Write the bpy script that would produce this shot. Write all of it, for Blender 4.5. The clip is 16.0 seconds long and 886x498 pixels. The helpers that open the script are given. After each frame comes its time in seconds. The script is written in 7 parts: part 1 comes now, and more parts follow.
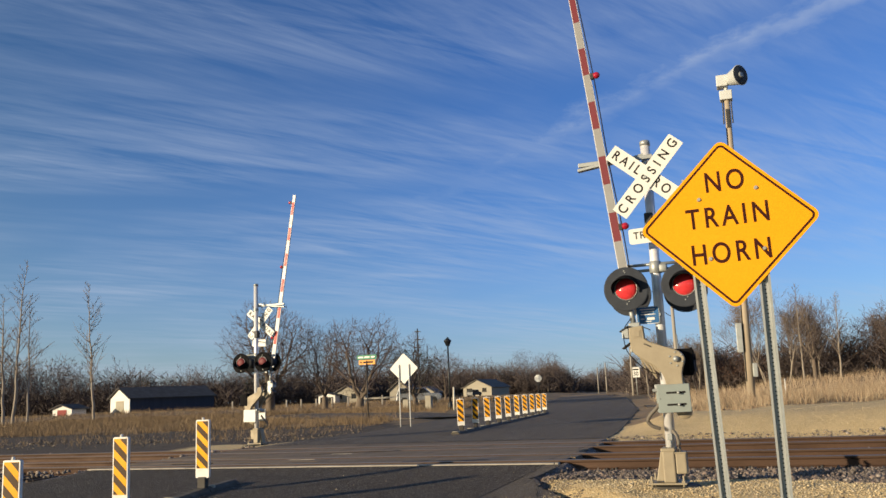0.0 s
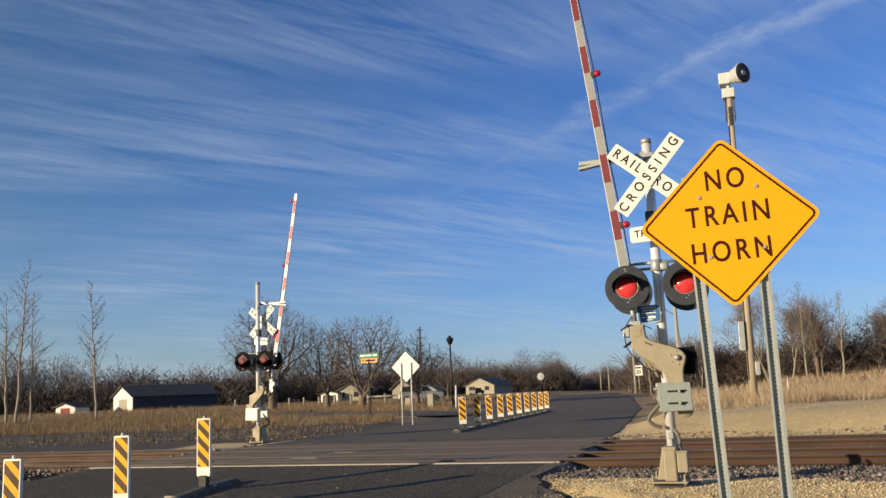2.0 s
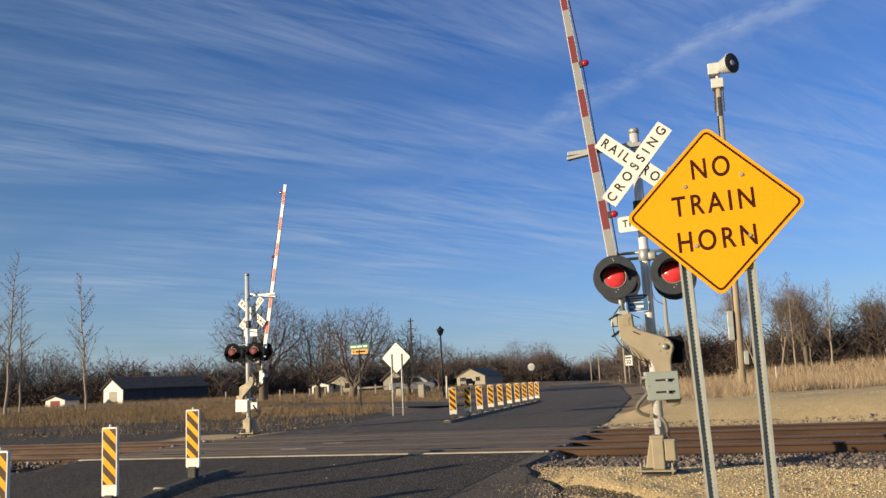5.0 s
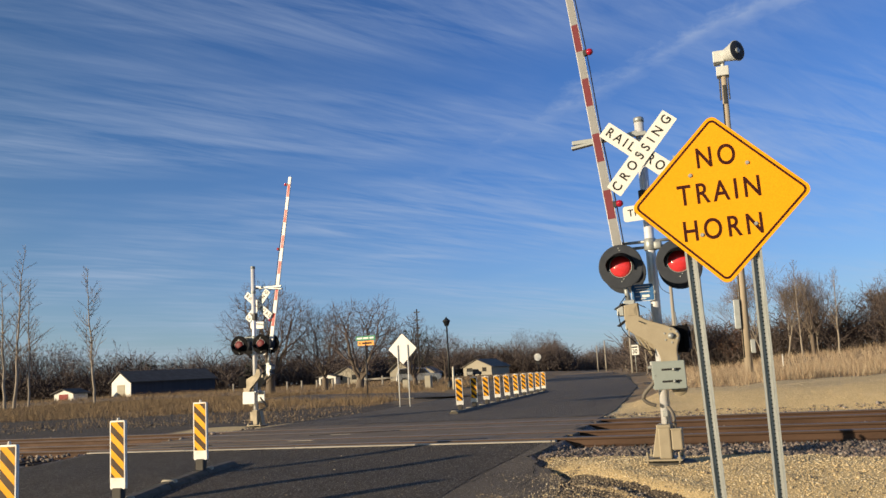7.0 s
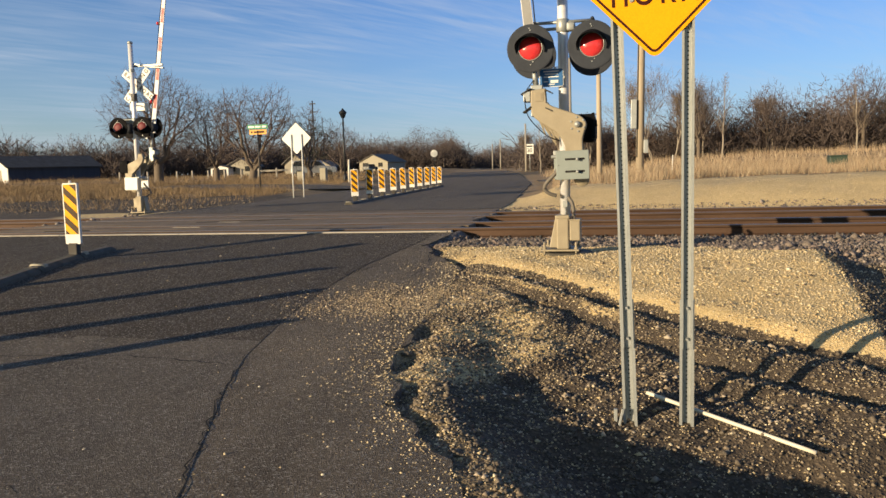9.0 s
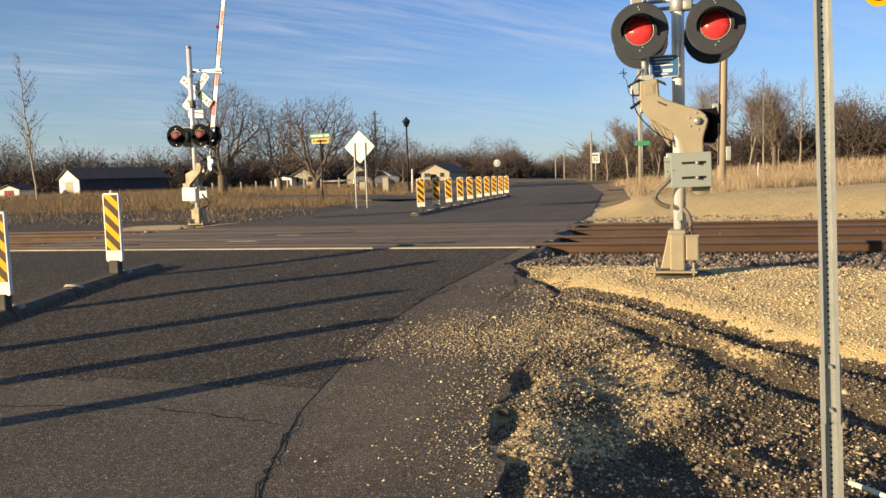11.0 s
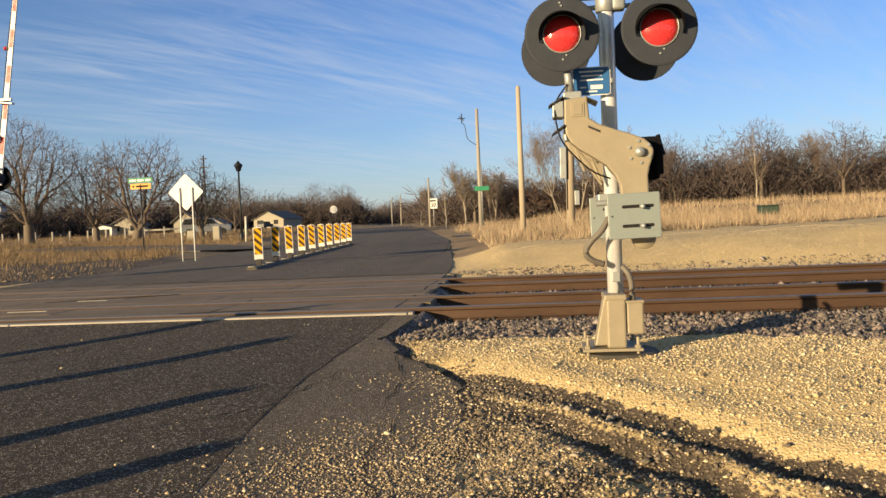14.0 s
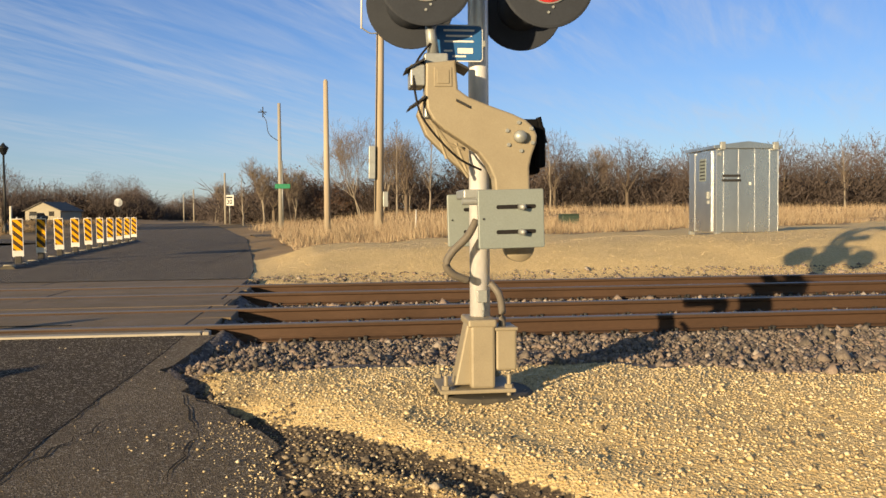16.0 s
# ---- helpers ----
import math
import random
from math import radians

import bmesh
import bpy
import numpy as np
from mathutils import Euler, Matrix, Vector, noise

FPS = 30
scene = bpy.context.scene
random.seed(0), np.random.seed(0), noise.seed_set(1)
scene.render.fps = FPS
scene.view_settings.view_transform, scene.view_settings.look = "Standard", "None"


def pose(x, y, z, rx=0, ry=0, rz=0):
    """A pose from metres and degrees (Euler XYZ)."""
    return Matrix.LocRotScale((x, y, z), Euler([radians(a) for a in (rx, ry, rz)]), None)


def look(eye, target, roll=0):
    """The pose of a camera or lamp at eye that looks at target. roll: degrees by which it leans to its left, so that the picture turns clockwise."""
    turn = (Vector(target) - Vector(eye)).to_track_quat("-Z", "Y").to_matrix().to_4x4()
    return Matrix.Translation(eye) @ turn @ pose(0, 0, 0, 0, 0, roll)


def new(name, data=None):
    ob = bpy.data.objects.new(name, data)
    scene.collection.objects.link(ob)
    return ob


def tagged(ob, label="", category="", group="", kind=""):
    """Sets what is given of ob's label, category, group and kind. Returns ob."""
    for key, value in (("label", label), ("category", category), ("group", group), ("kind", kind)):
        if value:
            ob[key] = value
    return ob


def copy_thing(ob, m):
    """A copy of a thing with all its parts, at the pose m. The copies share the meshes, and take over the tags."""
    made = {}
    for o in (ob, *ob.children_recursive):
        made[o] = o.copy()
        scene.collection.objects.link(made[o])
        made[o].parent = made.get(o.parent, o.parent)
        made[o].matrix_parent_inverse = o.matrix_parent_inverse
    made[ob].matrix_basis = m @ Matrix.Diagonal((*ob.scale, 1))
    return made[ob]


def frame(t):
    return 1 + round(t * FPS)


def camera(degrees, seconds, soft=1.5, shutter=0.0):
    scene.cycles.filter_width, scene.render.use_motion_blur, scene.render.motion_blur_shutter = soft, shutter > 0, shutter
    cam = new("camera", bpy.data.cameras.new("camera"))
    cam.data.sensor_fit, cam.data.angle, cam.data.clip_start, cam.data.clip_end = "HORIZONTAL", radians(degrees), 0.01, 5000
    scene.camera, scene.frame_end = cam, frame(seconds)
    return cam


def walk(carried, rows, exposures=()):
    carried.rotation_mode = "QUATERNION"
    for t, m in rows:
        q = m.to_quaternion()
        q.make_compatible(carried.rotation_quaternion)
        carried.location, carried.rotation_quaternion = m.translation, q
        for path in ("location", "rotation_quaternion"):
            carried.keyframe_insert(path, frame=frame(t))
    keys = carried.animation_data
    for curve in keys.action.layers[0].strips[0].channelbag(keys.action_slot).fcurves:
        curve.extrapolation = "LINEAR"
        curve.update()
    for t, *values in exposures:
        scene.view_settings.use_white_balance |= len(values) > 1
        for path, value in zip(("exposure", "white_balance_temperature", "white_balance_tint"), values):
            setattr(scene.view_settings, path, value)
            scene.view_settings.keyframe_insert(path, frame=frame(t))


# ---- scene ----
cam = camera(55.4, 16.0)
PATH = [
    (0, (0.412, 1.153, 1.275), (-0.269, 3.002, 1.617), -2.5),
    (0.5, (0.412, 1.159, 1.28), (-0.272, 3.009, 1.608), -2.1),
    (1, (0.417, 1.165, 1.284), (-0.276, 3.013, 1.61), -2.2),
    (1.5, (0.421, 1.172, 1.281), (-0.268, 3.021, 1.607), -2.3),
    (2, (0.432, 1.176, 1.28), (-0.255, 3.023, 1.618), -2.5),
    (2.5, (0.441, 1.179, 1.291), (-0.245, 3.022, 1.655), -2.8),
    (3, (0.454, 1.174, 1.287), (-0.228, 3.017, 1.656), -2.8),
    (3.5, (0.451, 1.177, 1.287), (-0.225, 3.028, 1.629), -2.6),
    (4, (0.459, 1.191, 1.274), (-0.21, 3.048, 1.595), -2.7),
    (6.5, (0.459, 1.194, 1.263), (-0.216, 3.051, 1.576), -3.0),
    (7, (0.461, 1.207, 1.268), (-0.222, 3.063, 1.564), -3.2),
    (7.5, (0.47, 1.24, 1.273), (-0.2, 3.107, 1.531), -3.6),
    (8, (0.476, 1.303, 1.258), (-0.206, 3.177, 1.404), -2.1),
    (8.5, (0.367, 1.5, 1.184), (-0.256, 3.401, 1.145), -0.7),
    (8.6, (0.335, 1.597, 1.179), (-0.247, 3.507, 1.07), -1.0),
    (9, (0.228, 1.889, 1.131), (-0.248, 3.822, 0.938), -1.7),
    (9.5, (0.142, 2.324, 1.102), (-0.446, 4.224, 0.888), -1.2),
    (10, (-0.132, 2.743, 1.086), (-0.756, 4.634, 0.896), -1.7),
    (10.2, (-0.217, 2.884, 1.099), (-0.833, 4.78, 0.937), -2.0),
    (12.3, (-1.015, 4.472, 1.08), (-1.582, 6.379, 0.874), -0.6),
    (12.5, (-1.129, 4.685, 1.058), (-1.643, 6.604, 0.825), -1.2),
    (13, (-1.236, 5.061, 1.084), (-1.609, 7.017, 0.9), -2.5),
    (13.5, (-1.316, 5.435, 1.121), (-1.704, 7.394, 1.007), -2.3),
    (14, (-1.461, 5.818, 1.15), (-1.693, 7.803, 1.079), -2.5),
    (14.5, (-1.535, 6.294, 1.12), (-1.69, 8.288, 1.105), -0.8),
    (15, (-1.681, 6.699, 1.112), (-1.824, 8.694, 1.102), 0.2),
    (15.5, (-1.739, 7.139, 1.13), (-1.576, 9.132, 1.089), 0.3),
    (16, (-1.776, 7.563, 1.136), (-1.532, 9.546, 1.056), -0.5),
]
walk(cam, [(t, look(eye, target, roll)) for t, eye, target, roll in PATH], [(0, 0.18, 5950, 10), (7.5, 0.18, 5950, 10), (8.5, 0.24, 6200, 10), (9, 0.36, 6350, 10), (10, 0.48, 6500, 10), (13, 0.54, 6780, 10), (16, 0.42, 7000, 10)])

# ---- world, sun ----
SUN = Vector((-0.655, -0.756, 0.0)).normalized() * math.cos(radians(10.1)) + Vector((0, 0, math.sin(radians(10.1))))
world = bpy.data.worlds.new("sky")
scene.world = world
world.use_nodes = True
wn, wl = world.node_tree.nodes, world.node_tree.links
wn.clear()
w_out, w_bg = wn.new("ShaderNodeOutputWorld"), wn.new("ShaderNodeBackground")
w_sky = wn.new("ShaderNodeTexSky")
w_sky.sky_type, w_sky.sun_disc = "NISHITA", False
w_sky.sun_elevation, w_sky.sun_rotation = radians(10.1), math.atan2(SUN.x, SUN.y)
w_sky.air_density, w_sky.dust_density, w_sky.ozone_density = 1.0, 0.15, 3.0
w_bg.inputs["Strength"].default_value = 0.10
# thin cirrus, streaked along one way, and one straight trail
w_geo = wn.new("ShaderNodeTexCoord")
w_sep = wn.new("ShaderNodeSeparateXYZ")
wl.new(w_geo.outputs["Generated"], w_sep.inputs[0])


def w_math(op, a, b=None, clamp=False):
    n = wn.new("ShaderNodeMath")
    n.operation, n.use_clamp = op, clamp
    for i, v in enumerate((a, b)):
        if v is None:
            continue
        if isinstance(v, (int, float)):
            n.inputs[i].default_value = v
        else:
            wl.new(v, n.inputs[i])
    return n.outputs[0]


TRAIL = (0.558, 0.830, 1.607)
w_h = w_math("MAXIMUM", w_math("ADD", w_sep.outputs["Z"], 0.12), 0.03)
w_px, w_py = w_math("DIVIDE", w_sep.outputs["X"], w_h), w_math("DIVIDE", w_sep.outputs["Y"], w_h)


def w_noise(scale, detail, rough, turn, along, across, dist=0.0, shift=0.0):
    """Noise over the cloud layer, drawn out along one heading."""
    c, d = math.cos(radians(turn)), math.sin(radians(turn))
    u = w_math("MULTIPLY", w_math("ADD", w_math("MULTIPLY", w_px, c), w_math("MULTIPLY", w_py, d)), along)
    v = w_math("MULTIPLY", w_math("ADD", w_math("MULTIPLY", w_px, -d), w_math("MULTIPLY", w_py, c)), across)
    q = wn.new("ShaderNodeCombineXYZ")
    wl.new(u, q.inputs[0]), wl.new(v, q.inputs[1])
    q.inputs[2].default_value = shift
    n = wn.new("ShaderNodeTexNoise")
    n.inputs["Scale"].default_value, n.inputs["Detail"].default_value, n.inputs["Roughness"].default_value = scale, detail, rough
    n.inputs["Distortion"].default_value = dist
    wl.new(q.outputs[0], n.inputs["Vector"])
    return n.outputs["Fac"]


w_streak = w_noise(2.4, 10, 0.62, 48, 0.42, 3.0, 0.9, 0.4)
w_comb = w_noise(3.4, 8, 0.65, 62, 0.5, 4.2, 0.5, 3.1)
w_patch = w_noise(1.15, 3, 0.5, 30, 0.8, 1.2, 0.3, 1.7)
w_cl = w_math("MULTIPLY", w_math("SUBTRACT", w_math("ADD", w_math("MULTIPLY", w_streak, 0.6), w_math("MULTIPLY", w_comb, 0.4)), 0.40), 2.9, True)
w_cl = w_math("MULTIPLY", w_cl, w_math("MULTIPLY", w_math("SUBTRACT", w_patch, 0.34), 3.6, True), True)
# the old trail: a band across the sky, puffed and frayed
w_fray = w_noise(9.0, 6, 0.65, 0, 1.0, 1.0, 0.0, 2.0)
w_puff = w_noise(3.2, 4, 0.6, -34, 1.3, 1.0, 0.0, 5.0)
w_line = w_math("ADD", w_math("MULTIPLY", w_px, TRAIL[0]), w_math("MULTIPLY", w_py, TRAIL[1]))
w_line = w_math("ABSOLUTE", w_math("ADD", w_math("SUBTRACT", w_line, TRAIL[2]), w_math("MULTIPLY", w_math("SUBTRACT", w_fray, 0.5), 0.20)))
w_band = w_math("MULTIPLY", w_math("SUBTRACT", 1.0, w_math("DIVIDE", w_line, 0.095), True), w_math("MULTIPLY", w_math("MULTIPLY", w_math("ADD", w_px, 1.25), 0.9, True), w_math("MULTIPLY", w_math("MULTIPLY", w_math("SUBTRACT", w_puff, 0.30), 2.6, True), w_math("MULTIPLY", w_fray, 1.25))), True)
# pale haze low over the horizon
w_low = w_math("SUBTRACT", 1.0, w_math("DIVIDE", w_math("MAXIMUM", w_sep.outputs["Z"], 0.0), 0.30), True)
w_cl = w_math("ADD", w_math("MULTIPLY", w_math("MAXIMUM", w_cl, w_math("MULTIPLY", w_band, 1.9)), 0.56), w_math("MULTIPLY", w_math("MULTIPLY", w_low, w_low), 0.30), True)
w_tint = wn.new("ShaderNodeMixRGB")
w_tint.blend_type, w_tint.inputs[2].default_value = "MULTIPLY", (0.74, 0.90, 1.30, 1)
# deeper blue away from the sun, paler and warmer towards it
w_dot = w_math("ADD", w_math("MULTIPLY", w_sep.outputs["X"], SUN.x), w_math("MULTIPLY", w_sep.outputs["Y"], SUN.y))
wl.new(w_math("SUBTRACT", 0.45, w_math("MULTIPLY", w_dot, 1.1), True), w_tint.inputs[0])
w_warm = wn.new("ShaderNodeMixRGB")
w_warm.blend_type, w_warm.inputs[2].default_value = "MULTIPLY", (1.0, 0.86, 0.62, 1)
wl.new(w_math("MULTIPLY", w_math("ADD", w_dot, 0.1), 1.0, True), w_warm.inputs[0])
wl.new(w_sky.outputs[0], w_tint.inputs[1])
w_mix = wn.new("ShaderNodeMixRGB")
w_mix.inputs[2].default_value = (4.2, 4.7, 5.6, 1)
wl.new(w_cl, w_mix.inputs[0]), wl.new(w_tint.outputs[0], w_warm.inputs[1]), wl.new(w_warm.outputs[0], w_mix.inputs[1])
wl.new(w_mix.outputs[0], w_bg.inputs["Color"]), wl.new(w_bg.outputs[0], w_out.inputs[0])

sun = new("sun", bpy.data.lights.new("sun", "SUN"))
sun.data.energy, sun.data.angle, sun.data.color = 5.8, radians(0.5), (1.0, 0.77, 0.48)
sun.matrix_world = look(SUN * 50, (0, 0, 0))


# ---- materials ----
def nodes_of(name):
    m = bpy.data.materials.new(name)
    m.use_nodes = True
    n, l = m.node_tree.nodes, m.node_tree.links
    return m, n, l, n["Principled BSDF"]


def noise_at(n, l, scale, detail=6, rough=0.6, stretch=None):
    c = n.new("ShaderNodeTexCoord")
    t = n.new("ShaderNodeTexNoise")
    t.inputs["Scale"].default_value, t.inputs["Detail"].default_value, t.inputs["Roughness"].default_value = scale, detail, rough
    if stretch:
        mp = n.new("ShaderNodeMapping")
        mp.inputs["Scale"].default_value = stretch
        l.new(c.outputs["Object"], mp.inputs[0]), l.new(mp.outputs[0], t.inputs["Vector"])
    else:
        l.new(c.outputs["Object"], t.inputs["Vector"])
    return t.outputs["Fac"]


def ramp(n, l, fac, stops):
    r = n.new("ShaderNodeValToRGB")
    while len(r.color_ramp.elements) < len(stops):
        r.color_ramp.elements.new(0.5)
    for e, (p, c) in zip(r.color_ramp.elements, stops):
        e.position, e.color = p, (*c, 1)
    l.new(fac, r.inputs[0])
    return r.outputs[0]


def mixed(n, l, fac, a, b, mode="MIX"):
    m = n.new("ShaderNodeMixRGB")
    m.blend_type = mode
    for sock, v in zip(m.inputs, (fac, a, b)):
        if isinstance(v, (int, float)):
            sock.default_value = v
        elif isinstance(v, tuple):
            sock.default_value = (*v, 1)
        else:
            l.new(v, sock)
    return m.outputs[0]


def bumped(n, l, bsdf, height, strength, distance):
    b = n.new("ShaderNodeBump")
    b.inputs["Strength"].default_value, b.inputs["Distance"].default_value = strength, distance
    l.new(height, b.inputs["Height"]), l.new(b.outputs[0], bsdf.inputs["Normal"])


def mat(name, base, dark=None, scale=8.0, rough=0.6, metal=0.0, bump=0.15, fine=90.0, wear=0.35, stretch=None, rand=0.0, dist=0.004, grain=0.35, gloss=0.5):
    """A surface with stains at one scale and grain at a finer one."""
    m, n, l, p = nodes_of(name)
    dark = dark or tuple(c * 0.62 for c in base)
    big, small = noise_at(n, l, scale, 5, 0.6, stretch), noise_at(n, l, fine, 4, 0.65, stretch)
    col = ramp(n, l, big, [(0.5 - wear * 0.5, dark), (0.5 + wear * 0.5, base)])
    col = mixed(n, l, grain, col, ramp(n, l, small, [(0.3, tuple(c * 0.7 for c in base)), (0.7, tuple(min(1, c * 1.18) for c in base))]))
    if rand:
        info = n.new("ShaderNodeObjectInfo")
        hs = n.new("ShaderNodeHueSaturation")
        mr = n.new("ShaderNodeMapRange")
        mr.inputs["To Min"].default_value, mr.inputs["To Max"].default_value = 1 - rand, 1 + rand
        l.new(info.outputs["Random"], mr.inputs["Value"]), l.new(mr.outputs[0], hs.inputs["Value"]), l.new(col, hs.inputs["Color"])
        col = hs.outputs[0]
    l.new(col, p.inputs["Base Color"])
    p.inputs["Metallic"].default_value = metal
    p.inputs["Specular IOR Level"].default_value = gloss
    l.new(ramp(n, l, big, [(0.3, (min(1, rough * 1.25),) * 3), (0.7, (rough * 0.85,) * 3)]), p.inputs["Roughness"])
    if bump:
        bumped(n, l, p, small, bump, dist)
    return m


M_GALV = mat("galvanised_steel", (0.40, 0.42, 0.41), (0.28, 0.30, 0.29), 5, 0.45, 0.4, 0.08, 60)
M_MAST = mat("aluminium_mast", (0.86, 0.86, 0.85), (0.74, 0.74, 0.74), 3, 0.36, 0.25, 0.05, 40, stretch=(1, 1, 0.3))
M_ARMWHITE = mat("white_gate_arm", (0.80, 0.80, 0.78), (0.62, 0.62, 0.60), 4, 0.45, 0, 0.03)
# white reflective sheeting coloured grey, as it looks at this sun angle
M_ARMDULLED = mat("white_sheet_dulled_by_sun_angle", (0.30, 0.30, 0.29), (0.25, 0.25, 0.24), 5, 0.5, 0, 0.03)
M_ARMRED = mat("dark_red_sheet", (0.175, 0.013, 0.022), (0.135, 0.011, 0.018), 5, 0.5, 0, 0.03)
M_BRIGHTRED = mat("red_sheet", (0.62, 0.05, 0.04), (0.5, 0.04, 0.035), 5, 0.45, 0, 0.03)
M_BLACK = mat("matt_black_paint", (0.038, 0.044, 0.056), (0.032, 0.037, 0.047), 6, 0.65, 0, 0.06, gloss=0.25)
M_HOOD = mat("black_hood", (0.008, 0.008, 0.009), (0.006, 0.006, 0.007), 6, 0.7, 0, 0.05, gloss=0.08)
M_CAST = mat("beige_cast_metal", (0.345, 0.297, 0.205), (0.265, 0.225, 0.155), 4, 0.55, 0.15, 0.2, 160)
M_PLATE = mat("grey_green_steel", (0.26, 0.30, 0.285), (0.21, 0.245, 0.23), 4, 0.5, 0.2, 0.08)
M_DARKSTEEL = mat("dark_steel", (0.055, 0.055, 0.055), (0.035, 0.035, 0.035), 10, 0.55, 0.5, 0.1)
M_SIGNWHITE = mat("white_sign_sheet", (0.78, 0.78, 0.73), (0.70, 0.70, 0.64), 2, 0.45, 0, 0.02)
M_SIGNBLACK = mat("black_letters", (0.022, 0.020, 0.020), None, 20, 0.6, 0, 0, gloss=0.15)
M_YELLOW = mat("amber_sign_sheet", (0.86, 0.375, 0.001), (0.82, 0.35, 0.001), 1.2, 0.65, 0, 0.015, gloss=0.12)
M_BROWNINK = mat("dark_brown_letters", (0.050, 0.012, 0.008), None, 20, 0.6, 0, 0, gloss=0.1)
M_BLUE = mat("blue_sign_sheet", (0.02, 0.13, 0.34), (0.015, 0.10, 0.27), 4, 0.45, 0, 0.02)
M_DELYEL = mat("yellow_panel", (0.86, 0.40, 0.008), (0.76, 0.34, 0.008), 3, 0.6, 0, 0.03, gloss=0.2, rand=0.06)
M_DELBLK = mat("dark_brown_stripe", (0.055, 0.035, 0.02), (0.10, 0.06, 0.03), 9, 0.6, 0, 0.03, gloss=0.2)
M_DELWHT = mat("white_plastic", (0.80, 0.79, 0.74), (0.55, 0.53, 0.47), 5, 0.5, 0, 0.03, rand=0.05)
M_RUBBER = mat("black_rubber", (0.035, 0.033, 0.03), (0.08, 0.07, 0.055), 5, 0.7, 0, 0.15)
M_KERB = mat("dusty_kerb", (0.10, 0.088, 0.065), (0.05, 0.045, 0.035), 6, 0.8, 0, 0.3)
M_KERBCAP = mat("pale_kerb_mark", (0.42, 0.38, 0.28), (0.25, 0.22, 0.16), 8, 0.7, 0, 0.1)
M_RAILSIDE = mat("rusty_rail", (0.092, 0.050, 0.028), (0.055, 0.032, 0.020), 3, 0.75, 0.25, 0.2, 50, stretch=(0.25, 1, 1))
M_RAILTOP = mat("polished_rail_head", (0.34, 0.29, 0.25), (0.20, 0.16, 0.13), 3, 0.36, 0.85, 0.02, stretch=(0.1, 1, 1))
M_TIE = mat("creosoted_timber", (0.10, 0.07, 0.048), (0.05, 0.037, 0.028), 3, 0.85, 0, 0.5, 40, rand=0.2, stretch=(3, 0.4, 1))
M_PANEL = mat("worn_crossing_panel", (0.225, 0.165, 0.100), (0.120, 0.088, 0.054), 1.6, 0.85, 0, 0.4, 70, rand=0.08, dist=0.006)
M_HEADER = mat("pale_concrete_edge", (0.46, 0.42, 0.34), (0.28, 0.25, 0.20), 3, 0.85, 0, 0.3)
M_CRACK = mat("crack_filler", (0.010, 0.009, 0.008), None, 20, 0.9, 0, 0.1)
M_WOODPOLE = mat("weathered_pole_timber", (0.49, 0.41, 0.30), (0.35, 0.29, 0.21), 2, 0.85, 0, 0.4, 40, stretch=(4, 4, 0.25))
M_GREYPOLE = mat("grey_pole_timber", (0.37, 0.34, 0.285), (0.25, 0.23, 0.195), 2, 0.85, 0, 0.4, 40, stretch=(4, 4, 0.25))
M_HUT = mat("galvanised_hut_sheet", (0.66, 0.68, 0.69), (0.52, 0.545, 0.56), 1.1, 0.27, 0.92, 0.0, 14, stretch=(1, 1, 0.45), grain=0.06)
M_HUTTRIM = mat("pale_metal_trim", (0.70, 0.71, 0.71), (0.58, 0.60, 0.60), 3, 0.35, 0.75, 0.0)
M_GREEN = mat("street_sign_green", (0.02, 0.26, 0.13), None, 5, 0.45, 0, 0.02)
M_ORANGE = mat("orange_sign_sheet", (0.85, 0.36, 0.02), None, 5, 0.45, 0, 0.02)
M_LAMPPOST = mat("black_lamp_post", (0.02, 0.022, 0.022), None, 5, 0.45, 0.2, 0.03)
M_HORN = mat("pale_grey_siren_paint", (0.60, 0.62, 0.60), (0.50, 0.52, 0.50), 3, 0.45, 0, 0.04)
M_PIPE = mat("white_plastic_pipe", (0.78, 0.74, 0.60), (0.55, 0.50, 0.38), 4, 0.5, 0, 0.05)
M_HOSE = mat("grey_conduit", (0.17, 0.15, 0.12), (0.12, 0.105, 0.085), 12, 0.6, 0, 0.1)
M_CREAMWALL = mat("cream_siding", (0.36, 0.33, 0.255), (0.29, 0.265, 0.205), 0.5, 0.75, 0, 0.2, 6, stretch=(0.2, 0.2, 4), dist=0.02)
M_WHITEWALL = mat("white_siding", (0.76, 0.75, 0.70), (0.66, 0.65, 0.60), 0.5, 0.75, 0, 0.2, 6, stretch=(0.2, 0.2, 4), dist=0.02)
M_NAVYWALL = mat("navy_metal_siding", (0.020, 0.026, 0.045), (0.015, 0.02, 0.035), 0.5, 0.55, 0, 0.3, 4, stretch=(4, 4, 0.1), dist=0.02)
M_REDWALL = mat("red_siding", (0.28, 0.05, 0.045), None, 0.5, 0.75, 0, 0.2, 6)
M_ROOF = mat("dark_shingle_roof", (0.075, 0.070, 0.066), (0.05, 0.047, 0.045), 1.0, 0.9, 0, 0.4, 8, dist=0.02)
M_GREYROOF = mat("grey_shingle_roof", (0.16, 0.145, 0.125), (0.11, 0.10, 0.088), 1.0, 0.9, 0, 0.4, 8, dist=0.02)
M_CAR = mat("silver_car_paint", (0.45, 0.46, 0.47), None, 2, 0.25, 0.6, 0.0)
M_DARKGLASS = mat("dark_window_glass", (0.015, 0.018, 0.022), None, 2, 0.08, 0, 0)
M_TYRE = mat("tyre_rubber", (0.02, 0.02, 0.02), None, 6, 0.8, 0, 0.1)
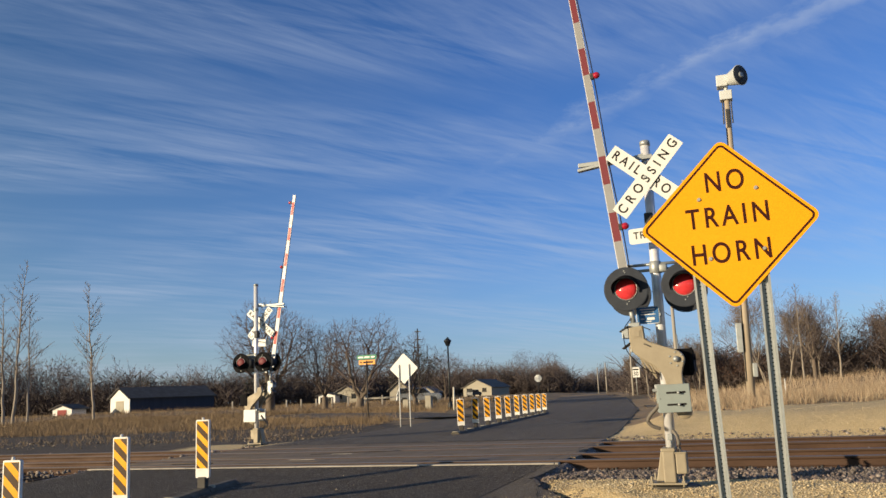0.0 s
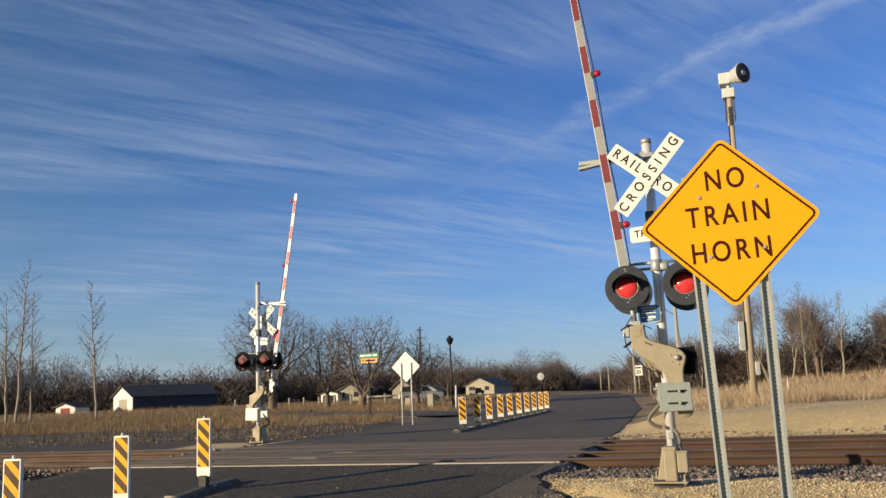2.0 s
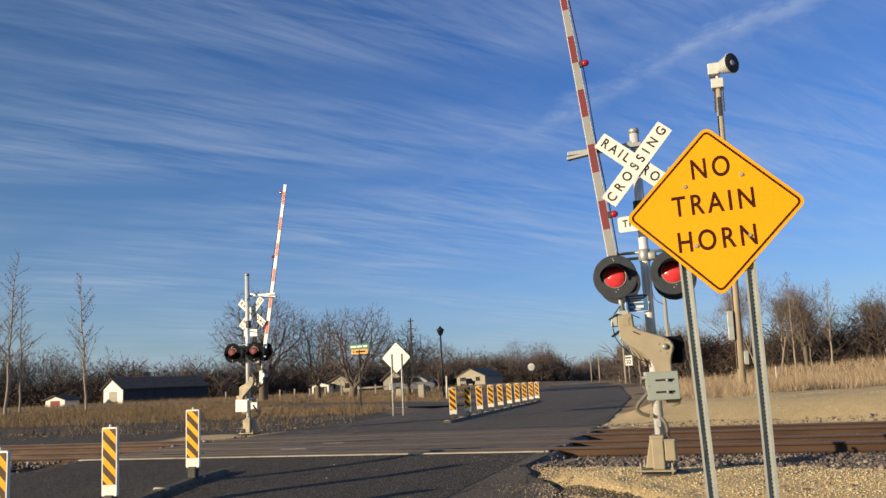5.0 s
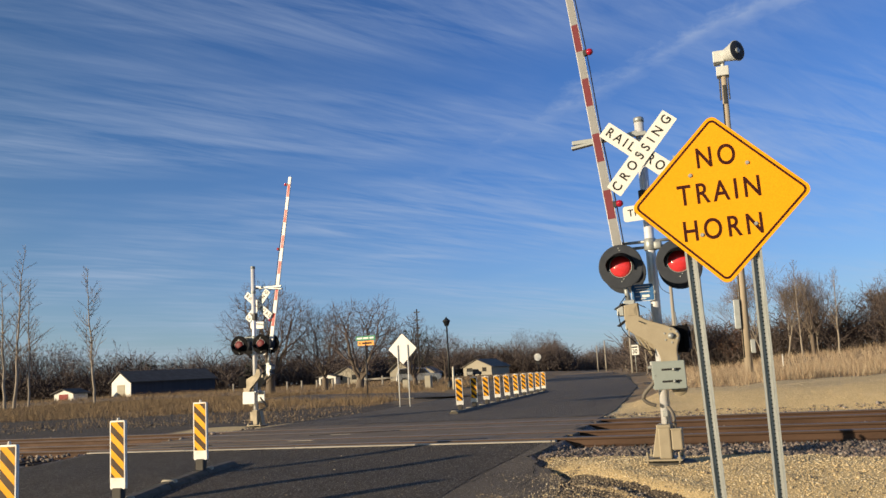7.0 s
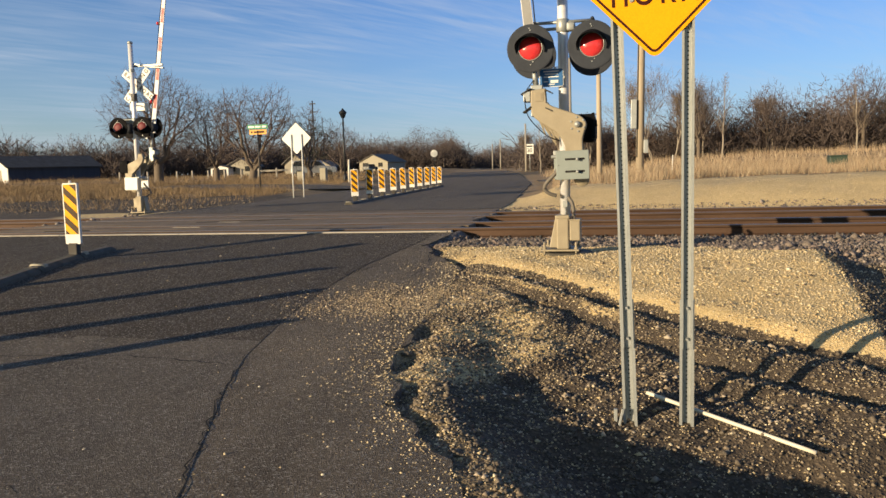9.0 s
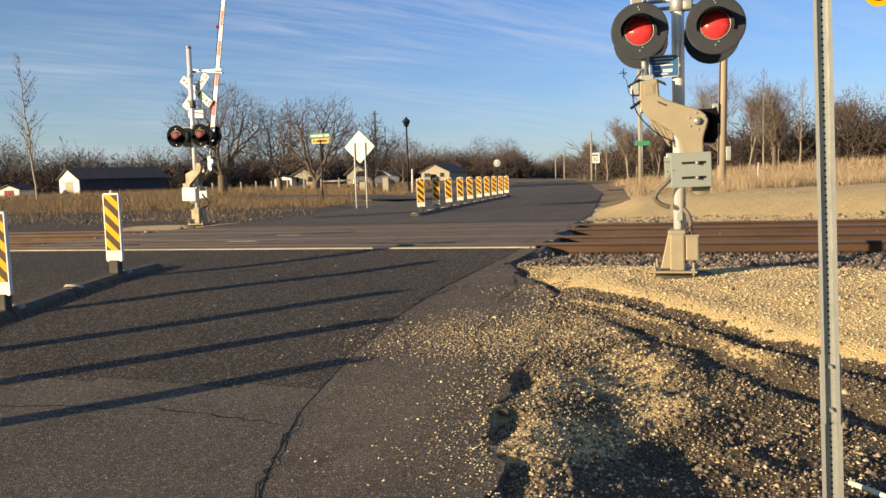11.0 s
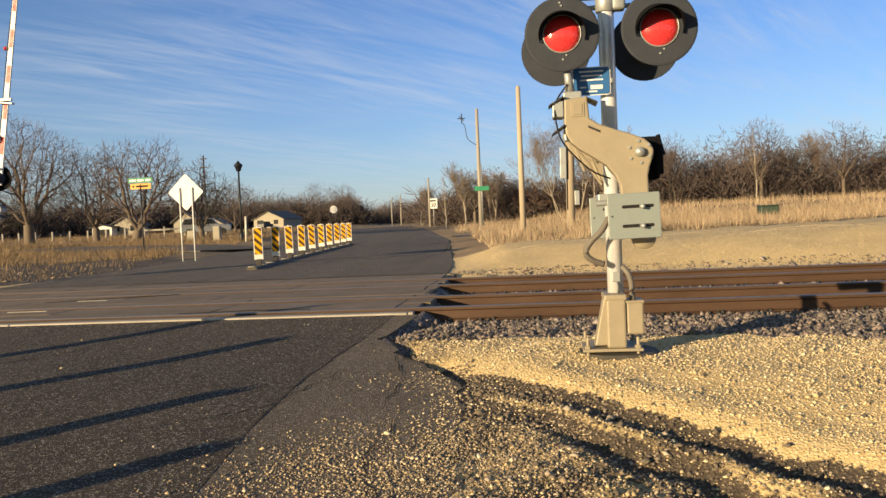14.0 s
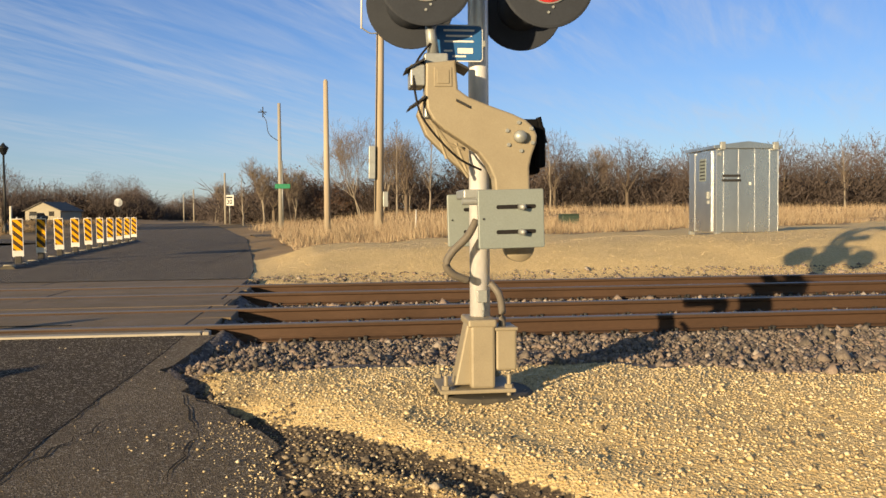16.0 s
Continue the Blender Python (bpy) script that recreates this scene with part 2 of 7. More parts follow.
M_BOXGREEN = mat("green_utility_box", (0.038, 0.062, 0.042), (0.03, 0.05, 0.033), 3, 0.5, 0, 0.05)
M_BARK = mat("grey_brown_bark", (0.17, 0.135, 0.10), (0.105, 0.083, 0.062), 4, 0.9, 0, 0.5, 30, stretch=(2, 2, 0.5))
M_PALEBARK = mat("pale_bark", (0.34, 0.295, 0.235), (0.22, 0.19, 0.15), 3, 0.85, 0, 0.4, 30, stretch=(2, 2, 0.5))
M_TWIG = mat("bare_twigs", (0.145, 0.112, 0.098), (0.082, 0.064, 0.058), 0.07, 0.9, 0, 0)
M_BRUSH = mat("dark_brush", (0.090, 0.069, 0.061), (0.053, 0.042, 0.038), 0.07, 0.9, 0, 0)
M_PALETWIG = mat("pale_bare_twigs", (0.22, 0.175, 0.135), (0.15, 0.12, 0.095), 0.15, 0.9, 0, 0)


def lens_material(name, col, rough=0.16, coat=0.6):
    m, n, l, p = nodes_of(name)
    v = n.new("ShaderNodeTexVoronoi")
    v.inputs["Scale"].default_value = 70
    c = n.new("ShaderNodeTexCoord")
    l.new(c.outputs["Object"], v.inputs["Vector"])
    l.new(ramp(n, l, v.outputs["Distance"], [(0.0, col), (0.8, tuple(x * 0.7 for x in col))]), p.inputs["Base Color"])
    p.inputs["Roughness"].default_value = rough
    p.inputs["Coat Weight"].default_value = coat
    bumped(n, l, p, v.outputs["Distance"], 0.25, 0.004)
    return m


M_LENS = lens_material("red_signal_lens", (0.82, 0.055, 0.06))
# darker copy of the red lens, with the hood's shade in its colour
M_SHADEDLENS = lens_material("hood_shaded_red_lens", (0.16, 0.008, 0.012), 0.6, 0.0)
M_SMALLENS = lens_material("small_red_lens", (0.50, 0.015, 0.04))


def asphalt_material(name, tone):
    m, n, l, p = nodes_of(name)
    speck = noise_at(n, l, 170, 3, 0.7)
    mid = noise_at(n, l, 1.3, 7, 0.65)
    streak = noise_at(n, l, 0.9, 5, 0.6, (2.2, 0.22, 1))
    base = ramp(n, l, mid, [(0.30, tuple(c * 0.72 for c in tone)), (0.72, tuple(c * 1.22 for c in tone))])
    base = mixed(n, l, 0.45, base, ramp(n, l, streak, [(0.32, tuple(c * 0.62 for c in tone)), (0.7, tuple(c * 1.2 for c in tone))]))
    v = n.new("ShaderNodeTexVoronoi")
    v.inputs["Scale"].default_value = 90
    c = n.new("ShaderNodeTexCoord")
    l.new(c.outputs["Object"], v.inputs["Vector"])
    sep = n.new("ShaderNodeSeparateColor")
    l.new(v.outputs["Color"], sep.inputs[0])
    base = mixed(n, l, ramp(n, l, sep.outputs[0], [(0.76, (0, 0, 0)), (0.94, (0.85, 0.85, 0.85))]), base, (0.34, 0.31, 0.265))
    base = mixed(n, l, ramp(n, l, sep.outputs[1], [(0.0, (0.6, 0.6, 0.6)), (0.25, (0, 0, 0))]), base, (0.016, 0.015, 0.014))
    l.new(base, p.inputs["Base Color"])
    p.inputs["Roughness"].default_value = 0.9
    p.inputs["Specular IOR Level"].default_value = 0.22
    add = n.new("ShaderNodeMath")
    add.operation = "ADD"
    l.new(v.outputs["Distance"], add.inputs[0]), l.new(speck, add.inputs[1])
    bumped(n, l, p, add.outputs[0], 1.0, 0.009)
    return m


M_ASPHALT = asphalt_material("worn_asphalt", (0.140, 0.119, 0.094))
M_DARKASPHALT = asphalt_material("darker_asphalt", (0.072, 0.059, 0.045))
M_SHOULDER = asphalt_material("shoulder_asphalt", (0.150, 0.124, 0.093))


def ground_material():
    """Dry grass, beige gravel, dark dirt and ballast, chosen by the sheet's own zone weights."""
    m, n, l, p = nodes_of("open_ground")
    at = n.new("ShaderNodeAttribute")
    at.attribute_name = "zone"
    sep = n.new("ShaderNodeSeparateColor")
    l.new(at.outputs["Color"], sep.inputs[0])
    big, mid, fine = noise_at(n, l, 0.12, 5), noise_at(n, l, 1.4, 6, 0.65), noise_at(n, l, 38, 4, 0.7)
    grass = ramp(n, l, mid, [(0.28, (0.15, 0.095, 0.045)), (0.5, (0.31, 0.21, 0.10)), (0.75, (0.44, 0.31, 0.155))])
    grass = mixed(n, l, 0.5, grass, ramp(n, l, big, [(0.35, (0.16, 0.105, 0.052)), (0.65, (0.40, 0.28, 0.145))]))
    v = n.new("ShaderNodeTexVoronoi")
    v.inputs["Scale"].default_value = 48
    c = n.new("ShaderNodeTexCoord")
    l.new(c.outputs["Object"], v.inputs["Vector"])
    vs = n.new("ShaderNodeSeparateColor")
    l.new(v.outputs["Color"], vs.inputs[0])
    beige = ramp(n, l, vs.outputs[0], [(0.0, (0.43, 0.315, 0.150)), (0.5, (0.67, 0.51, 0.25)), (1.0, (0.80, 0.66, 0.38))])
    beige = mixed(n, l, 0.5, beige, ramp(n, l, mid, [(0.3, (0.51, 0.37, 0.170)), (0.7, (0.72, 0.535, 0.262))]))
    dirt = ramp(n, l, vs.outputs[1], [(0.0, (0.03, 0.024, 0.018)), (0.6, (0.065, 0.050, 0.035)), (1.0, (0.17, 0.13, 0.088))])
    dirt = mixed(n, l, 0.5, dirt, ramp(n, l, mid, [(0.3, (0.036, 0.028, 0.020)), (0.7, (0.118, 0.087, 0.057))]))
    ballast = ramp(n, l, vs.outputs[2], [(0.0, (0.05, 0.045, 0.042)), (0.6, (0.14, 0.12, 0.11)), (1.0, (0.28, 0.24, 0.21))])
    edge = n.new("ShaderNodeMath")
    edge.operation = "MULTIPLY_ADD"
    l.new(fine, edge.inputs[0])
    edge.inputs[1].default_value, edge.inputs[2].default_value = 0.5, -0.25

    def weight(s):
        a = n.new("ShaderNodeMath")
        a.operation = "ADD"
        l.new(s, a.inputs[0]), l.new(edge.outputs[0], a.inputs[1])
        return ramp(n, l, a.outputs[0], [(0.35, (0, 0, 0)), (0.65, (1, 1, 1))])

    col = mixed(n, l, weight(sep.outputs[0]), grass, beige)
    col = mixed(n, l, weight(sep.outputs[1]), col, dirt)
    col = mixed(n, l, weight(sep.outputs[2]), col, ballast)
    l.new(col, p.inputs["Base Color"])
    p.inputs["Roughness"].default_value = 0.95
    add = n.new("ShaderNodeMath")
    add.operation = "ADD"
    l.new(v.outputs["Distance"], add.inputs[0]), l.new(fine, add.inputs[1])
    bumped(n, l, p, add.outputs[0], 0.7, 0.012)
    return m


M_GROUND = ground_material()


def island_material(name, stops, rough=0.9):
    """Each loose piece of a joined mesh takes its own colour."""
    m, n, l, p = nodes_of(name)
    g = n.new("ShaderNodeNewGeometry")
    col = ramp(n, l, g.outputs["Random Per Island"], stops)
    col = mixed(n, l, 0.3, col, ramp(n, l, noise_at(n, l, 60, 4), [(0.3, tuple(c * 0.5 for c in stops[0][1])), (0.7, stops[-1][1])]))
    l.new(col, p.inputs["Base Color"])
    p.inputs["Roughness"].default_value = rough
    return m


M_PEBBLE = island_material("beige_pebbles", [(0.0, (0.27, 0.195, 0.100)), (0.4, (0.56, 0.425, 0.215)), (0.8, (0.74, 0.595, 0.345)), (1.0, (0.82, 0.73, 0.53))])
M_SPILL = island_material("brown_spilled_pebbles", [(0.0, (0.10, 0.07, 0.045)), (0.5, (0.27, 0.195, 0.115)), (0.85, (0.50, 0.38, 0.22)), (1.0, (0.74, 0.63, 0.45))])
M_BANK = island_material("sandy_gravel", [(0.0, (0.56, 0.41, 0.205)), (0.5, (0.66, 0.50, 0.26)), (1.0, (0.73, 0.58, 0.33))])
M_DIRTSTONE = island_material("mixed_stones", [(0.0, (0.028, 0.022, 0.017)), (0.55, (0.075, 0.058, 0.042)), (0.88, (0.20, 0.155, 0.105)), (1.0, (0.56, 0.47, 0.35))])
M_BALLAST = island_material("grey_pink_ballast", [(0.0, (0.06, 0.050, 0.042)), (0.45, (0.165, 0.132, 0.108)), (0.78, (0.26, 0.185, 0.145)), (1.0, (0.40, 0.35, 0.30))])
M_GRASS = island_material("dry_grass_blades", [(0.0, (0.19, 0.115, 0.062)), (0.4, (0.34, 0.24, 0.145)), (0.75, (0.47, 0.365, 0.235)), (1.0, (0.58, 0.48, 0.335))])
M_LOWGRASS = island_material("brown_low_grass", [(0.0, (0.11, 0.075, 0.04)), (0.5, (0.22, 0.15, 0.078)), (1.0, (0.36, 0.26, 0.145))])
M_LEAF = island_material("rust_brown_leaves", [(0.0, (0.11, 0.06, 0.038)), (0.6, (0.18, 0.095, 0.058)), (1.0, (0.25, 0.145, 0.09))])
M_EVERGREEN = island_material("dark_evergreen", [(0.0, (0.014, 0.022, 0.012)), (1.0, (0.045, 0.055, 0.03))])


# ---- builders ----
def part(name, bm, material, parent=None, label="", smooth=False):
    me = bpy.data.meshes.new(name)
    bm.normal_update()
    bm.to_mesh(me)
    bm.free()
    me.materials.append(material)
    if smooth:
        for f in me.polygons:
            f.use_smooth = True
    ob = new(name, me)
    if parent:
        ob.parent = parent
    if label:
        ob["label"] = label
    return ob


def thing(name, place, label, category, group="", turn=0):
    ob = new(name)
    ob.matrix_basis = pose(*place, 0, 0, turn)
    return tagged(ob, label, category, group)


def box(bm, x0, y0, z0, x1, y1, z1, bevel=0.0, m=None):
    g = bmesh.ops.create_cube(bm, size=1)["verts"]
    bmesh.ops.transform(bm, matrix=Matrix.LocRotScale(((x0 + x1) / 2, (y0 + y1) / 2, (z0 + z1) / 2), None, (abs(x1 - x0), abs(y1 - y0), abs(z1 - z0))), verts=g)
    if bevel:
        es = list({e for v in g for e in v.link_edges})
        r = bmesh.ops.bevel(bm, geom=es, offset=bevel, segments=2, affect="EDGES", profile=0.5)
        g = list({v for f in r["faces"] for v in f.verts} | {v for v in g if v.is_valid})
    if m is not None:
        bmesh.ops.transform(bm, matrix=m, verts=g)
    return bm


def boxed(x0, y0, z0, x1, y1, z1, bevel=0.0):
    return box(bmesh.new(), x0, y0, z0, x1, y1, z1, bevel)


def rod(bm, a, b, r0, r1=None, seg=16, caps=True):
    a, b = Vector(a), Vector(b)
    r1 = r0 if r1 is None else r1
    q = (b - a).to_track_quat("Z", "Y")
    rings = []
    for c, r in ((a, r0), (b, r1)):
        rings.append([bm.verts.new(c + q @ Vector((r * math.cos(2 * math.pi * i / seg), r * math.sin(2 * math.pi * i / seg), 0))) for i in range(seg)])
    for i in range(seg):
        bm.faces.new((rings[0][i], rings[0][(i + 1) % seg], rings[1][(i + 1) % seg], rings[1][i]))
    if caps:
        bm.faces.new(rings[0][::-1])
        bm.faces.new(rings[1])
    return bm


def hose(bm, pts, r, seg=10):
    """A round tube through the points, smoothed."""
    pts = [Vector(p) for p in pts]
    path = []
    for i in range(len(pts) - 1):
        p0, p1, p2, p3 = pts[max(i - 1, 0)], pts[i], pts[i + 1], pts[min(i + 2, len(pts) - 1)]
        for k in range(5):
            t = k / 5
            path.append(0.5 * (2 * p1 + (p2 - p0) * t + (2 * p0 - 5 * p1 + 4 * p2 - p3) * t * t + (3 * p1 - p0 - 3 * p2 + p3) * t ** 3))
    path.append(pts[-1])
    last, rings = None, []
    for i, p in enumerate(path):
        d = path[min(i + 1, len(path) - 1)] - path[max(i - 1, 0)]
        q = d.to_track_quat("Z", "Y")
        rings.append([bm.verts.new(p + q @ Vector((r * math.cos(2 * math.pi * k / seg), r * math.sin(2 * math.pi * k / seg), 0))) for k in range(seg)])
    for a, b in zip(rings, rings[1:]):
        for k in range(seg):
            bm.faces.new((a[k], a[(k + 1) % seg], b[(k + 1) % seg], b[k]))
    bm.faces.new(rings[0][::-1]), bm.faces.new(rings[-1])
    return bm


def slab(bm, outline, y0, y1, bevel=0.0):
    """An outline in x and z, thick from y0 to y1."""
    a = [bm.verts.new((x, y0, z)) for x, z in outline]
    b = [bm.verts.new((x, y1, z)) for x, z in outline]
    k = len(outline)
    fs = [bm.faces.new(a), bm.faces.new(b[::-1])]
    for i in range(k):
        fs.append(bm.faces.new((a[(i + 1) % k], a[i], b[i], b[(i + 1) % k])))
    bmesh.ops.recalc_face_normals(bm, faces=fs)
    if bevel:
        es = [e for e in fs[0].edges] + [e for e in fs[1].edges]
        bmesh.ops.bevel(bm, geom=es, offset=bevel, segments=2, affect="EDGES", profile=0.5)
    return bm


def round_outline(w, h, r, cx=0.0, cz=0.0, turn=0.0, k=5):
    pts = []
    for sx, sz, a0 in ((1, 1, 0), (-1, 1, 90), (-1, -1, 180), (1, -1, 270)):
        for i in range(k + 1):
            a = radians(a0 + 90 * i / k)
            pts.append((sx * (w / 2 - r) + r * math.cos(a), sz * (h / 2 - r) + r * math.sin(a)))
    c, s = math.cos(radians(turn)), math.sin(radians(turn))
    return [(cx + x * c - z * s, cz + x * s + z * c) for x, z in pts]


def lathe(bm, profile, seg=28, m=None):
    """A profile of (radius, height) turned round z."""
    rings = [[bm.verts.new((r * math.cos(2 * math.pi * i / seg), r * math.sin(2 * math.pi * i / seg), z)) for i in range(seg)] for r, z in profile]
    for a, b in zip(rings, rings[1:]):
        for i in range(seg):
            bm.faces.new((a[i], a[(i + 1) % seg], b[(i + 1) % seg], b[i]))
    bm.faces.new(rings[0][::-1]), bm.faces.new(rings[-1])
    if m is not None:
        bmesh.ops.transform(bm, matrix=m, verts=[v for r in rings for v in r])
    return bm


FRONT = pose(0, 0, 0, 90)  # what looks along +z now looks along -y


def lettering(name, words, height, centre, y, material, parent, turn=0.0, width=1.0, spacing=1.0, bold=0.0, flip=False, label=""):
    """Raised letters on a face that looks along -y."""
    cu = bpy.data.curves.new(name, "FONT")
    cu.body, cu.size, cu.align_x, cu.align_y, cu.extrude, cu.offset, cu.space_character = words, height / 0.69, "CENTER", "CENTER", 0.0015, bold, spacing
    tmp = bpy.data.objects.new(name, cu)
    me = bpy.data.meshes.new_from_object(tmp)
    me.name = name
    bpy.data.objects.remove(tmp)
    me.transform(Matrix.Translation((centre[0], y, centre[1])) @ Matrix.Rotation(radians(180 if flip else 0), 4, "Z") @ Matrix.Rotation(radians(-turn), 4, "Y") @ Matrix.Rotation(radians(90), 4, "X") @ Matrix.Diagonal((width, 1, 1, 1)))
    me.materials.clear()
    me.materials.append(material)
    ob = new(name, me)
    ob.parent = parent
    if label:
        ob["label"] = label
    return ob


def mesh_from(name, verts, faces, material, smooth=False):
    me = bpy.data.meshes.new(name)
    me.from_pydata(verts, [], faces)
    me.materials.append(material)
    if smooth:
        me.polygons.foreach_set("use_smooth", [True] * len(me.polygons))
    return me


# ---- ground and road ----
ROAD_Y = np.array([-60, 4, 7, 8.5, 10.5, 12, 13.5, 15, 15.6, 22, 27, 45, 80, 130, 500], float)
ROAD_Z = np.array([-0.66, -0.58, -0.52, -0.46, -0.33, -0.22, -0.13, 0.0, 0.06, 0.08, 0.07, 0.08, 0.14, 0.2, 0.3], float)
EDGE_Y = np.array([-60, 0, 2, 4.6, 5.93, 6.63, 7.34, 8.46, 9.6, 11, 12.3, 13.06, 13.35, 13.8, 14.44, 15.6, 22, 25, 30, 48.6, 63, 112, 210, 500], float)
EDGE_R = np.array([3.0, 2.0, 1.2, 0.15, -0.61, -1.06, -1.49, -1.87, -1.96, -2.02, -2.12, -2.4, -2.62, -2.92, -3.12, -2.9, -3.3, -3.5, -4.04, -6.15, -8.5, -16.5, -36, -95], float)
EDGE_L = np.array([-9.0, -11.0, -11.2, -11.5, -11.6, -11.7, -11.8, -12, -12.1, -12.3, -12.5, -12.6, -12.65, -12.7, -12.8, -12.9, -13.1, -13.2, -13.5, -16, -18.5, -27, -46, -105], float)
RAILS = (15.9, 17.34, 19.3, 20.74)
RIGHT_Y = np.array([-60, 3, 5, 6, 7, 7.8, 9, 9.7, 11, 11.6, 12.3, 13, 13.8, 14.7, 15.4, 21.4, 22.3, 23.2, 24.5, 26, 28, 32, 45, 80, 500], float)
RIGHT_Z = np.array([-1.9, -1.75, -1.52, -1.27, -0.98, -0.745, -0.60, -0.50, -0.27, -0.16, -0.07, -0.04, -0.06, -0.11, -0.09, -0.09, 0.02, 0.26, 0.53, 0.57, 0.57, 0.49, 0.45, 0.5, 0.6], float)
LEFT_Z = np.array([-0.9, -0.6, -0.55, -0.5, -0.46, -0.42, -0.38, -0.34, -0.28, -0.24, -0.2, -0.18, -0.16, -0.17, -0.17, -0.15, -0.05, -0.02, 0.0, 0.02, 0.02, 0.05, 0.25, 0.6, 1.0], float)


def smooth01(t):
    t = np.clip(t, 0, 1)
    return t * t * (3 - 2 * t)


def rough_at(x, y, s, seed=0.0):
    """Soft uneven relief, about -1 to 1, from a few crossed waves."""
    return (np.sin(x * s + 1.3 * np.sin(y * s * 0.7 + seed) + seed) * np.cos(y * s * 0.9 - 0.8 * np.sin(x * s * 0.6 - seed)) + 0.5 * np.sin(x * s * 2.3 - y * s * 1.7 + seed * 2)) / 1.5


def road_z(x, y):
    return np.interp(y, ROAD_Y, ROAD_Z) + 0.028 * np.clip(-x - 3.0, 0, 5) * smooth01((16 - y) / 4)


RUTS = (((-2.45, 13.1), (-1.75, 12.25), (-0.95, 11.5), (0.2, 10.6), (1.6, 9.6), (4, 8.2)), ((-2.3, 12.25), (-1.4, 11.35), (-0.7, 10.68), (-0.1, 10.02), (0.6, 9.35), (1.9, 8.5), (3.4, 7.5)))


def rut_depth(x, y):
    x, y = x + 0.06 * rough_at(x, y, 3.1, 1.7), y + 0.06 * rough_at(x, y, 3.7, 4.1) + 0.03 * rough_at(x, y, 9.0, 2.2)
    d = np.full(np.shape(x), 9.0)
    for line in RUTS:
        for (ax, ay), (bx, by) in zip(line, line[1:]):
            t = np.clip(((x - ax) * (bx - ax) + (y - ay) * (by - ay)) / ((bx - ax) ** 2 + (by - ay) ** 2), 0, 1)
            d = np.minimum(d, np.hypot(x - ax - t * (bx - ax), y - ay - t * (by - ay)))
    return np.exp(-(d / 0.17) ** 2) - 0.22 * np.exp(-((d - 0.36) / 0.16) ** 2)


def ground_z(x, y):
    x, y = np.asarray(x, float), np.asarray(y, float)
    r, l = np.interp(y, EDGE_Y, EDGE_R), np.interp(y, EDGE_Y, EDGE_L)
    road = road_z(x, y)
    right, left = np.interp(y, RIGHT_Y, RIGHT_Z), np.interp(y, RIGHT_Y, LEFT_Z)
    far = smooth01((y - 23) / 4)
    crest = np.interp(x, [-3, -1, 2.7, 6, 9, 12], [-0.19, -0.10, 0.0, 0.03, 0.05, 0.19])
    near = smooth01((30.5 - y) / 3)
    right = right + smooth01((y - 22) / 3) * near * crest - far * (1 - near) * 0.30 * smooth01((2.5 - x) / 6)
    right = right + 0.05 * rough_at(x, y, 1.1, 1.0) * smooth01((y - 22) / 3 + 0.25) + 0.022 * rough_at(x, y, 3.4, 2.0) * (y < 15)
    right = right - (0.20 * smooth01((x - 0.4) / 0.9) * smooth01((8.2 - y) / 1.2) + 0.22 * smooth01((x - 0.6) / 1.2) * smooth01((7.5 - y) / 0.9))
    right = right - (0.085 + 0.025 * rough_at(x, y, 2.3, 7.0)) * smooth01((x + 2.75) / 0.9) * rut_depth(x, y) * (y < 15) * (x < 7)
    second = np.interp(x, [p[0] for p in RUTS[1]], [p[1] for p in RUTS[1]])
    stony = smooth01((second - 0.15 - y) / 0.4) * (y < 13) * (x < 9)
    right = right + stony * (0.046 * rough_at(x, y, 4.1, 1.3) + 0.027 * rough_at(x, y, 9.3, 0.7) + 0.011 * rough_at(x, y, 21.0, 2.9))
    right = right - 0.24 * smooth01((x - 2.1) / 0.8) * smooth01((y - 9.4) / 0.8) * smooth01((14.0 - y) / 1.2)
    right = right + 0.022 * np.clip(y - 48, 0, 90) * smooth01((x - r - 3) / 25)
    left = left + 0.05 * rough_at(x, y, 0.8, 4.0)
    shoulder = np.where(y < 14, np.interp(y, [5, 8, 10], [1.3, 1.25, 0.9]), np.where((y > 14.8) & (y < 22), 0.25, 1.4))
    berm = 0.16 * smooth01((10.3 - y) / 0.8) * smooth01((y - 4.6) / 0.6)
    drop = (0.09 * smooth01((y - 12.4) / 0.7) * smooth01((15.3 - y) / 0.3) + 0.045 * smooth01((9.9 - y) / 0.5) * smooth01((y - 6.0) / 1.0) + 0.015) * np.clip(1 + 1.1 * rough_at(x, y, 3.3, 3.3), 0.1, 2)
    heap = -drop * np.exp(-((x - r - 0.08) / 0.15) ** 2)
    z = np.where(x > r, road + heap + (right - road) * smooth01((x - r - berm) / shoulder), np.where(x < l, road + (left - road) * smooth01((l - x) / 1.2), road))
    inside = smooth01((x - l) / 0.12) * smooth01((r - x) / 0.12)
    bed = (y > 15.5) & (y < 22.1)
    z = z - inside * np.where(bed, 0.25, 0.06)
    hills = 0.25 * rough_at(x, y, 0.05, 3.0) * smooth01((y - 60) / 60)
    return z + hills


def axis_lines(spans):
    out = []
    for a, b, step in spans:
        out += list(np.arange(a, b - 1e-6, step))
    return np.array(out + [spans[-1][1]])


def sheet(name, xs, ys, zf, material):
    gx, gy = np.meshgrid(xs, ys)
    gz = zf(gx, gy)
    verts = np.stack([gx.ravel(), gy.ravel(), gz.ravel()], 1)
    nx = len(xs)
    i = (np.arange(len(ys) - 1)[:, None] * nx + np.arange(nx - 1)[None]).ravel()
    faces = np.stack([i, i + 1, i + nx + 1, i + nx], 1)
    me = mesh_from(name, verts.tolist(), faces.tolist(), material, True)
    return me, gx.ravel(), gy.ravel()


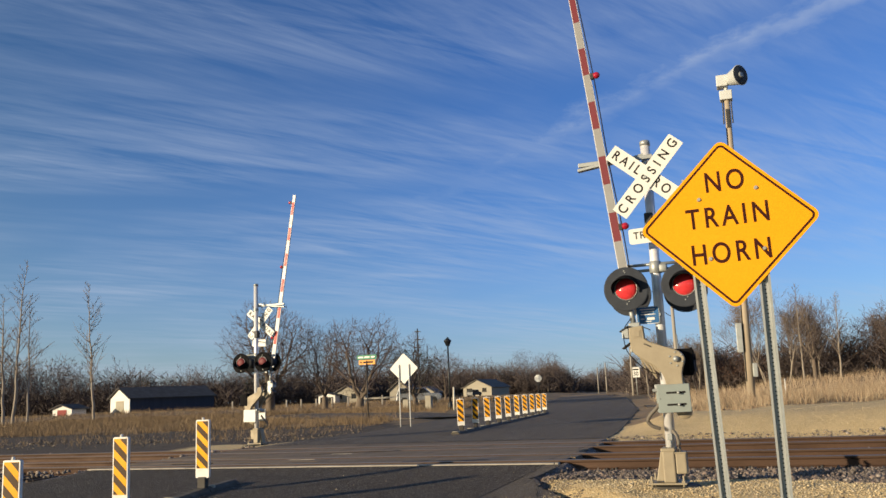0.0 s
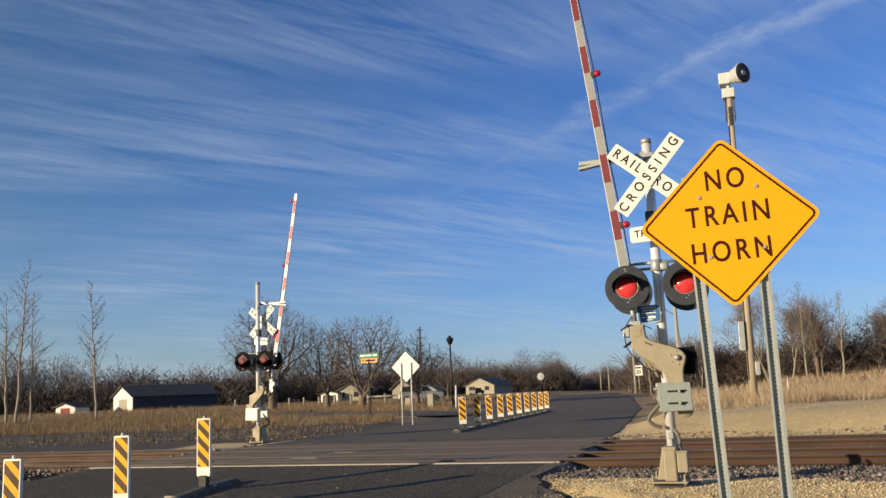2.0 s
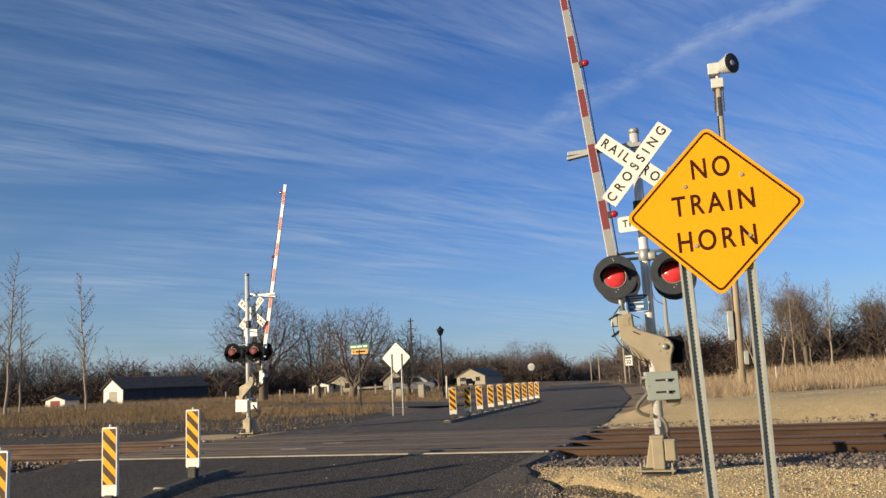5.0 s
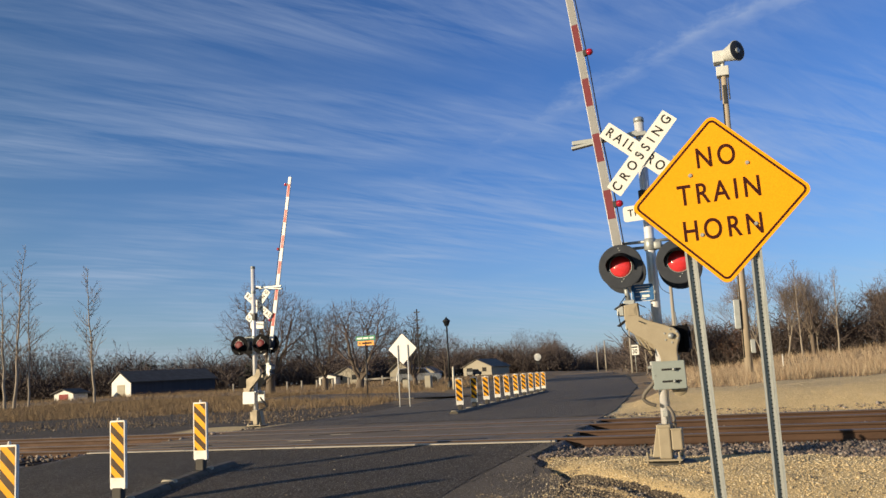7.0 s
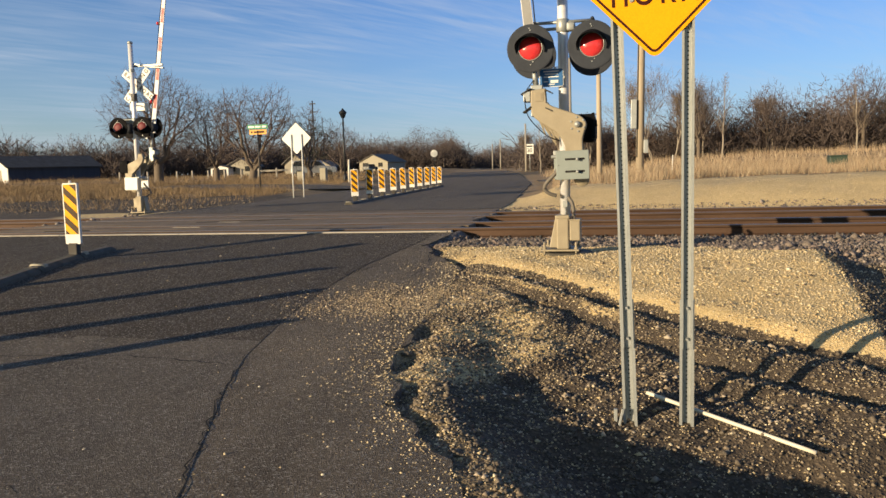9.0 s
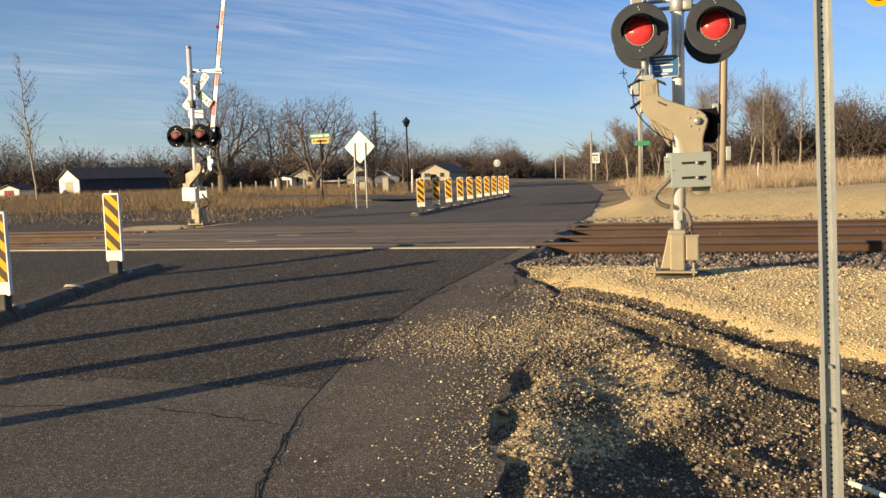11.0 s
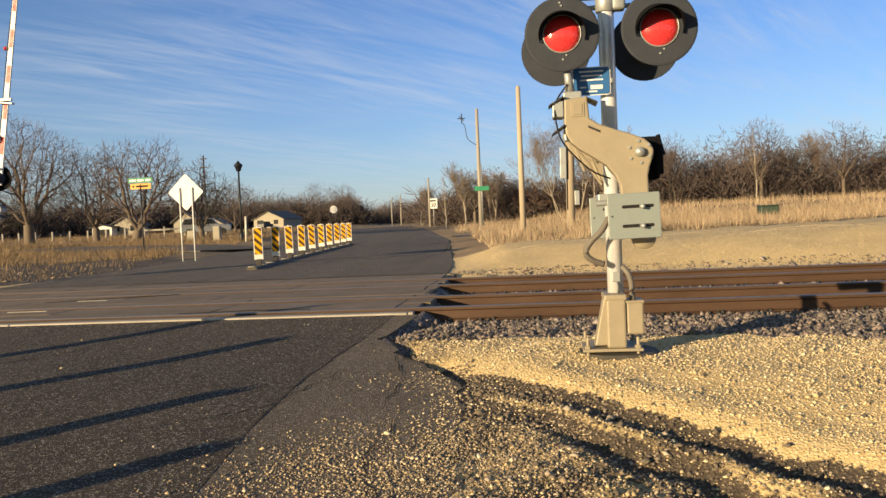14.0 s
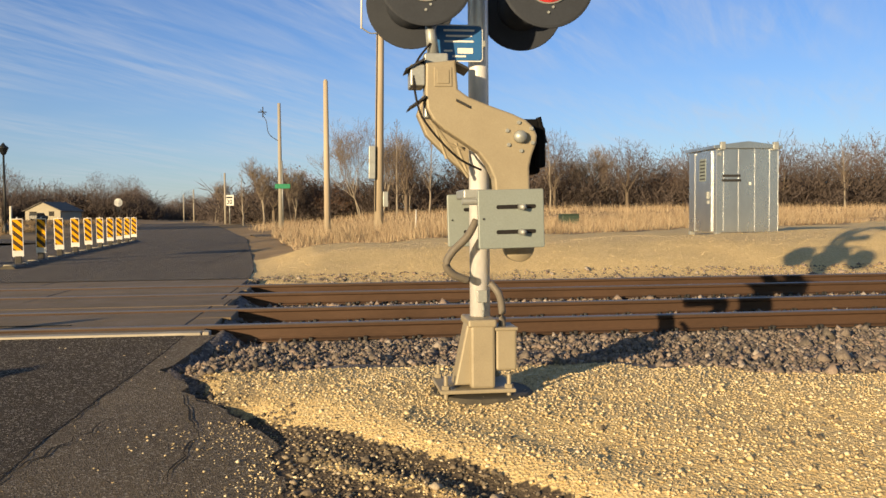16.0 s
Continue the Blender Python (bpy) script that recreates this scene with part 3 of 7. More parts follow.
xs = axis_lines([(-1500, -300, 150), (-300, -60, 20), (-60, -16, 2), (-16, -10, 0.5), (-10, -3.6, 0.8), (-3.6, -2.6, 0.07), (-2.6, 2.6, 0.042), (2.6, 4.2, 0.1), (4.2, 8, 0.2), (8, 30, 1), (30, 100, 7), (100, 300, 25), (300, 1500, 150)])
ys = axis_lines([(-300, -60, 40), (-60, 0, 4), (0, 4.6, 0.4), (4.6, 7.4, 0.07), (7.4, 13.2, 0.042), (13.2, 15.4, 0.07), (15.4, 24, 0.2), (24, 36, 0.5), (36, 70, 2), (70, 200, 10), (200, 500, 30), (500, 2500, 200)])
me, gx, gy = sheet("ground", xs, ys, ground_z, M_GROUND)
ground = tagged(new("ground", me), "dry grass field with beige gravel and dark dirt by the tracks", "ground", kind="structure")


def zone_weights(x, y):
    r = np.interp(y, EDGE_Y, EDGE_R)
    l = np.interp(y, EDGE_Y, EDGE_L)
    wob = 0.35 * rough_at(x, y, 1.7, 5.0)
    right = x > r - 0.3
    first = np.interp(x, [p[0] for p in RUTS[0]], [p[1] for p in RUTS[0]])
    second = np.interp(x, [p[0] for p in RUTS[1]], [p[1] for p in RUTS[1]])
    bed_at = np.interp(x, [-1, 0.3, 2, 4, 8], [14.35, 14.05, 13.3, 12.9, 12.7]) + 0.25 * wob
    beige_near = right & (y < bed_at) & (y > first - 0.25) & ((x > -2.15 + 0.7 * wob) | (y < 12.9)) & (x < 2.3 + 0.5 * wob)
    beige_mid = right & (y <= first) & (y > second + 0.1) 
    beige_far = right & (y > 21.9) & (y < 30.0 + 0.62 * (x + 1) + 1.5 * wob + 4 * smooth01((x - 4) / 10))
    beige_left = (x < l) & (y > 22.3) & (y < 24.8 + wob) & (x > l - 3.5)
    beige = (beige_near | beige_far | beige_left | beige_mid).astype(float)
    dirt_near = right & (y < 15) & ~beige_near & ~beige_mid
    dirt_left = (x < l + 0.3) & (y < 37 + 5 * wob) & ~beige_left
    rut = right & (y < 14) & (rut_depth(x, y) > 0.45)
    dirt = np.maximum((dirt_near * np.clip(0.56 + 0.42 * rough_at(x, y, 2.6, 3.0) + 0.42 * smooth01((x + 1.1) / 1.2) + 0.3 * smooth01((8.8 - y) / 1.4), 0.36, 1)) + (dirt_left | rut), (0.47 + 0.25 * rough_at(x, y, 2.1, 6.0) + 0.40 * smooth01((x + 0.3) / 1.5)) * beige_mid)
    rim = right & (y > 11.6) & (y < 15) & (x < r + 0.15 + 0.25 * wob)
    dirt = np.clip(dirt + rim, 0, 1)
    dirt = np.where(right & (y < 10.2) & (x < r + 0.42 + 0.5 * wob), np.minimum(dirt, 0.60), dirt)
    beige = np.maximum(beige, dirt_near * 0.8)
    ballast = ((y > bed_at) & (y < 21.9)).astype(float) + (right & (y > 13.8) & (y < 15) & (x < r + 0.2))
    return beige, dirt, np.clip(ballast, 0, 1)


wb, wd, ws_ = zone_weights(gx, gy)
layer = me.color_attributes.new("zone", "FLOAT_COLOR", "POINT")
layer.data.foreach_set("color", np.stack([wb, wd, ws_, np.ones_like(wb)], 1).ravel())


def ribbon(name, ylist, left_of, right_of, zf, material, step=0.6, wobble=0.0):
    """A strip of paving between two edges, with a thickness at its sides."""
    verts, faces, k = [], [], None
    rows = []
    for y in ylist:
        a, b = left_of(y), right_of(y)
        if wobble and y < 14.5:
            b = b + wobble * (0.6 * math.sin(y * 9.1) + 0.5 * math.sin(y * 21.7 + 1) + 0.35 * math.sin(y * 47 + 2))
        cols = np.linspace(a, b, 15)
        rows.append([(float(c), float(y), float(zf(c, y))) for c in cols])
    for row in rows:
        verts += [(row[0][0], row[0][1], row[0][2] - 0.2)] + row + [(row[-1][0] + 0.01, row[-1][1], row[-1][2] - 0.2)]
    k = 17
    for i in range(len(rows) - 1):
        for j in range(k - 1):
            a = i * k + j
            faces.append((a, a + 1, a + k + 1, a + k))
    return new(name, mesh_from(name, verts, faces, material, False))


edge_r = lambda y: float(np.interp(y, EDGE_Y, EDGE_R))
edge_l = lambda y: float(np.interp(y, EDGE_Y, EDGE_L))
SEAM_Y = [-60, 2, 5.0, 6.7, 7.6, 8.5, 9.9, 11.4, 12.6, 13.6, 14.2, 15.5]
SEAM_X = [-1.2, -1.4, -1.9, -2.57, -2.92, -3.2, -3.42, -3.52, -3.52, -3.45, -3.35, -3.2]
seam = lambda y: float(np.interp(y, SEAM_Y, SEAM_X))
near_rows = list(np.arange(-60, 2, 4)) + list(np.arange(2, 15.5, 0.12)) + [15.52]
road = ribbon("road", near_rows, edge_l, seam, lambda x, y: road_z(x, y), M_ASPHALT)
road.data.materials.append(M_DARKASPHALT)
for f in road.data.polygons:
    if 8.8 + 0.12 * (f.center.x + 5) < f.center.y:
        f.material_index = 1
tagged(road, "grey worn asphalt road rising to the railway crossing", "road", kind="structure")
shoulder = ribbon("road_shoulder", near_rows, seam, edge_r, lambda x, y: road_z(x, y) - 0.003, M_SHOULDER, wobble=0.07)
tagged(shoulder, "dark asphalt shoulder with a broken gravelly edge", "road", kind="structure")
far_rows = list(np.arange(22.25, 60, 0.9)) + list(np.arange(60, 500, 8))
road_far = ribbon("road_beyond", far_rows, edge_l, edge_r, lambda x, y: road_z(x, y) + 0.004, M_ASPHALT)
tagged(road_far, "worn asphalt road running away beyond the tracks", "road", kind="structure")


def side_strip(name, pts, width, label, material):
    verts, faces = [], []
    P = [Vector((x, y, 0)) for x, y in pts]
    for i, p in enumerate(P):
        d = (P[min(i + 1, len(P) - 1)] - P[max(i - 1, 0)]).normalized()
        n = Vector((-d.y, d.x, 0))
        for s in (-1, 1):
            q = p + n * s * width / 2
            verts.append((q.x, q.y, float(ground_z(q.x, q.y)) + 0.05))
        for s in (1, -1):
            q = p + n * s * width / 2
            verts.append((q.x, q.y, float(ground_z(q.x, q.y)) - 0.2))
    for i in range(len(P) - 1):
        for j in range(4):
            a, b = i * 4 + j, i * 4 + (j + 1) % 4
            faces.append((b, a, a + 4, b + 4))
    return tagged(new(name, mesh_from(name, verts, faces, material)), label, "road", kind="structure")


side_strip("side_road", [(-14.8, 43.5), (-20, 46), (-27, 50.5), (-33, 54.5)], 6.0, "narrow asphalt side road between dry grass", M_ASPHALT)
side_strip("side_road_right", [(-6.2, 52), (-3, 52.5), (0, 52.6), (8, 53.5), (30, 56)], 4.5, "narrow asphalt lane joining the road", M_ASPHALT)

# cracks in the paving, as thin sunken-looking strips of dark filler
rng = random.Random(5)


def crack(points, width, parent, wander=0.05):
    verts, faces = [], []
    pts = []
    for (ax, ay), (bx, by) in zip(points, points[1:]):
        k = max(2, int(math.hypot(bx - ax, by - ay) / 0.09))
        for i in range(k):
            t = i / k
            pts.append((ax + (bx - ax) * t + rng.uniform(-wander, wander) * 0.5, ay + (by - ay) * t + rng.uniform(-wander, wander) * 0.5))
    for i, (x, y) in enumerate(pts):
        j = min(i + 1, len(pts) - 1)
        dx, dy = pts[j][0] - pts[max(i - 1, 0)][0], pts[j][1] - pts[max(i - 1, 0)][1]
        d = math.hypot(dx, dy) or 1
        w = width * rng.uniform(0.25, 1.2) * min(1, 0.2 + i / 4, 0.2 + (len(pts) - 1 - i) / 4)
        for s in (-1, 1):
            px, py = x - dy / d * w * s, y + dx / d * w * s
            verts.append((px, py, float(road_z(px, py)) + 0.004))
    for i in range(len(pts) - 1):
        faces.append((2 * i, 2 * i + 1, 2 * i + 3, 2 * i + 2))
    ob = new("crack", mesh_from("crack", verts, faces, M_CRACK))
    ob.parent = parent


seam_line = [(seam(y) - 0.01, y) for y in (3.2, 4.2, 5.2, 6.3, 7.4, 8.6, 10.2, 11.6, 13.0, 14.2)]
crack(seam_line[:6], 0.007, road, 0.05)
crack(seam_line[7:], 0.006, road, 0.05)
for line in ([(-7.2, 12.6), (-6.3, 13.9), (-5.6, 15.2)], [(-5.6, 8.0), (-4.2, 8.3), (-2.9, 8.2)], [(-4.6, 11.2), (-3.6, 11.9), (-3.2, 13.2)], [(-2.7, 11.9), (-2.62, 12.8), (-3.0, 13.9)], [(-2.2, 9.6), (-2.6, 10.8), (-2.5, 11.7)], [(-9.5, 9.5), (-8.6, 12.0), (-8.9, 14.8)], [(-5.9, 5.6), (-4.4, 5.9), (-3.0, 5.6)], [(-11, 14.1), (-9, 14.5), (-6.6, 14.4)]):
    crack(line, 0.008, road, 0.06)
for line in ([(-9.8, 26), (-7.4, 27.4), (-4.2, 28.2)], [(-8.5, 31), (-6.2, 31.4), (-4.6, 31.2)], [(-7.6, 36), (-6.2, 41), (-6.0, 47)], [(-4.9, 27), (-4.6, 33), (-5.2, 40)], [(-11, 52), (-8.6, 54), (-7.4, 57)]):
    crack(line, 0.03, road_far, 0.1)

# ---- level crossing panels ----
crossing = tagged(new("level_crossing"), "worn concrete and timber panels between the rails", "crossing", kind="structure")


def strip_panels(y0, y1, material, z, length, name, x0=-13.05, x1=-3.0, lip=0.0):
    x = x0
    i = 0
    while x < x1 - 0.05:
        xe = min(x + length, x1 + rng.uniform(-0.12, 0.1) if x + length >= x1 else x + length)
        dz = rng.uniform(-0.004, 0.004)
        part(name, boxed(x + 0.006, y0, z - 0.16 + dz, xe - 0.006, y1, z + dz, 0.012), material, crossing)
        x += length
        i += 1


strip_panels(15.54, 15.68, M_HEADER, 0.074, 2.5, "edge_beam")
strip_panels(15.69, 15.86, M_PANEL, 0.072, 2.5, "field_panel")
strip_panels(15.99, 16.62, M_PANEL, 0.078, 2.44, "gauge_panel")
strip_panels(16.63, 17.25, M_PANEL, 0.078, 2.44, "gauge_panel")
strip_panels(17.39, 17.9, M_PANEL, 0.078, 2.44, "field_panel")
strip_panels(17.91, 18.7, M_PANEL, 0.080, 3.3, "middle_panel")
strip_panels(18.71, 19.25, M_PANEL, 0.078, 2.44, "field_panel")
strip_panels(19.39, 20.02, M_PANEL, 0.080, 2.44, "gauge_panel", x1=-3.15)
strip_panels(20.03, 20.65, M_PANEL, 0.080, 2.44, "gauge_panel", x1=-3.2)
strip_panels(20.79, 21.5, M_PANEL, 0.080, 2.44, "field_panel", x1=-3.25)
strip_panels(21.51, 22.25, M_PANEL, 0.080, 3.3, "field_panel", x1=-3.3)
for line in ([(-9.4, 18.5), (-8.3, 19.0), (-7.4, 19.3)], [(-11.5, 16.3), (-10.6, 16.5)], [(-6.1, 16.1), (-5.2, 16.25), (-4.4, 16.2)]):
    pts = line
    bm = bmesh.new()
    for (ax, ay), (bx, by) in zip(pts, pts[1:]):
        rod(bm, (ax, ay, 0.079), (bx, by, 0.079), 0.012, 0.012, 5)
    part("crack", bm, M_CRACK, crossing)

for x0, x1, y in ((-9.1, -8.5, 17.1), (-8.9, -8.4, 18.6)):
    part("paint_mark", boxed(x0, y - 0.03, 0.07, x1, y + 0.03, 0.0855, 0.002), M_HEADER, crossing, "worn white paint mark")

# ---- tracks ----
RAIL_TOP = 0.10


def rail_outline():
    half = [(0.0, 0.0), (0.070, 0.0), (0.070, 0.010), (0.020, 0.026), (0.0085, 0.045), (0.0085, 0.118), (0.034, 0.134), (0.036, 0.160), (0.028, 0.172), (0.0, 0.1745)]
    return half[1:] + [(-x, z) for x, z in half[::-1] if x > 0]


def rail(y, parent):
    out = rail_outline()
    bm = bmesh.new()
    xs_ = [-220, -60, -20, 20, 60, 220]
    rings = [[bm.verts.new((x, y + a, RAIL_TOP - 0.1745 + b)) for a, b in out] for x in xs_]
    for r0, r1 in zip(rings, rings[1:]):
        for i in range(len(out)):
            f = bm.faces.new((r0[i], r1[i], r1[(i + 1) % len(out)], r0[(i + 1) % len(out)]))
            if out[i][1] > 0.159 and out[(i + 1) % len(out)][1] > 0.159 and min(abs(out[i][0]), abs(out[(i + 1) % len(out)][0])) < 0.03:
                f.material_index = 1
    ob = part("rail", bm, M_RAILSIDE, parent, "rusty steel rail with a polished head")
    ob.data.materials.append(M_RAILTOP)
    return ob


tie_me = None
for k, (a, b) in enumerate(((RAILS[0], RAILS[1]), (RAILS[2], RAILS[3]))):
    track = tagged(new("railway_track"), "rusty steel rails on dark timber ties in grey ballast", "railway track", "tracks over the crossing", "structure")
    rail(a, track), rail(b, track)
    mid = (a + b) / 2
    if tie_me is None:
        bm = boxed(-0.115, -1.28, -0.18, 0.115, 1.28, 0.0, 0.012)
        tie_me = bpy.data.meshes.new("tie")
        bm.to_mesh(tie_me), bm.free()
        tie_me.materials.append(M_TIE)
        bm = boxed(-0.09, -0.16, 0, 0.09, 0.16, 0.018, 0.004)
        for s in (-1, 1):
            box(bm, -0.06, s * 0.078, 0.018, -0.035, s * 0.11, 0.045, 0.004)
            box(bm, 0.035, s * 0.078, 0.018, 0.06, s * 0.11, 0.045, 0.004)
            box(bm, 0.09, s * 0.02, 0.012, 0.125, s * 0.085, 0.05, 0.006)
        plate_me = bpy.data.meshes.new("tie_plate")
        bm.to_mesh(plate_me), bm.free()
        plate_me.materials.append(M_DARKSTEEL)
    for x in list(np.arange(-2.7, 24, 0.53)) + list(np.arange(-34, -13.2, 0.53)):
        t = new("tie", tie_me)
        t.parent = track
        t.matrix_basis = pose(x + rng.uniform(-0.02, 0.02), mid, RAIL_TOP - 0.1745 - 0.04, 0, 0, rng.uniform(-0.8, 0.8))
        if -3 < x < 9:
            for yy in (a, b):
                q = new("tie_plate", plate_me)
                q.parent = track
                q.matrix_basis = pose(x, yy, RAIL_TOP - 0.1745 - 0.017)


# ---- loose stones ----
def stones(name, spots, size, flat, material, label, seed):
    """Many small irregular stones in one mesh: squashed, knocked-about octahedra."""
    r = np.random.RandomState(seed)
    n = len(spots)
    base = np.array([(1, 0, 0), (0, 1, 0), (-1, 0, 0), (0, -1, 0), (0, 0, 1), (0, 0, -1)], float)
    tri = np.array([(0, 1, 4), (1, 2, 4), (2, 3, 4), (3, 0, 4), (1, 0, 5), (2, 1, 5), (3, 2, 5), (0, 3, 5)])
    s = size * np.exp(r.normal(0, 0.38, n))
    v = base[None] * (1 + r.uniform(-0.45, 0.35, (n, 6, 3))) + r.uniform(-0.3, 0.3, (n, 6, 3))
    v = v * s[:, None, None] * np.stack([np.ones(n), r.uniform(0.6, 1, n), np.full(n, flat)], 1)[:, None]
    a = r.uniform(0, 2 * np.pi, n)
    c, d = np.cos(a)[:, None], np.sin(a)[:, None]
    vx, vy = v[:, :, 0] * c - v[:, :, 1] * d, v[:, :, 0] * d + v[:, :, 1] * c
    z = ground_z(spots[:, 0], spots[:, 1])
    onroad = (spots[:, 0] < np.interp(spots[:, 1], EDGE_Y, EDGE_R)) & (spots[:, 1] < 15.5)
    z = np.where(onroad, road_z(spots[:, 0], spots[:, 1]) - 0.004, z)
    verts = np.stack([vx + spots[:, :1], vy + spots[:, 1:2], v[:, :, 2] + (z + s * flat * 0.35)[:, None]], 2).reshape(-1, 3)
    faces = (np.arange(n)[:, None, None] * 6 + tri[None]).reshape(-1, 3)
    me = bpy.data.meshes.new(name)
    me.vertices.add(len(verts)), me.loops.add(len(faces) * 3), me.polygons.add(len(faces))
    me.vertices.foreach_set("co", verts.ravel())
    me.loops.foreach_set("vertex_index", faces.ravel().astype(np.int32))
    me.polygons.foreach_set("loop_start", np.arange(0, len(faces) * 3, 3, dtype=np.int32))
    me.update(calc_edges=True)
    me.validate()
    me.materials.append(material)
    return tagged(new(name, me), label, name.replace("_", " "), kind="stuff")


R = np.random.RandomState(11)


def scatter(n, x0, x1, y0, y1, keep):
    p = np.stack([R.uniform(x0, x1, n), R.uniform(y0, y1, n)], 1)
    return p[keep(p[:, 0], p[:, 1])]


def keep_beige(x, y):
    b, d, s = zone_weights(x, y)
    return (b > 0.5) & ((d < 0.45 * R.uniform(0.4, 1.6, len(x))) | (R.uniform(0, 1, len(x)) < 0.24)) & (s < 0.5) & (x > np.interp(y, EDGE_Y, EDGE_R) + 0.05)


def keep_dirt(x, y):
    b, d, s = zone_weights(x, y)
    return (d > 0.3) & (s < 0.5) & (x > np.interp(y, EDGE_Y, EDGE_R) + 0.02)


stones("pebbles", scatter(96000, -3.0, 3.0, 5.4, 14.5, keep_beige), 0.0080, 0.7, M_PEBBLE, "loose beige crushed limestone pebbles", 1)
stones("dirt_stones", scatter(52000, -2.6, 3.4, 4.8, 13.2, keep_dirt), 0.0125, 0.65, M_DIRTSTONE, "dark dirt strewn with mixed small stones", 2)
stones("far_pebbles", scatter(2600, -3.4, 12, 21.8, 22.7, keep_beige), 0.022, 0.6, M_BALLAST, "pale stones along the foot of the bank", 3)
stones("bank_gravel", scatter(9000, -3.4, 13, 22.3, 27.5, keep_beige), 0.008, 0.45, M_BANK, "sandy beige gravel on the bank beyond the rails", 13)
edge_spots = scatter(52000, -4.2, 0.6, 5.2, 13.0, lambda x, y: (x < np.interp(y, EDGE_Y, EDGE_R)) & (R.uniform(0, 1, len(x)) < np.exp(-(np.interp(y, EDGE_Y, EDGE_R) - x) / ((0.20 + 0.42 * np.exp(-((y - 10.6) / 1.3) ** 2)) * (1 + 0.7 * rough_at(x * 0.4, y, 2.9, 1.1))))))
stones("strewn_pebbles", edge_spots, 0.0065, 0.7, M_PEBBLE, "beige pebbles strewn over the shoulder's edge", 4)
spill = scatter(46000, -4.2, -1.2, 9.4, 12.2, lambda x, y: R.uniform(0, 1, len(x)) < 0.8 * np.exp(-((y - 10.75 - 0.25 * (x + 2.2) + 0.12 * np.sin(x * 7)) / 0.52) ** 2) * smooth01((x + 4.0) / 1.9))
stones("spilled_pebbles", spill, 0.0075, 0.7, M_SPILL, "brown and beige pebbles spilled across the asphalt's edge", 14)
road_spots = scatter(1300, -7, -0.5, 3.5, 15.2, lambda x, y: x < np.interp(y, EDGE_Y, EDGE_R))
stones("road_grit", road_spots, 0.006, 0.7, M_PEBBLE, "grit scattered on the asphalt", 5)
in_bed = lambda x, y: (x > np.interp(y, EDGE_Y, EDGE_R) + 0.1) & (y > np.interp(x, [-1, 0.3, 2, 4, 8], [14.35, 14.05, 13.3, 12.9, 12.7]) + 0.12 * np.sin(x * 3)) & ~((np.abs(y - RAILS[0]) < 0.09) | (np.abs(y - RAILS[1]) < 0.09) | (np.abs(y - RAILS[2]) < 0.09) | (np.abs(y - RAILS[3]) < 0.09))
stones("ballast", scatter(27000, -3.2, 6.5, 12.6, 15.75, in_bed), 0.022, 0.75, M_BALLAST, "grey and pinkish crushed stone ballast", 6)
stones("ballast_between", scatter(15000, -3.2, 14, 15.9, 22.0, in_bed), 0.03, 0.7, M_BALLAST, "grey crushed stone ballast between the rails", 7)
stones("ballast_edge", scatter(900, -3.2, -1.2, 13.6, 15.2, lambda x, y: (x > np.interp(y, EDGE_Y, EDGE_R) + 0.03) & (x < np.interp(y, EDGE_Y, EDGE_R) + 0.75 * R.uniform(0, 1, len(x)))), 0.015, 0.75, M_DIRTSTONE, "dark broken stone by the asphalt's edge", 8)
stones("ballast_left", scatter(7000, -34, -13.2, 14.6, 22.2, lambda x, y: x < np.interp(y, EDGE_Y, EDGE_L)), 0.045, 0.7, M_BALLAST, "grey ballast along the tracks", 9)
stones("left_rubble", scatter(2200, -30, -13, 24.5, 34, lambda x, y: (x < np.interp(y, EDGE_Y, EDGE_L) - 0.2) & (R.uniform(0, 1, len(x)) < np.exp(-np.abs(y - 28.5) / 2))), 0.04, 0.6, M_DIRTSTONE, "dark rubble strewn on dark earth", 10)
stones("large_stones", scatter(420, -2.4, 3.2, 5.5, 12.5, lambda x, y: x > np.interp(y, EDGE_Y, EDGE_R) + 0.1), 0.018, 0.7, M_DIRTSTONE, "single larger stones lying in the gravel", 12)


# ---- dry grass ----
def blades(name, spots, height, spread, material, label, seed):
    r = np.random.RandomState(seed)
    n = len(spots)
    patch = rough_at(spots[:, 0], spots[:, 1], 0.55, seed) + 0.6 * rough_at(spots[:, 0], spots[:, 1], 2.1, seed + 1.0)
    h = height * np.clip(r.normal(1, 0.3, n), 0.35, 1.8) * np.clip(0.85 + 0.45 * patch, 0.25, 1.5)
    w = r.uniform(0.003, 0.007, n) * (1 + spots[:, 1] / 40)
    a = r.uniform(0, np.pi, n)
    lean = r.normal(0, spread, (n, 2)) * h[:, None]
    z = ground_z(spots[:, 0], spots[:, 1])
    bx, by = np.cos(a) * w, np.sin(a) * w
    v = np.zeros((n, 3, 3))
    v[:, 0] = np.stack([spots[:, 0] - bx, spots[:, 1] - by, z - 0.03], 1)
    v[:, 1] = np.stack([spots[:, 0] + bx, spots[:, 1] + by, z - 0.03], 1)
    v[:, 2] = np.stack([spots[:, 0] + lean[:, 0], spots[:, 1] + lean[:, 1], z + h], 1)
    me = bpy.data.meshes.new(name)
    me.vertices.add(3 * n), me.loops.add(3 * n), me.polygons.add(n)
    me.vertices.foreach_set("co", v.ravel())
    me.loops.foreach_set("vertex_index", np.arange(3 * n, dtype=np.int32))
    me.polygons.foreach_set("loop_start", np.arange(0, 3 * n, 3, dtype=np.int32))
    me.update(calc_edges=True)
    me.materials.append(material)
    return tagged(new(name, me), label, "dry grass", kind="stuff")


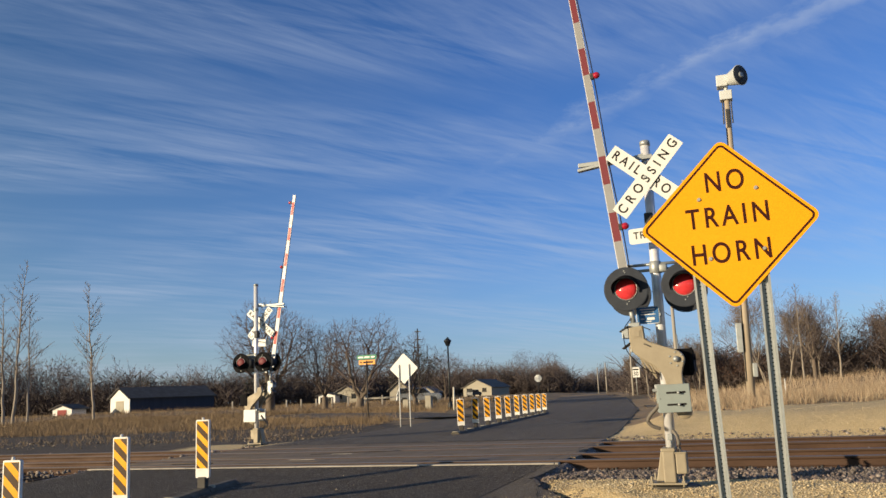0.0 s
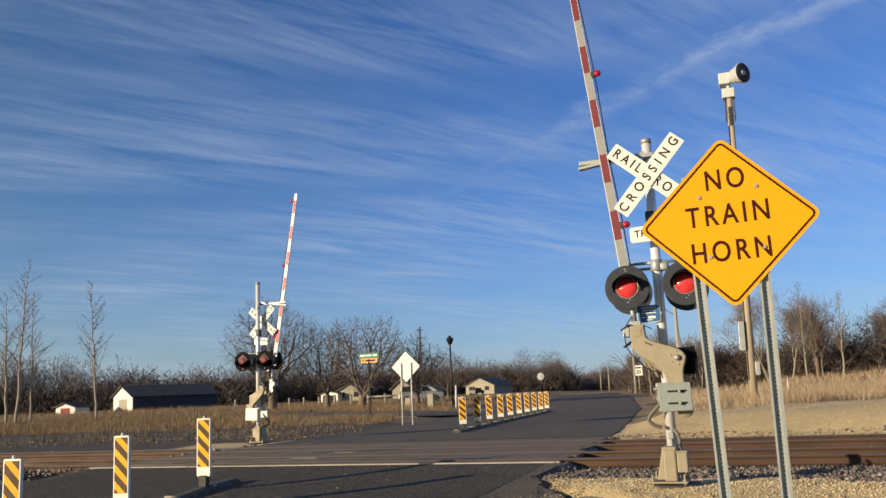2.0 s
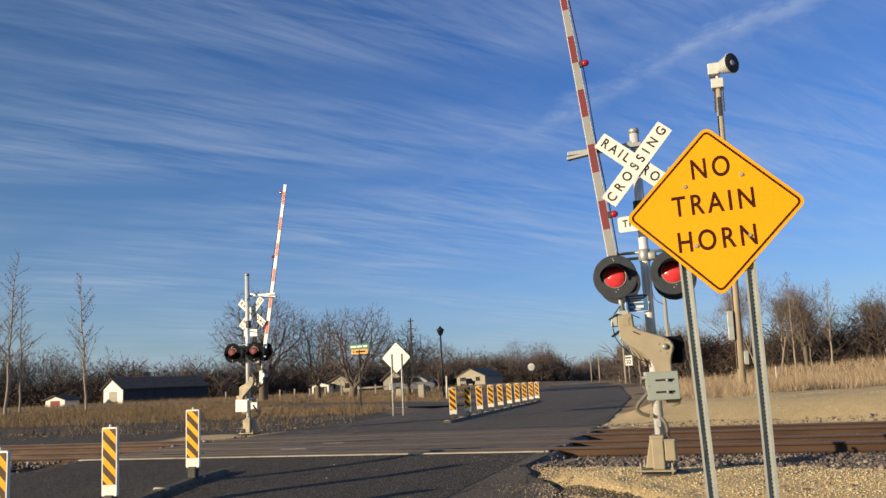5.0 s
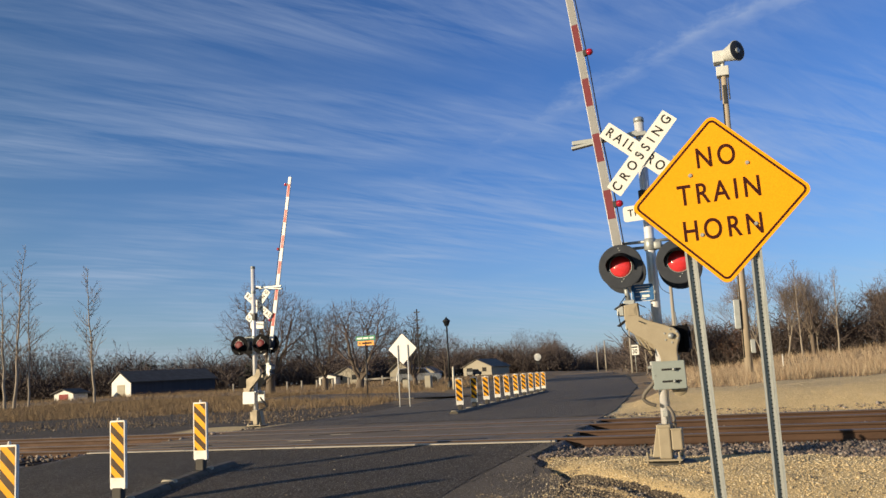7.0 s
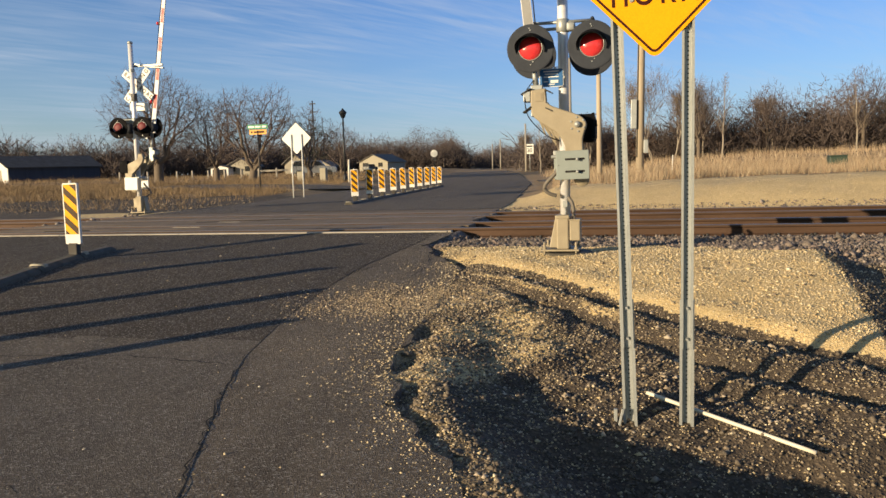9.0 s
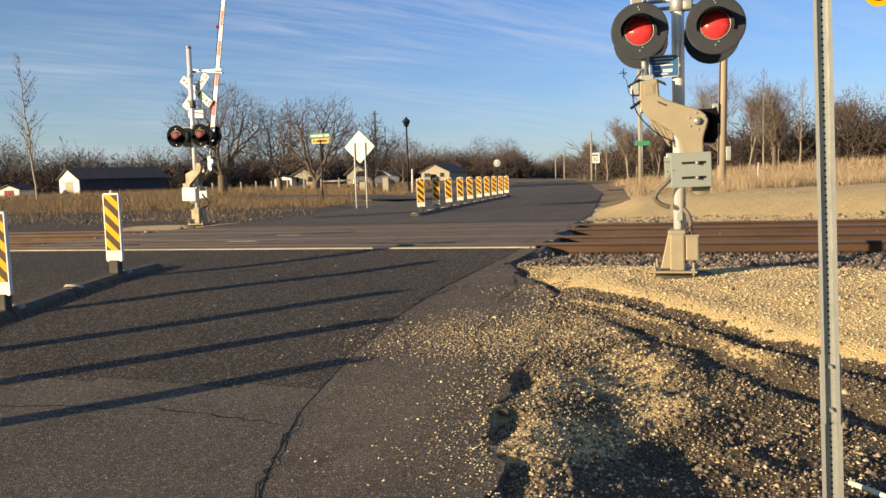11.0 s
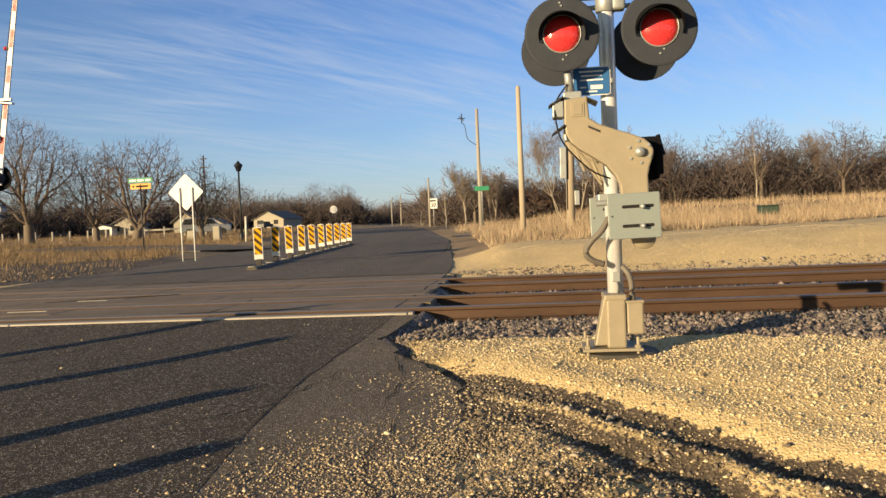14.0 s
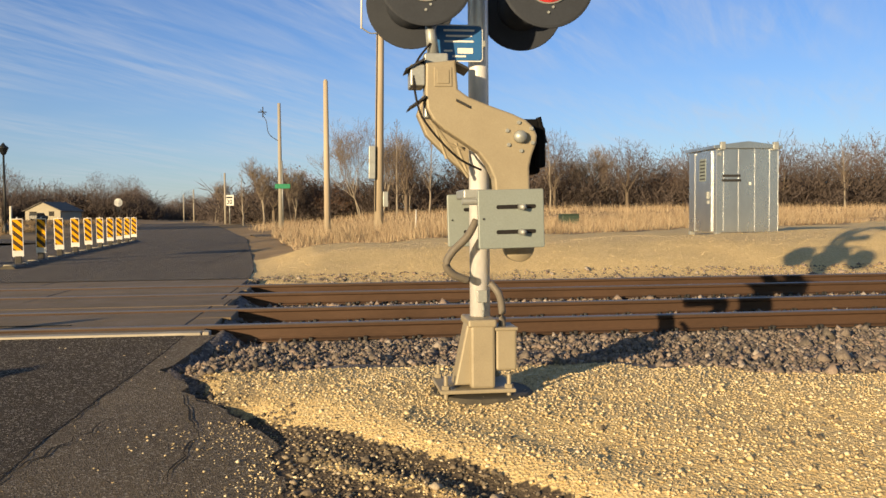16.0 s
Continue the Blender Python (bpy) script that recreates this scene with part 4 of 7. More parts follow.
def grass_right(x, y):
    b, d, s = zone_weights(x, y)
    return (b < 0.5) & (s < 0.5) & (x > np.interp(y, EDGE_Y, EDGE_R) + 1.2) & ~((np.abs(y - 52.6 - np.clip(x, 0, 40) * 0.11) < 2.5)) & (rough_at(x, y, 0.5, 8.0) > -0.55)


def grass_left(x, y):
    return (x < np.interp(y, EDGE_Y, EDGE_L) - 1.5) & (rough_at(x, y, 0.45, 9.0) > -0.5) & ((np.abs((y - 43.5) - (-14.8 - x) * 0.56) > 4) | (x < -32))


blades("tall_grass", scatter(130000, -5, 34, 29.5, 62, grass_right), 0.44, 0.38, M_GRASS, "tall dry tan grass in the field", 21)
blades("field_grass", scatter(40000, -9, 110, 60, 115, grass_right), 0.6, 0.22, M_GRASS, "dry tan grass across the far field", 22)
blades("low_grass", scatter(100000, -60, -13, 35, 62, grass_left), 0.30, 0.4, M_LOWGRASS, "low dry grass beside the road", 23)
blades("field_grass_left", scatter(30000, -125, -22, 60, 125, grass_left), 0.45, 0.3, M_LOWGRASS, "dry grass across the far field", 24)
blades("verge_tufts", scatter(2500, -32, -13.4, 26, 35, grass_left), 0.22, 0.4, M_LOWGRASS, "sparse dry tufts on dark earth", 25)


# ---- crossing signal with gate ----
def bolt_head(bm, x, y, z, r=0.012):
    rod(bm, (x, y, z), (x, y - 0.012, z), r, r * 0.8, 8)


def signal_light(parent, x, y, z, sign=-1):
    """A round black background with a hooded red lens; sign -1 looks along -y."""
    m = pose(x, y, z) @ (FRONT if sign < 0 else pose(0, 0, 0, -90))
    head = part("light_background", lathe(bmesh.new(), [(0.11, -0.012), (0.298, -0.006), (0.302, -0.001), (0.300, 0.004), (0.285, 0.008), (0.15, 0.010), (0.15, 0.004)], 40, m), M_BLACK, parent, "matt black round signal background")
    part("housing", lathe(bmesh.new(), [(0.07, -0.19), (0.13, -0.16), (0.165, -0.03), (0.165, -0.01)], 28, m), M_BLACK, head, "", True)
    part("lens", lathe(bmesh.new(), [(0.148, 0.0), (0.142, 0.014), (0.118, 0.032), (0.08, 0.046), (0.035, 0.054), (0.004, 0.056)], 32, m), M_LENS, head, "ribbed red glass lens", True)
    part("lens_ring", lathe(bmesh.new(), [(0.147, 0.002), (0.147, 0.018), (0.155, 0.018), (0.155, 0.002)], 32, m), M_GALV, head, "bright metal ring", True)
    bm = bmesh.new()
    k = 18
    inner, outer = [], []
    for i in range(k + 1):
        a = radians(-18 + 216 * i / k)
        reach = 0.045 + 0.22 * max(0.0, math.sin(a)) ** 0.6
        for r, dst in ((0.186, inner), (0.191, outer)):
            dst.append((bm.verts.new((r * math.cos(a), r * math.sin(a), 0.008)), bm.verts.new((r * math.cos(a), r * math.sin(a) - (reach - 0.045) * 0.30, reach))))
    for ring, rev in ((inner, True), (outer, False)):
        for p, q in zip(ring, ring[1:]):
            f = (p[0], q[0], q[1], p[1])
            bm.faces.new(f if rev else f[::-1])
    for p, q, r, s in zip(inner, inner[1:], outer, outer[1:]):
        bm.faces.new((p[1], q[1], s[1], r[1]))
    bmesh.ops.transform(bm, matrix=m, verts=bm.verts)
    part("hood", bm, M_HOOD, head, "black sheet visor", True)
    for bx, bz in ((0, 0.225), (-0.012, 0.25), (0.0, -0.205), (-0.168, -0.05), (0.03, -0.172)):
        part("bolt", rod(bmesh.new(), m @ Vector((bx, bz, 0.004)), m @ Vector((bx, bz, 0.018)), 0.010, 0.008, 8), M_GALV, head)


sig = thing("crossing_signal", (-0.85, 13.10, -0.04), "crossing signal with raised red and white gate on aluminium mast", "crossing signal", "crossing signals")
SX, SY, SZ = 0.85, -13.10, 0.04


def L(x, y, z):
    """From the place's metres to the signal's own."""
    return (x + SX, y + SY, z + SZ)


part("mast", rod(bmesh.new(), (0, 0, 0.40), (0, 0, 4.72), 0.067, 0.067, 28), M_MAST, sig, "brushed aluminium mast", True)
part("mast_cap", lathe(bmesh.new(), [(0.073, 4.70), (0.073, 4.76), (0.06, 4.775), (0.02, 4.78)], 24), M_GALV, sig, "", True)
# base
bm = bmesh.new()
slab(bm, [(-0.20, 0.08), (0.06, 0.08), (0.06, 0.50), (-0.10, 0.50), (-0.12, 0.46)], -0.20, -0.02, 0.012)
box(bm, -0.10, -0.235, 0.06, 0.06, 0.10, 0.50, 0.018)
box(bm, -0.115, -0.24, 0.455, 0.07, 0.11, 0.505, 0.012)
ped = part("pedestal", bm, M_CAST, sig, "beige cast pedestal")
bm = boxed(0.065, -0.22, 0.17, 0.205, 0.02, 0.445, 0.016)
box(bm, 0.06, -0.23, 0.43, 0.21, 0.03, 0.452, 0.006)
part("junction_box", bm, M_CAST, sig, "beige junction box")
bm = boxed(-0.30, -0.26, 0.035, 0.19, 0.24, 0.06, 0.006)
for bx, by in ((-0.26, -0.22), (0.15, -0.22), (-0.26, 0.2), (0.15, 0.2)):
    rod(bm, (bx, by, -0.02), (bx, by, 0.15), 0.014, 0.014, 8)
    rod(bm, (bx, by, 0.06), (bx, by, 0.085), 0.028, 0.028, 6)
part("base_plate", bm, M_CAST, sig, "weathered steel base plate with anchor bolts")
bm = lathe(bmesh.new(), [(0.36, -0.12), (0.36, -0.015), (0.33, 0.012), (0.02, 0.012)], 22)
part("foundation", bm, M_KERB, sig, "dusty concrete footing")
# counterweight plates and gate supports, one before and one behind the mast
S_OUT = [(-1.235, 2.07), (-1.05, 2.09), (-1.035, 1.91), (-0.97, 1.865), (-0.83, 1.81), (-0.70, 1.765), (-0.61, 1.725), (-0.56, 1.68), (-0.54, 1.63), (-0.545, 1.58), (-0.575, 1.50), (-0.59, 1.43), (-0.585, 1.20), (-0.80, 1.20), (-0.815, 1.36), (-0.85, 1.44), (-0.91, 1.52), (-1.02, 1.595), (-1.12, 1.66), (-1.19, 1.72), (-1.23, 1.79), (-1.24, 1.89)]
sup = part("gate_support", slab(bmesh.new(), [(x + SX, z + SZ) for x, z in S_OUT], -0.36, -0.24, 0.014), M_CAST, sig, "curved beige cast gate support")
bm = slab(bmesh.new(), round_outline(0.11, 0.12, 0.008, -1.13 + SX, 1.985 + SZ), -0.366, -0.355, 0.003)
slab(bm, round_outline(0.075, 0.085, 0.006, -1.13 + SX, 1.985 + SZ), -0.371, -0.362, 0.002)
part("cast_badge", bm, M_CAST, sup, "raised square maker's badge, left plain")
bm = bmesh.new()
rod(bm, L(-0.65, 12.745, 1.62), L(-0.65, 12.70, 1.62), 0.042, 0.036, 20)
part("pivot_cap", bm, M_GALV, sup, "steel pivot bolt", True)
for i in range(6):
    a = radians(60 * i + 35)
    bm = bmesh.new()
    bolt_head(bm, *L(-0.65 + 0.088 * math.cos(a), 12.74, 1.62 + 0.088 * math.sin(a)), 0.014)
    part("rivet", bm, M_GALV, sup)
rear = [(-1.20, 1.95), (-1.08, 1.95), (-1.04, 1.80), (-0.80, 1.70), (-0.60, 1.60), (-0.62, 1.22), (-0.80, 1.22), (-0.86, 1.38), (-1.0, 1.50), (-1.18, 1.68), (-1.24, 1.82)]
part("rear_gate_support", slab(bmesh.new(), [(x + SX, z + SZ) for x, z in rear], 0.20, 0.30, 0.014), M_CAST, sig, "beige cast support behind the mast")
bm = bmesh.new()
for a, b in (((-1.2, 1.78), (-1.02, 1.52)), ((-1.16, 1.72), (-1.08, 1.5)), ((-1.08, 1.6), (-0.96, 1.56)), ((-1.02, 1.6), (-0.95, 1.42)), ((-1.22, 1.8), (-0.94, 1.38))):
    rod(bm, L(a[0], 12.98, a[1]), L(b[0], 12.98, b[1]), 0.012, 0.012, 6)
part("truss", bm, M_CAST, sig, "thin steel lattice")
for name, y, dx, dz in (("counterweight_plate", -0.40, 0.0, 0.0), ("rear_counterweight_plate", 0.30, -0.10, -0.01)):
    pl = part(name, slab(bmesh.new(), round_outline(0.415, 0.365, 0.012, -0.715 + SX + dx, 1.11 + SZ + dz, 1.2), y, y + 0.035, 0.006), M_PLATE, sig, "grey-green steel counterweight plate")
    for zz in (1.185, 1.03):
        part("slot", slab(bmesh.new(), round_outline(0.25, 0.026, 0.012, -0.685 + SX + dx, zz + SZ + dz, 1.2), y - 0.002, y + 0.01), M_SIGNBLACK, pl)
        part("slot_bolt", rod(bmesh.new(), (-0.66 + SX + dx, y + 0.01, zz + SZ + dz), (-0.645 + SX + dx, y - 0.055, zz + SZ + dz - 0.004), 0.019, 0.017, 12), M_GALV, pl, "steel bolt", True)
    part("edge_bolt", rod(bmesh.new(), (-0.89 + SX + dx, y + 0.01, 1.11 + SZ + dz), (-0.89 + SX + dx, y - 0.006, 1.11 + SZ + dz), 0.007, 0.007, 8), M_DARKSTEEL, pl)
bm = lathe(bmesh.new(), [(0.095, -0.05), (0.10, -0.04), (0.10, 0.04), (0.095, 0.05)], 24, pose(*L(-0.62, 12.95, 0.93)) @ FRONT)
part("counterweight", bm, M_CAST, sig, "round beige counterweight", True)
bm = boxed(*L(-0.72, 12.98, 1.40), *L(-0.46, 13.42, 1.76), 0.025)
box(bm, *L(-0.50, 12.92, 1.44), *L(-0.44, 13.36, 1.70), 0.015)
rod(bm, L(-0.47, 13.0, 1.77), L(-0.43, 12.99, 1.60), 0.018, 0.018, 8)
part("gate_mechanism", bm, M_HOOD, sig, "dark gate mechanism housing")
bm = boxed(*L(-0.98, 12.93, 1.24), *L(-0.74, 13.28, 1.30), 0.01)
rod(bm, L(-1.0, 12.86, 1.22), L(-0.9, 12.86, 1.22), 0.022, 0.022, 12)
part("mast_clamp", bm, M_GALV, sig, "steel clamp")
part("conduit", hose(bmesh.new(), [L(-0.90, 12.93, 1.10), L(-0.96, 12.9, 1.0), L(-1.06, 12.9, 0.90), L(-1.10, 12.9, 0.82), L(-1.05, 12.92, 0.755), L(-0.95, 12.95, 0.715)], 0.026), M_HOSE, sig, "grey flexible conduit", True)
part("lower_conduit", hose(bmesh.new(), [L(-0.80, 12.98, 0.69), L(-0.75, 12.95, 0.62), L(-0.73, 12.95, 0.52), L(-0.73, 12.95, 0.40)], 0.024), M_HOSE, sig, "grey flexible conduit", True)
bm = boxed(-0.03, -0.085, 0.60, 0.035, -0.06, 0.68, 0.004)
hose(bm, [(0.0, -0.075, 0.62), (0.012, -0.078, 0.55), (0.004, -0.074, 0.48), (0.02, -0.076, 0.42)], 0.008, 6)
part("ground_clamp", bm, M_GALV, sig, "small steel clip with a dark wire")
# gate arm
ARM0, ARM1 = Vector(L(-1.165, 12.84, 2.02)), Vector(L(-1.80, 12.84, 8.05))
AD = (ARM1 - ARM0).normalized()
AX = Vector((AD.z, 0, -AD.x))


def on_arm(s, w, y):
    p = ARM0 + AD * s + AX * w
    return (p.x, p.y + y, p.z)


LEN = (ARM1 - ARM0).length


def arm_block(s0, s1, w0, w1, y0, y1, taper=0.0):
    bm = bmesh.new()
    vs = []
    for s in (s0, s1):
        k = 1 - taper * s / LEN
        for w, y in ((w0, y0), (w1, y0), (w1, y1), (w0, y1)):
            vs.append(bm.verts.new(on_arm(s, w * k, y)))
    for f in ((0, 1, 2, 3), (7, 6, 5, 4), (0, 4, 5, 1), (1, 5, 6, 2), (2, 6, 7, 3), (3, 7, 4, 0)):
        bm.faces.new([vs[i] for i in f])
    bmesh.ops.recalc_face_normals(bm, faces=bm.faces)
    return bm


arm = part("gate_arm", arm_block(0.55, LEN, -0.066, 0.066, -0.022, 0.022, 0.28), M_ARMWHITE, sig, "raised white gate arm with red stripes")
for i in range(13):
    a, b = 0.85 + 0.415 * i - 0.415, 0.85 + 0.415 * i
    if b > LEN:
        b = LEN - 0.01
    # front greys are white sheeting, the sun angle's dullness put into the colour
    part("front_stripe", arm_block(a + 0.415, min(b + 0.415, LEN), -0.056, 0.056, -0.026, -0.022, 0.28), M_ARMRED if i % 2 == 1 else M_ARMDULLED, arm)
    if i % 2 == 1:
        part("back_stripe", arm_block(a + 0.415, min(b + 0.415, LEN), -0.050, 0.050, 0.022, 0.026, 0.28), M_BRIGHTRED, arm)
    if b + 0.415 >= LEN:
        break
for s in (1.46, 3.72, LEN - 0.25):
    bm = boxed(-0.028, -0.03, -0.045, 0.028, 0.03, 0.045, 0.008)
    bmesh.ops.transform(bm, matrix=pose(*on_arm(s, 0.075, 0)), verts=bm.verts)
    lamp = part("lamp_box", bm, M_DARKSTEEL, arm)
    bm = bmesh.new()
    bmesh.ops.create_uvsphere(bm, u_segments=16, v_segments=10, radius=0.05)
    bmesh.ops.transform(bm, matrix=pose(*on_arm(s, 0.135, 0)) @ Matrix.Diagonal((1.1, 0.9, 1, 1)), verts=bm.verts)
    part("lamp_lens", bm, M_SMALLENS, lamp, "small round red lamp", True)
part("cable", hose(bmesh.new(), [on_arm(0.5, 0.075, 0), on_arm(1.4, 0.095, -0.01), on_arm(2.5, 0.078, 0.01), on_arm(3.7, 0.095, 0), on_arm(4.9, 0.07, -0.01), on_arm(5.7, 0.06, 0)], 0.009, 6), M_SIGNBLACK, arm, "thin black cable along the arm", True)
bm = boxed(-0.075, -0.05, -0.28, 0.075, 0.05, 0.12, 0.01)
bmesh.ops.transform(bm, matrix=pose(*on_arm(0.0, 0.0, 0)), verts=bm.verts)
box(bm, *L(-1.33, 12.74, 1.93), *L(-1.24, 12.95, 2.06), 0.008)
part("arm_adapter", bm, M_GALV, sig, "steel arm adapter")
bm = bmesh.new()
rod(bm, on_arm(0.12, 0, 0), on_arm(0.34, 0, 0), 0.038, 0.03, 14)
rod(bm, on_arm(0.34, -0.03, 0), on_arm(0.58, -0.03, 0), 0.012, 0.012, 8)
rod(bm, on_arm(0.34, 0.03, 0), on_arm(0.58, 0.03, 0), 0.012, 0.012, 8)
part("breakaway_joint", bm, M_GALV, sig, "steel and black joint below the arm", True)
for dz, x1 in ((0.10, -1.36), (-0.13, -1.34)):
    bm = bmesh.new()
    slab(bm, [(x1 + SX, 1.93 + SZ + dz), (-1.24 + SX, 2.0 + SZ + dz), (-1.24 + SX, 1.985 + SZ + dz), (x1 + SX, 1.92 + SZ + dz)], -0.38, -0.15)
    part("bracket_fin", bm, M_DARKSTEEL, sig, "bent dark steel fin")
    bm = bmesh.new()
    slab(bm, [(-1.05 + SX, 1.98 + SZ + dz), (-0.97 + SX, 1.94 + SZ + dz), (-0.97 + SX, 1.925 + SZ + dz), (-1.05 + SX, 1.965 + SZ + dz)], -0.38, -0.15)
    part("bracket_fin", bm, M_DARKSTEEL, sig, "bent dark steel fin")
part("gate_wire", hose(bmesh.new(), [L(-1.2, 12.80, 2.2), L(-1.30, 12.76, 2.05), L(-1.30, 12.72, 1.86), L(-1.24, 12.72, 1.70), L(-1.05, 12.76, 1.50), L(-0.88, 12.84, 1.42)], 0.007, 6), M_SIGNBLACK, sig, "thin black drooping wire", True)
# lights and their bar
bm = bmesh.new()
rod(bm, L(-1.23, 13.08, 2.95), L(-0.46, 13.08, 2.95), 0.021, 0.021, 12)
rod(bm, L(-1.10, 13.12, 2.875), L(-0.58, 13.12, 2.875), 0.021, 0.021, 12)
lathe(bm, [(0.074, 2.86), (0.085, 2.87), (0.085, 3.02), (0.074, 3.03)], 20)
box(bm, 0.05, -0.07, 2.87, 0.16, 0.05, 2.98, 0.02)
part("crossarm", bm, M_GALV, sig, "steel pipe crossarm with a clamp", True)
for x in (-1.23, -0.46):
    signal_light(sig, x + SX, -0.33, 2.60 + SZ, -1)
    signal_light(sig, x + SX - 0.04, 0.30, 2.58 + SZ, 1)
    bm = bmesh.new()
    rod(bm, L(x, 12.93, 2.62), L(x, 12.93, 2.95), 0.024, 0.024, 10)
    rod(bm, L(x, 12.93, 2.95), L(x, 13.08, 2.95), 0.024, 0.024, 10)
    rod(bm, L(x - 0.04, 13.25, 2.60), L(x - 0.04, 13.12, 2.92), 0.022, 0.022, 10)
    part("light_bracket", bm, M_DARKSTEEL, sig, "", True)
# crossbuck
cbx, cbz = -0.815 + SX, 4.135 + SZ
for name, turn, y in (("railroad_board", -41, -0.29), ("crossing_board", 49, -0.315)):
    b = part(name, slab(bmesh.new(), round_outline(1.29, 0.236, 0.012, cbx, cbz, turn), y, y + 0.006), M_SIGNWHITE, sig, "white reflective crossbuck board")
    if turn > 0:
        lettering("board_lettering", "CROSSING", 0.128, (cbx, cbz), y - 0.001, M_SIGNBLACK, b, turn, 0.88, 1.78, 0.003)
    else:
        c, s = math.cos(radians(turn)), math.sin(radians(turn))
        for word, d in (("RAIL", -0.365), ("ROAD", 0.385)):
            lettering("board_lettering", word, 0.128, (cbx + d * c, cbz + d * s), y - 0.001, M_SIGNBLACK, b, turn, 0.86, 1.55, 0.003)
bm = bmesh.new()
rod(bm, (0, -0.02, cbz), (0, -0.325, cbz), 0.02, 0.02, 8)
part("board_bolt", bm, M_GALV, sig)
bm = bmesh.new()
rod(bm, (0.05, -0.07, cbz + 0.22), (-0.05, -0.07, cbz + 0.22), 0.02, 0.02, 8)
lathe(bm, [(0.07, cbz + 0.16), (0.082, cbz + 0.165), (0.082, cbz + 0.24), (0.07, cbz + 0.245)], 18)
part("board_clamp", bm, M_GALV, sig)
tr = part("tracks_plate", slab(bmesh.new(), round_outline(0.61, 0.215, 0.035, -0.835 + SX, 3.325 + SZ, 2), -0.29, -0.284), M_SIGNWHITE, sig, "white plate lettered tracks")
lettering("plate_lettering", "TRACKS", 0.095, (-0.825 + SX, 3.33 + SZ), -0.2915, M_SIGNBLACK, tr, 2, 0.9, 1.15, 0.002)
part("plate_clamp", boxed(-0.09, -0.08, 3.50, 0.03, 0.08, 3.72, 0.02), M_DARKSTEEL, sig)
part("plate_bracket", rod(bmesh.new(), (0.0, -0.05, 3.40), (0.0, -0.285, 3.40), 0.016, 0.016, 8), M_GALV, sig)
bm = boxed(*L(-1.80, 12.97, 4.44), *L(-0.75, 13.02, 4.50), 0.006)
slab(bm, [(x + SX, z + SZ) for x, z in ((-1.80, 4.36), (-1.30, 4.42), (-1.30, 4.46), (-1.80, 4.40))], -0.20, -0.10, 0.004)
slab(bm, [(x + SX, z + SZ) for x, z in ((-1.12, 4.46), (-0.82, 4.52), (-0.82, 4.56), (-1.12, 4.50))], -0.06, -0.01, 0.004)
part("arm_rest", bm, M_GALV, sig, "flat steel bracket that holds the arm")
bl = part("notice", slab(bmesh.new(), round_outline(0.295, 0.22, 0.02, -0.995 + SX, 2.24 + SZ), -0.125, -0.121), M_BLUE, sig, "blue and white emergency notice")
bm = slab(bmesh.new(), round_outline(0.10, 0.035, 0.004, -0.955 + SX, 2.19 + SZ), -0.128, -0.124)
for w, x, z in ((0.20, -0.995, 2.32), (0.17, -0.995, 2.285), (0.19, -0.995, 2.25), (0.055, -1.065, 2.19), (0.09, -0.995, 2.155)):
    slab(bm, round_outline(w, 0.012, 0.003, x + SX, z + SZ), -0.1275, -0.124)
part("notice_border", slab(bmesh.new(), round_outline(0.311, 0.236, 0.026, -0.995 + SX, 2.24 + SZ), -0.1205, -0.1185), M_SIGNWHITE, bl, "thin white edge")
part("notice_bars", bm, M_SIGNWHITE, bl, "plain white bars in place of small print")
part("notice_holder", boxed(-0.06, -0.12, 2.26, 0.03, -0.05, 2.30, 0.004), M_GALV, sig)
far_sig = copy_thing(sig, pose(-14.22, 23.75, 0.04, 0, 0, 180))
# far lenses get a darker red that stands for shade under their hoods
for head in far_sig.children_recursive:
    if head.name.split(".")[0] == "lens":
        head.data = head.data.copy()
        head.data.materials[0] = M_SHADEDLENS
far_sig["label"] = "railway crossing signal seen from behind, its bright white gate raised"
FIXED = ("mast", "mast_cap", "pedestal", "junction_box", "base_plate", "foundation", "lower_conduit", "ground_clamp", "notice", "notice_holder")
LOWER = Matrix.Translation((0, 0, -0.26))
for child in far_sig.children:
    kind_ = child.name.split(".")[0]
    if kind_ == "gate_arm":
        child.matrix_basis = LOWER @ Matrix.Translation(ARM0) @ Matrix.Rotation(radians(-3.2), 4, "Y") @ Matrix.Diagonal((1, 1, 0.985, 1)) @ Matrix.Translation(-ARM0)
    elif kind_ in ("railroad_board", "crossing_board"):
        # this one carries its boards on the far side of the mast, lettered towards the near side
        child.matrix_basis = Matrix.Translation((-0.02, -0.46, -0.46)) @ Matrix.Translation((0, 0, cbz)) @ Matrix.Rotation(math.pi, 4, "Z") @ Matrix.Diagonal((0.9, 1, 0.9, 1)) @ Matrix.Translation((0, 0, -cbz))
    elif kind_ in ("counterweight_plate", "rear_counterweight_plate"):
        child.matrix_basis = LOWER
        child.data = child.data.copy()
        child.data.materials[0] = M_SIGNWHITE
    elif kind_ == "light_background":
        child.matrix_basis = Matrix.Translation((0, 0, -0.14))
        child.data = child.data.copy()
        # far discs take the hood's black: their dimmer light put into the colour
        child.data.materials[0] = M_HOOD
    elif kind_ in ("mast", "mast_cap"):
        child.matrix_basis = Matrix.Diagonal((1, 1, 1.035, 1))
    elif kind_ not in FIXED:
        child.matrix_basis = LOWER

# ---- yellow warning sign ----
sign = thing("warning_sign", (0.27, 7.93, -0.74), "amber diamond warning sign on two galvanised channel posts", "road sign")


def W(x, z):
    return (x - 0.27, z + 0.74)


